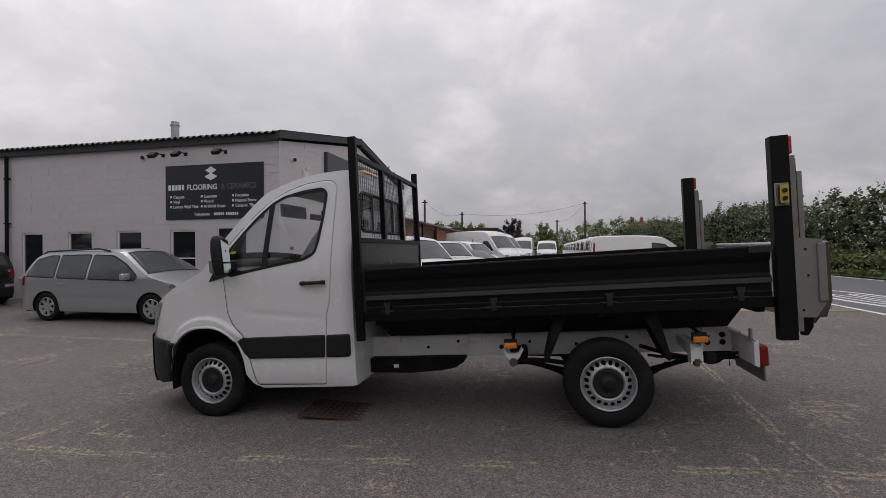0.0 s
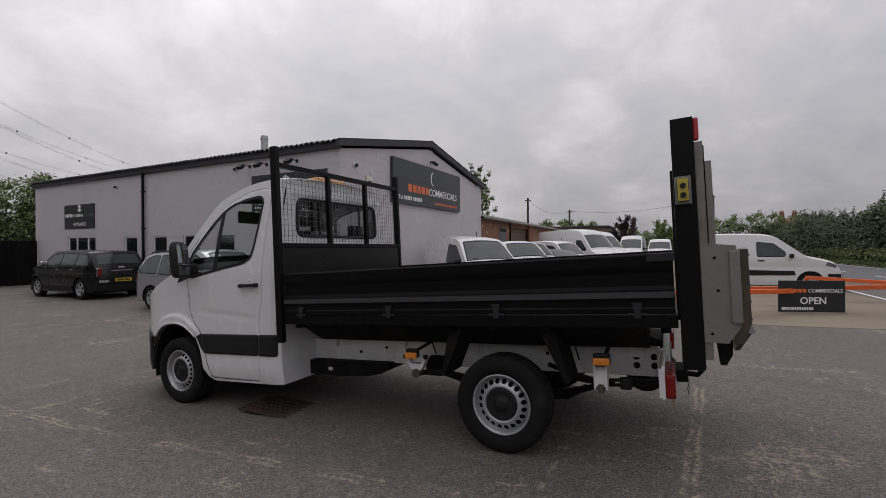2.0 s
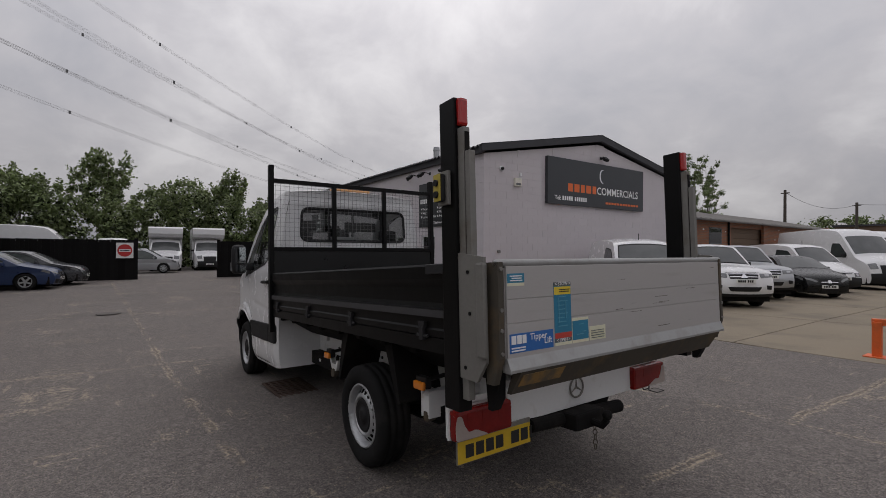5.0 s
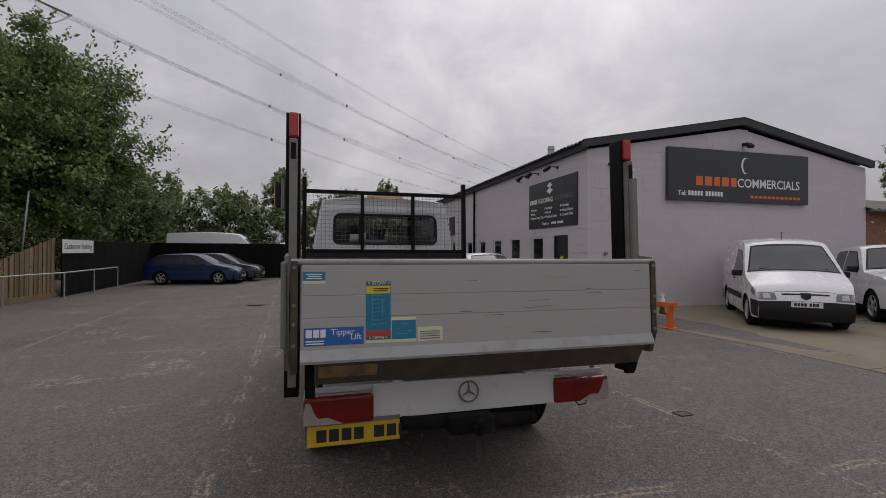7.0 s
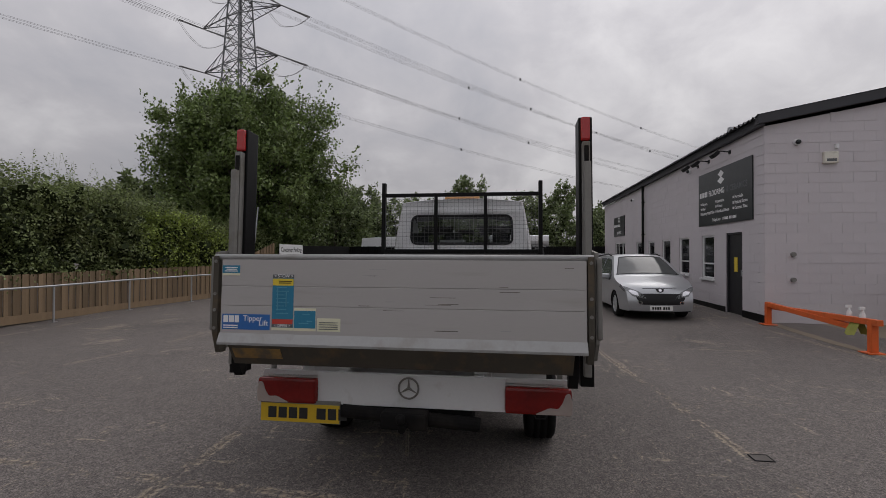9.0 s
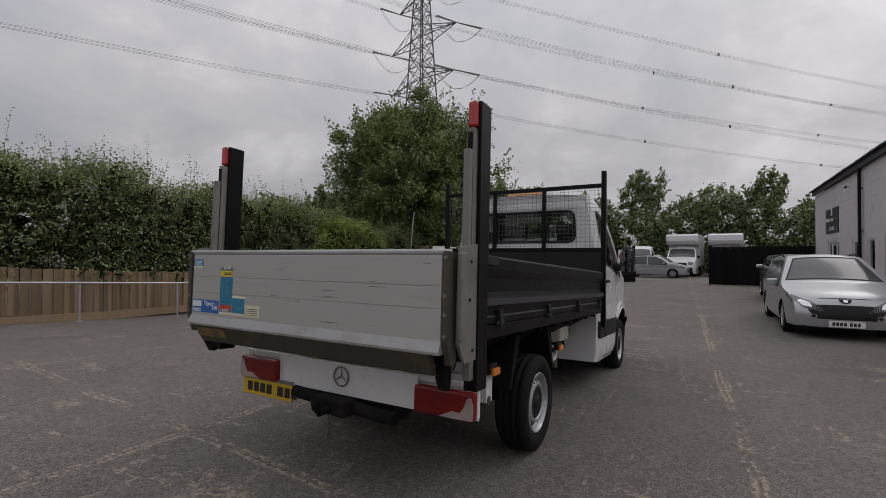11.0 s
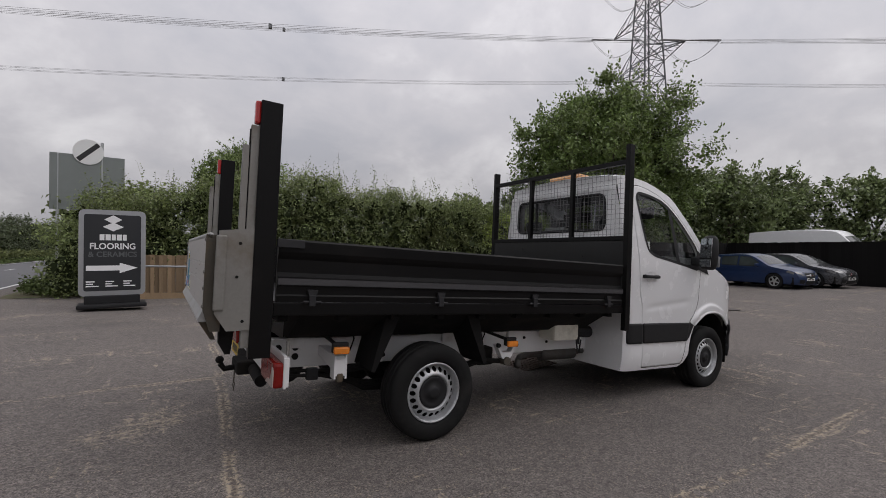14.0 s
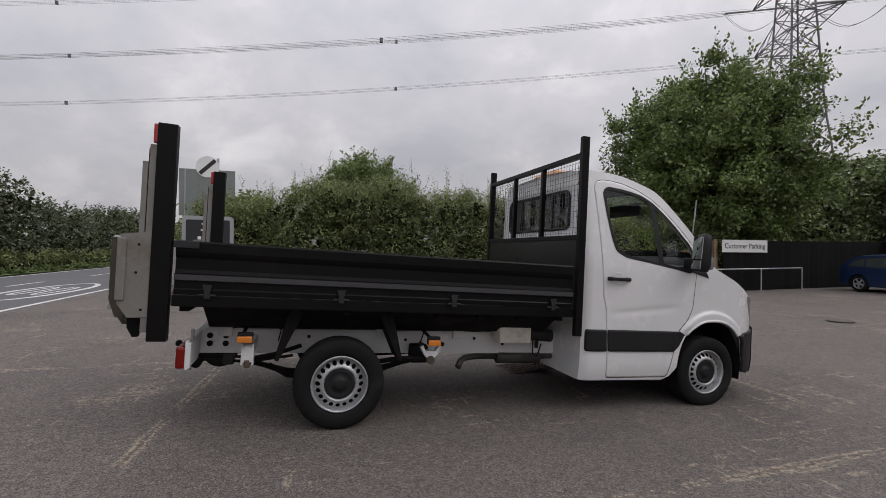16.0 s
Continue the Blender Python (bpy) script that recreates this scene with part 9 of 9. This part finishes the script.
heights = [8.0, 7.5, 7.8, 9.0, 8.6, 8.2, 10.4, 7.6, 9.4, 7.4, 8.2, 8.0, 8.6, 8.0, 9.5, 8.4, 7.2, 6.0, 5.0]
for (x, y), h in zip(wood_line, heights):
    tree("woodland_tree", "dark green woodland tree beyond the compound", x, y, h, 3.6 if h > 6.5 else 2.4, 0.2, 84, 100, 0.27, M["leaf_wood"], rng_.randint(40, 9000), 0.16)
hedge_row("woodland_edge", "dark woodland undergrowth behind the rear compound", [(-18, -16.5), (-30, -15.5), (-43, -13), (-45, 8), (-44, 40)], 3.4, lambda s: 6.2 + 1.0 * math.sin(s * 0.5), 1.35, 0.27, 60, M["leaf_wood"], 17, shoot=0.6)

# leaning bare pole beside the cherry tree
ob = thing("leaning_pole", "thin leaning grey pole in front of the trees", "pole", pose(-14.8, -10.45, -0.2))
bm = bmesh.new()
rod(bm, (0, 0, 0), (-0.38, 0.15, 3.75), 0.03, 8)
part("shaft", bm, M["galv"], ob)

# ---- pylon and its lines ----
LINE = Vector((0.955, -0.296, 0)).normalized()
ARM = Vector((-LINE.y, LINE.x, 0))
AWAY = {1: LINE, -1: Vector((-0.707, 0.707, 0))}     # the line turns at this tower
PY = Vector((-66.5, -43.0, -1.0))
PS = Matrix.Scale(0.868, 4)
pylon = thing("electricity_pylon", "tall steel lattice electricity pylon", "pylon", Matrix.Translation(PY) @ PS)


def leg_half(z):
    return float(np.interp(z, (0, 26, 38, 56, 60), (5.2, 2.7, 2.1, 1.2, 0.5)))


levels = [0, 8, 14.5, 20, 24.5, 28.5, 32, 35.5, 38.6, 41.6, 44.6, 47.6, 50.6, 53.5, 56, 59]
bm, brace = bmesh.new(), bmesh.new()
for (sx, sy) in ((1, 1), (1, -1), (-1, 1), (-1, -1)):
    for a, b in zip(levels, levels[1:]):
        pa = LINE * sx * leg_half(a) + ARM * sy * leg_half(a) + Vector((0, 0, a))
        pb = LINE * sx * leg_half(b) + ARM * sy * leg_half(b) + Vector((0, 0, b))
        rod(bm, pa, pb, 0.16, 5)
for a, b in zip(levels, levels[1:]):
    ca = [LINE * sx * leg_half(a) + ARM * sy * leg_half(a) + Vector((0, 0, a)) for sx, sy in ((1, 1), (1, -1), (-1, -1), (-1, 1))]
    cb = [LINE * sx * leg_half(b) + ARM * sy * leg_half(b) + Vector((0, 0, b)) for sx, sy in ((1, 1), (1, -1), (-1, -1), (-1, 1))]
    for i in range(4):
        j = (i + 1) % 4
        rod(brace, ca[i], cb[j], 0.085, 4)
        rod(brace, ca[j], cb[i], 0.085, 4)
        rod(brace, cb[i], cb[j], 0.07, 4)
part("lattice", bm, M["pylon"], pylon)
part("bracing", brace, M["pylon"], pylon)
ARMS = ((38.6, 9.8), (47.6, 10.4), (56, 7.5))
tips = []
for z, reach in ARMS:
    for s in (-1, 1):
        bm = bmesh.new()
        tip = ARM * s * reach + Vector((0, 0, z + 0.2))
        tips.append(tip)
        for sx in (-1, 1):
            root_lo = LINE * sx * leg_half(z) + ARM * s * leg_half(z) + Vector((0, 0, z))
            root_hi = LINE * sx * leg_half(z + 3) + ARM * s * leg_half(z + 3) + Vector((0, 0, z + 2.6))
            rod(bm, root_lo, tip, 0.11, 4)
            rod(bm, root_hi, tip, 0.09, 4)
            for t0, t1 in ((0.0, 0.33), (0.33, 0.66), (0.66, 0.9)):
                rod(bm, root_lo.lerp(tip, t1), root_hi.lerp(tip, t0), 0.055, 4)
        for t0 in (0.25, 0.5, 0.75):
            a = (LINE * leg_half(z) + ARM * s * leg_half(z) + Vector((0, 0, z))).lerp(tip, t0)
            b = (LINE * -leg_half(z) + ARM * s * leg_half(z) + Vector((0, 0, z))).lerp(tip, t0)
            rod(bm, a, b, 0.055, 4)
        part("cross_arm", bm, M["pylon"], pylon)
SPAN, SAG = 340.0, 9.0
for tip in tips:
    # tension strings and the slack jumper loop under the arm
    bm = bmesh.new()
    for s in (-1, 1):
        for o in (-0.22, 0.22):
            rod(bm, tip, tip + AWAY[s] * 5.2 + Vector((0, 0, -0.55)) + ARM * o, 0.11, 6)
    part("insulator", bm, M["cable"], pylon, "long insulator string")
    bm = bmesh.new()
    for o in (-0.2, 0.2):
        tube(bm, [tip + ARM * o + AWAY[1 if t > 0 else -1] * (5.2 * abs(t)) + Vector((0, 0, -0.55 - 3.2 * (1 - t * t))) for t in np.linspace(-1, 1, 13)], 0.035, 4)
    part("jumper", bm, M["cable"], pylon)
    for s in (-1, 1):
        line = thing("power_line", "twin overhead conductors strung from the pylon", "cable", Matrix.Translation(PY) @ PS, "power lines")
        for o, dz in ((-0.22, 0), (0.22, 0), (-0.22, -0.45), (0.22, -0.45)):
            bm = bmesh.new()
            pts = []
            for t in np.linspace(0, 1, 40):
                drop = SAG * 4 * t * (1 - t)
                pts.append(tip + AWAY[s] * (5.2 + SPAN * t) + ARM * o + Vector((0, 0, -0.55 + dz - drop)))
            tube(bm, pts, 0.019, 4)
            part("conductor", bm, M["cable"], line)
        bm = bmesh.new()
        for t in (0.18, 0.36, 0.54, 0.72):
            p = tip + AWAY[s] * (5.2 + SPAN * t) + Vector((0, 0, -0.775 - SAG * 4 * t * (1 - t)))
            box(bm, p - Vector((0.2, 0.2, 0.3)), p + Vector((0.2, 0.2, 0.3)))
        part("spacer", bm, M["pylon"], line)

# ---- telegraph poles ----
pole_tops = []
for x, y, h in ((-14.2, 50, 7.5), (-11.2, 60, 6.7), (6.5, 68.5, 8.6), (2.8, 80, 6.6)):
    ob = thing("telegraph_pole", "dark wooden telegraph pole beyond the yard", "pole", pose(x, y, 0))
    bm = bmesh.new()
    rod(bm, (0, 0, 0), (0, 0, h), 0.16, 8, 0.12)
    part("shaft", bm, M["pole_wood"], ob)
    part("cross_arm", boxes(((-0.35, -0.05, h - 0.35), (0.35, 0.05, h - 0.25))), M["pole_wood"], ob)
    pole_tops.append(Vector((x, y, h - 0.2)))
for a, b in ((0, 1), (2, 3), (1, 2)):
    ob = thing("overhead_wire", "thin overhead wire slung between the poles", "cable")
    bm = bmesh.new()
    tube(bm, [pole_tops[a].lerp(pole_tops[b], t) - Vector((0, 0, 0.9 * 4 * t * (1 - t))) for t in np.linspace(0, 1, 14)], 0.02, 4)
    part("wire", bm, M["cable"], ob)
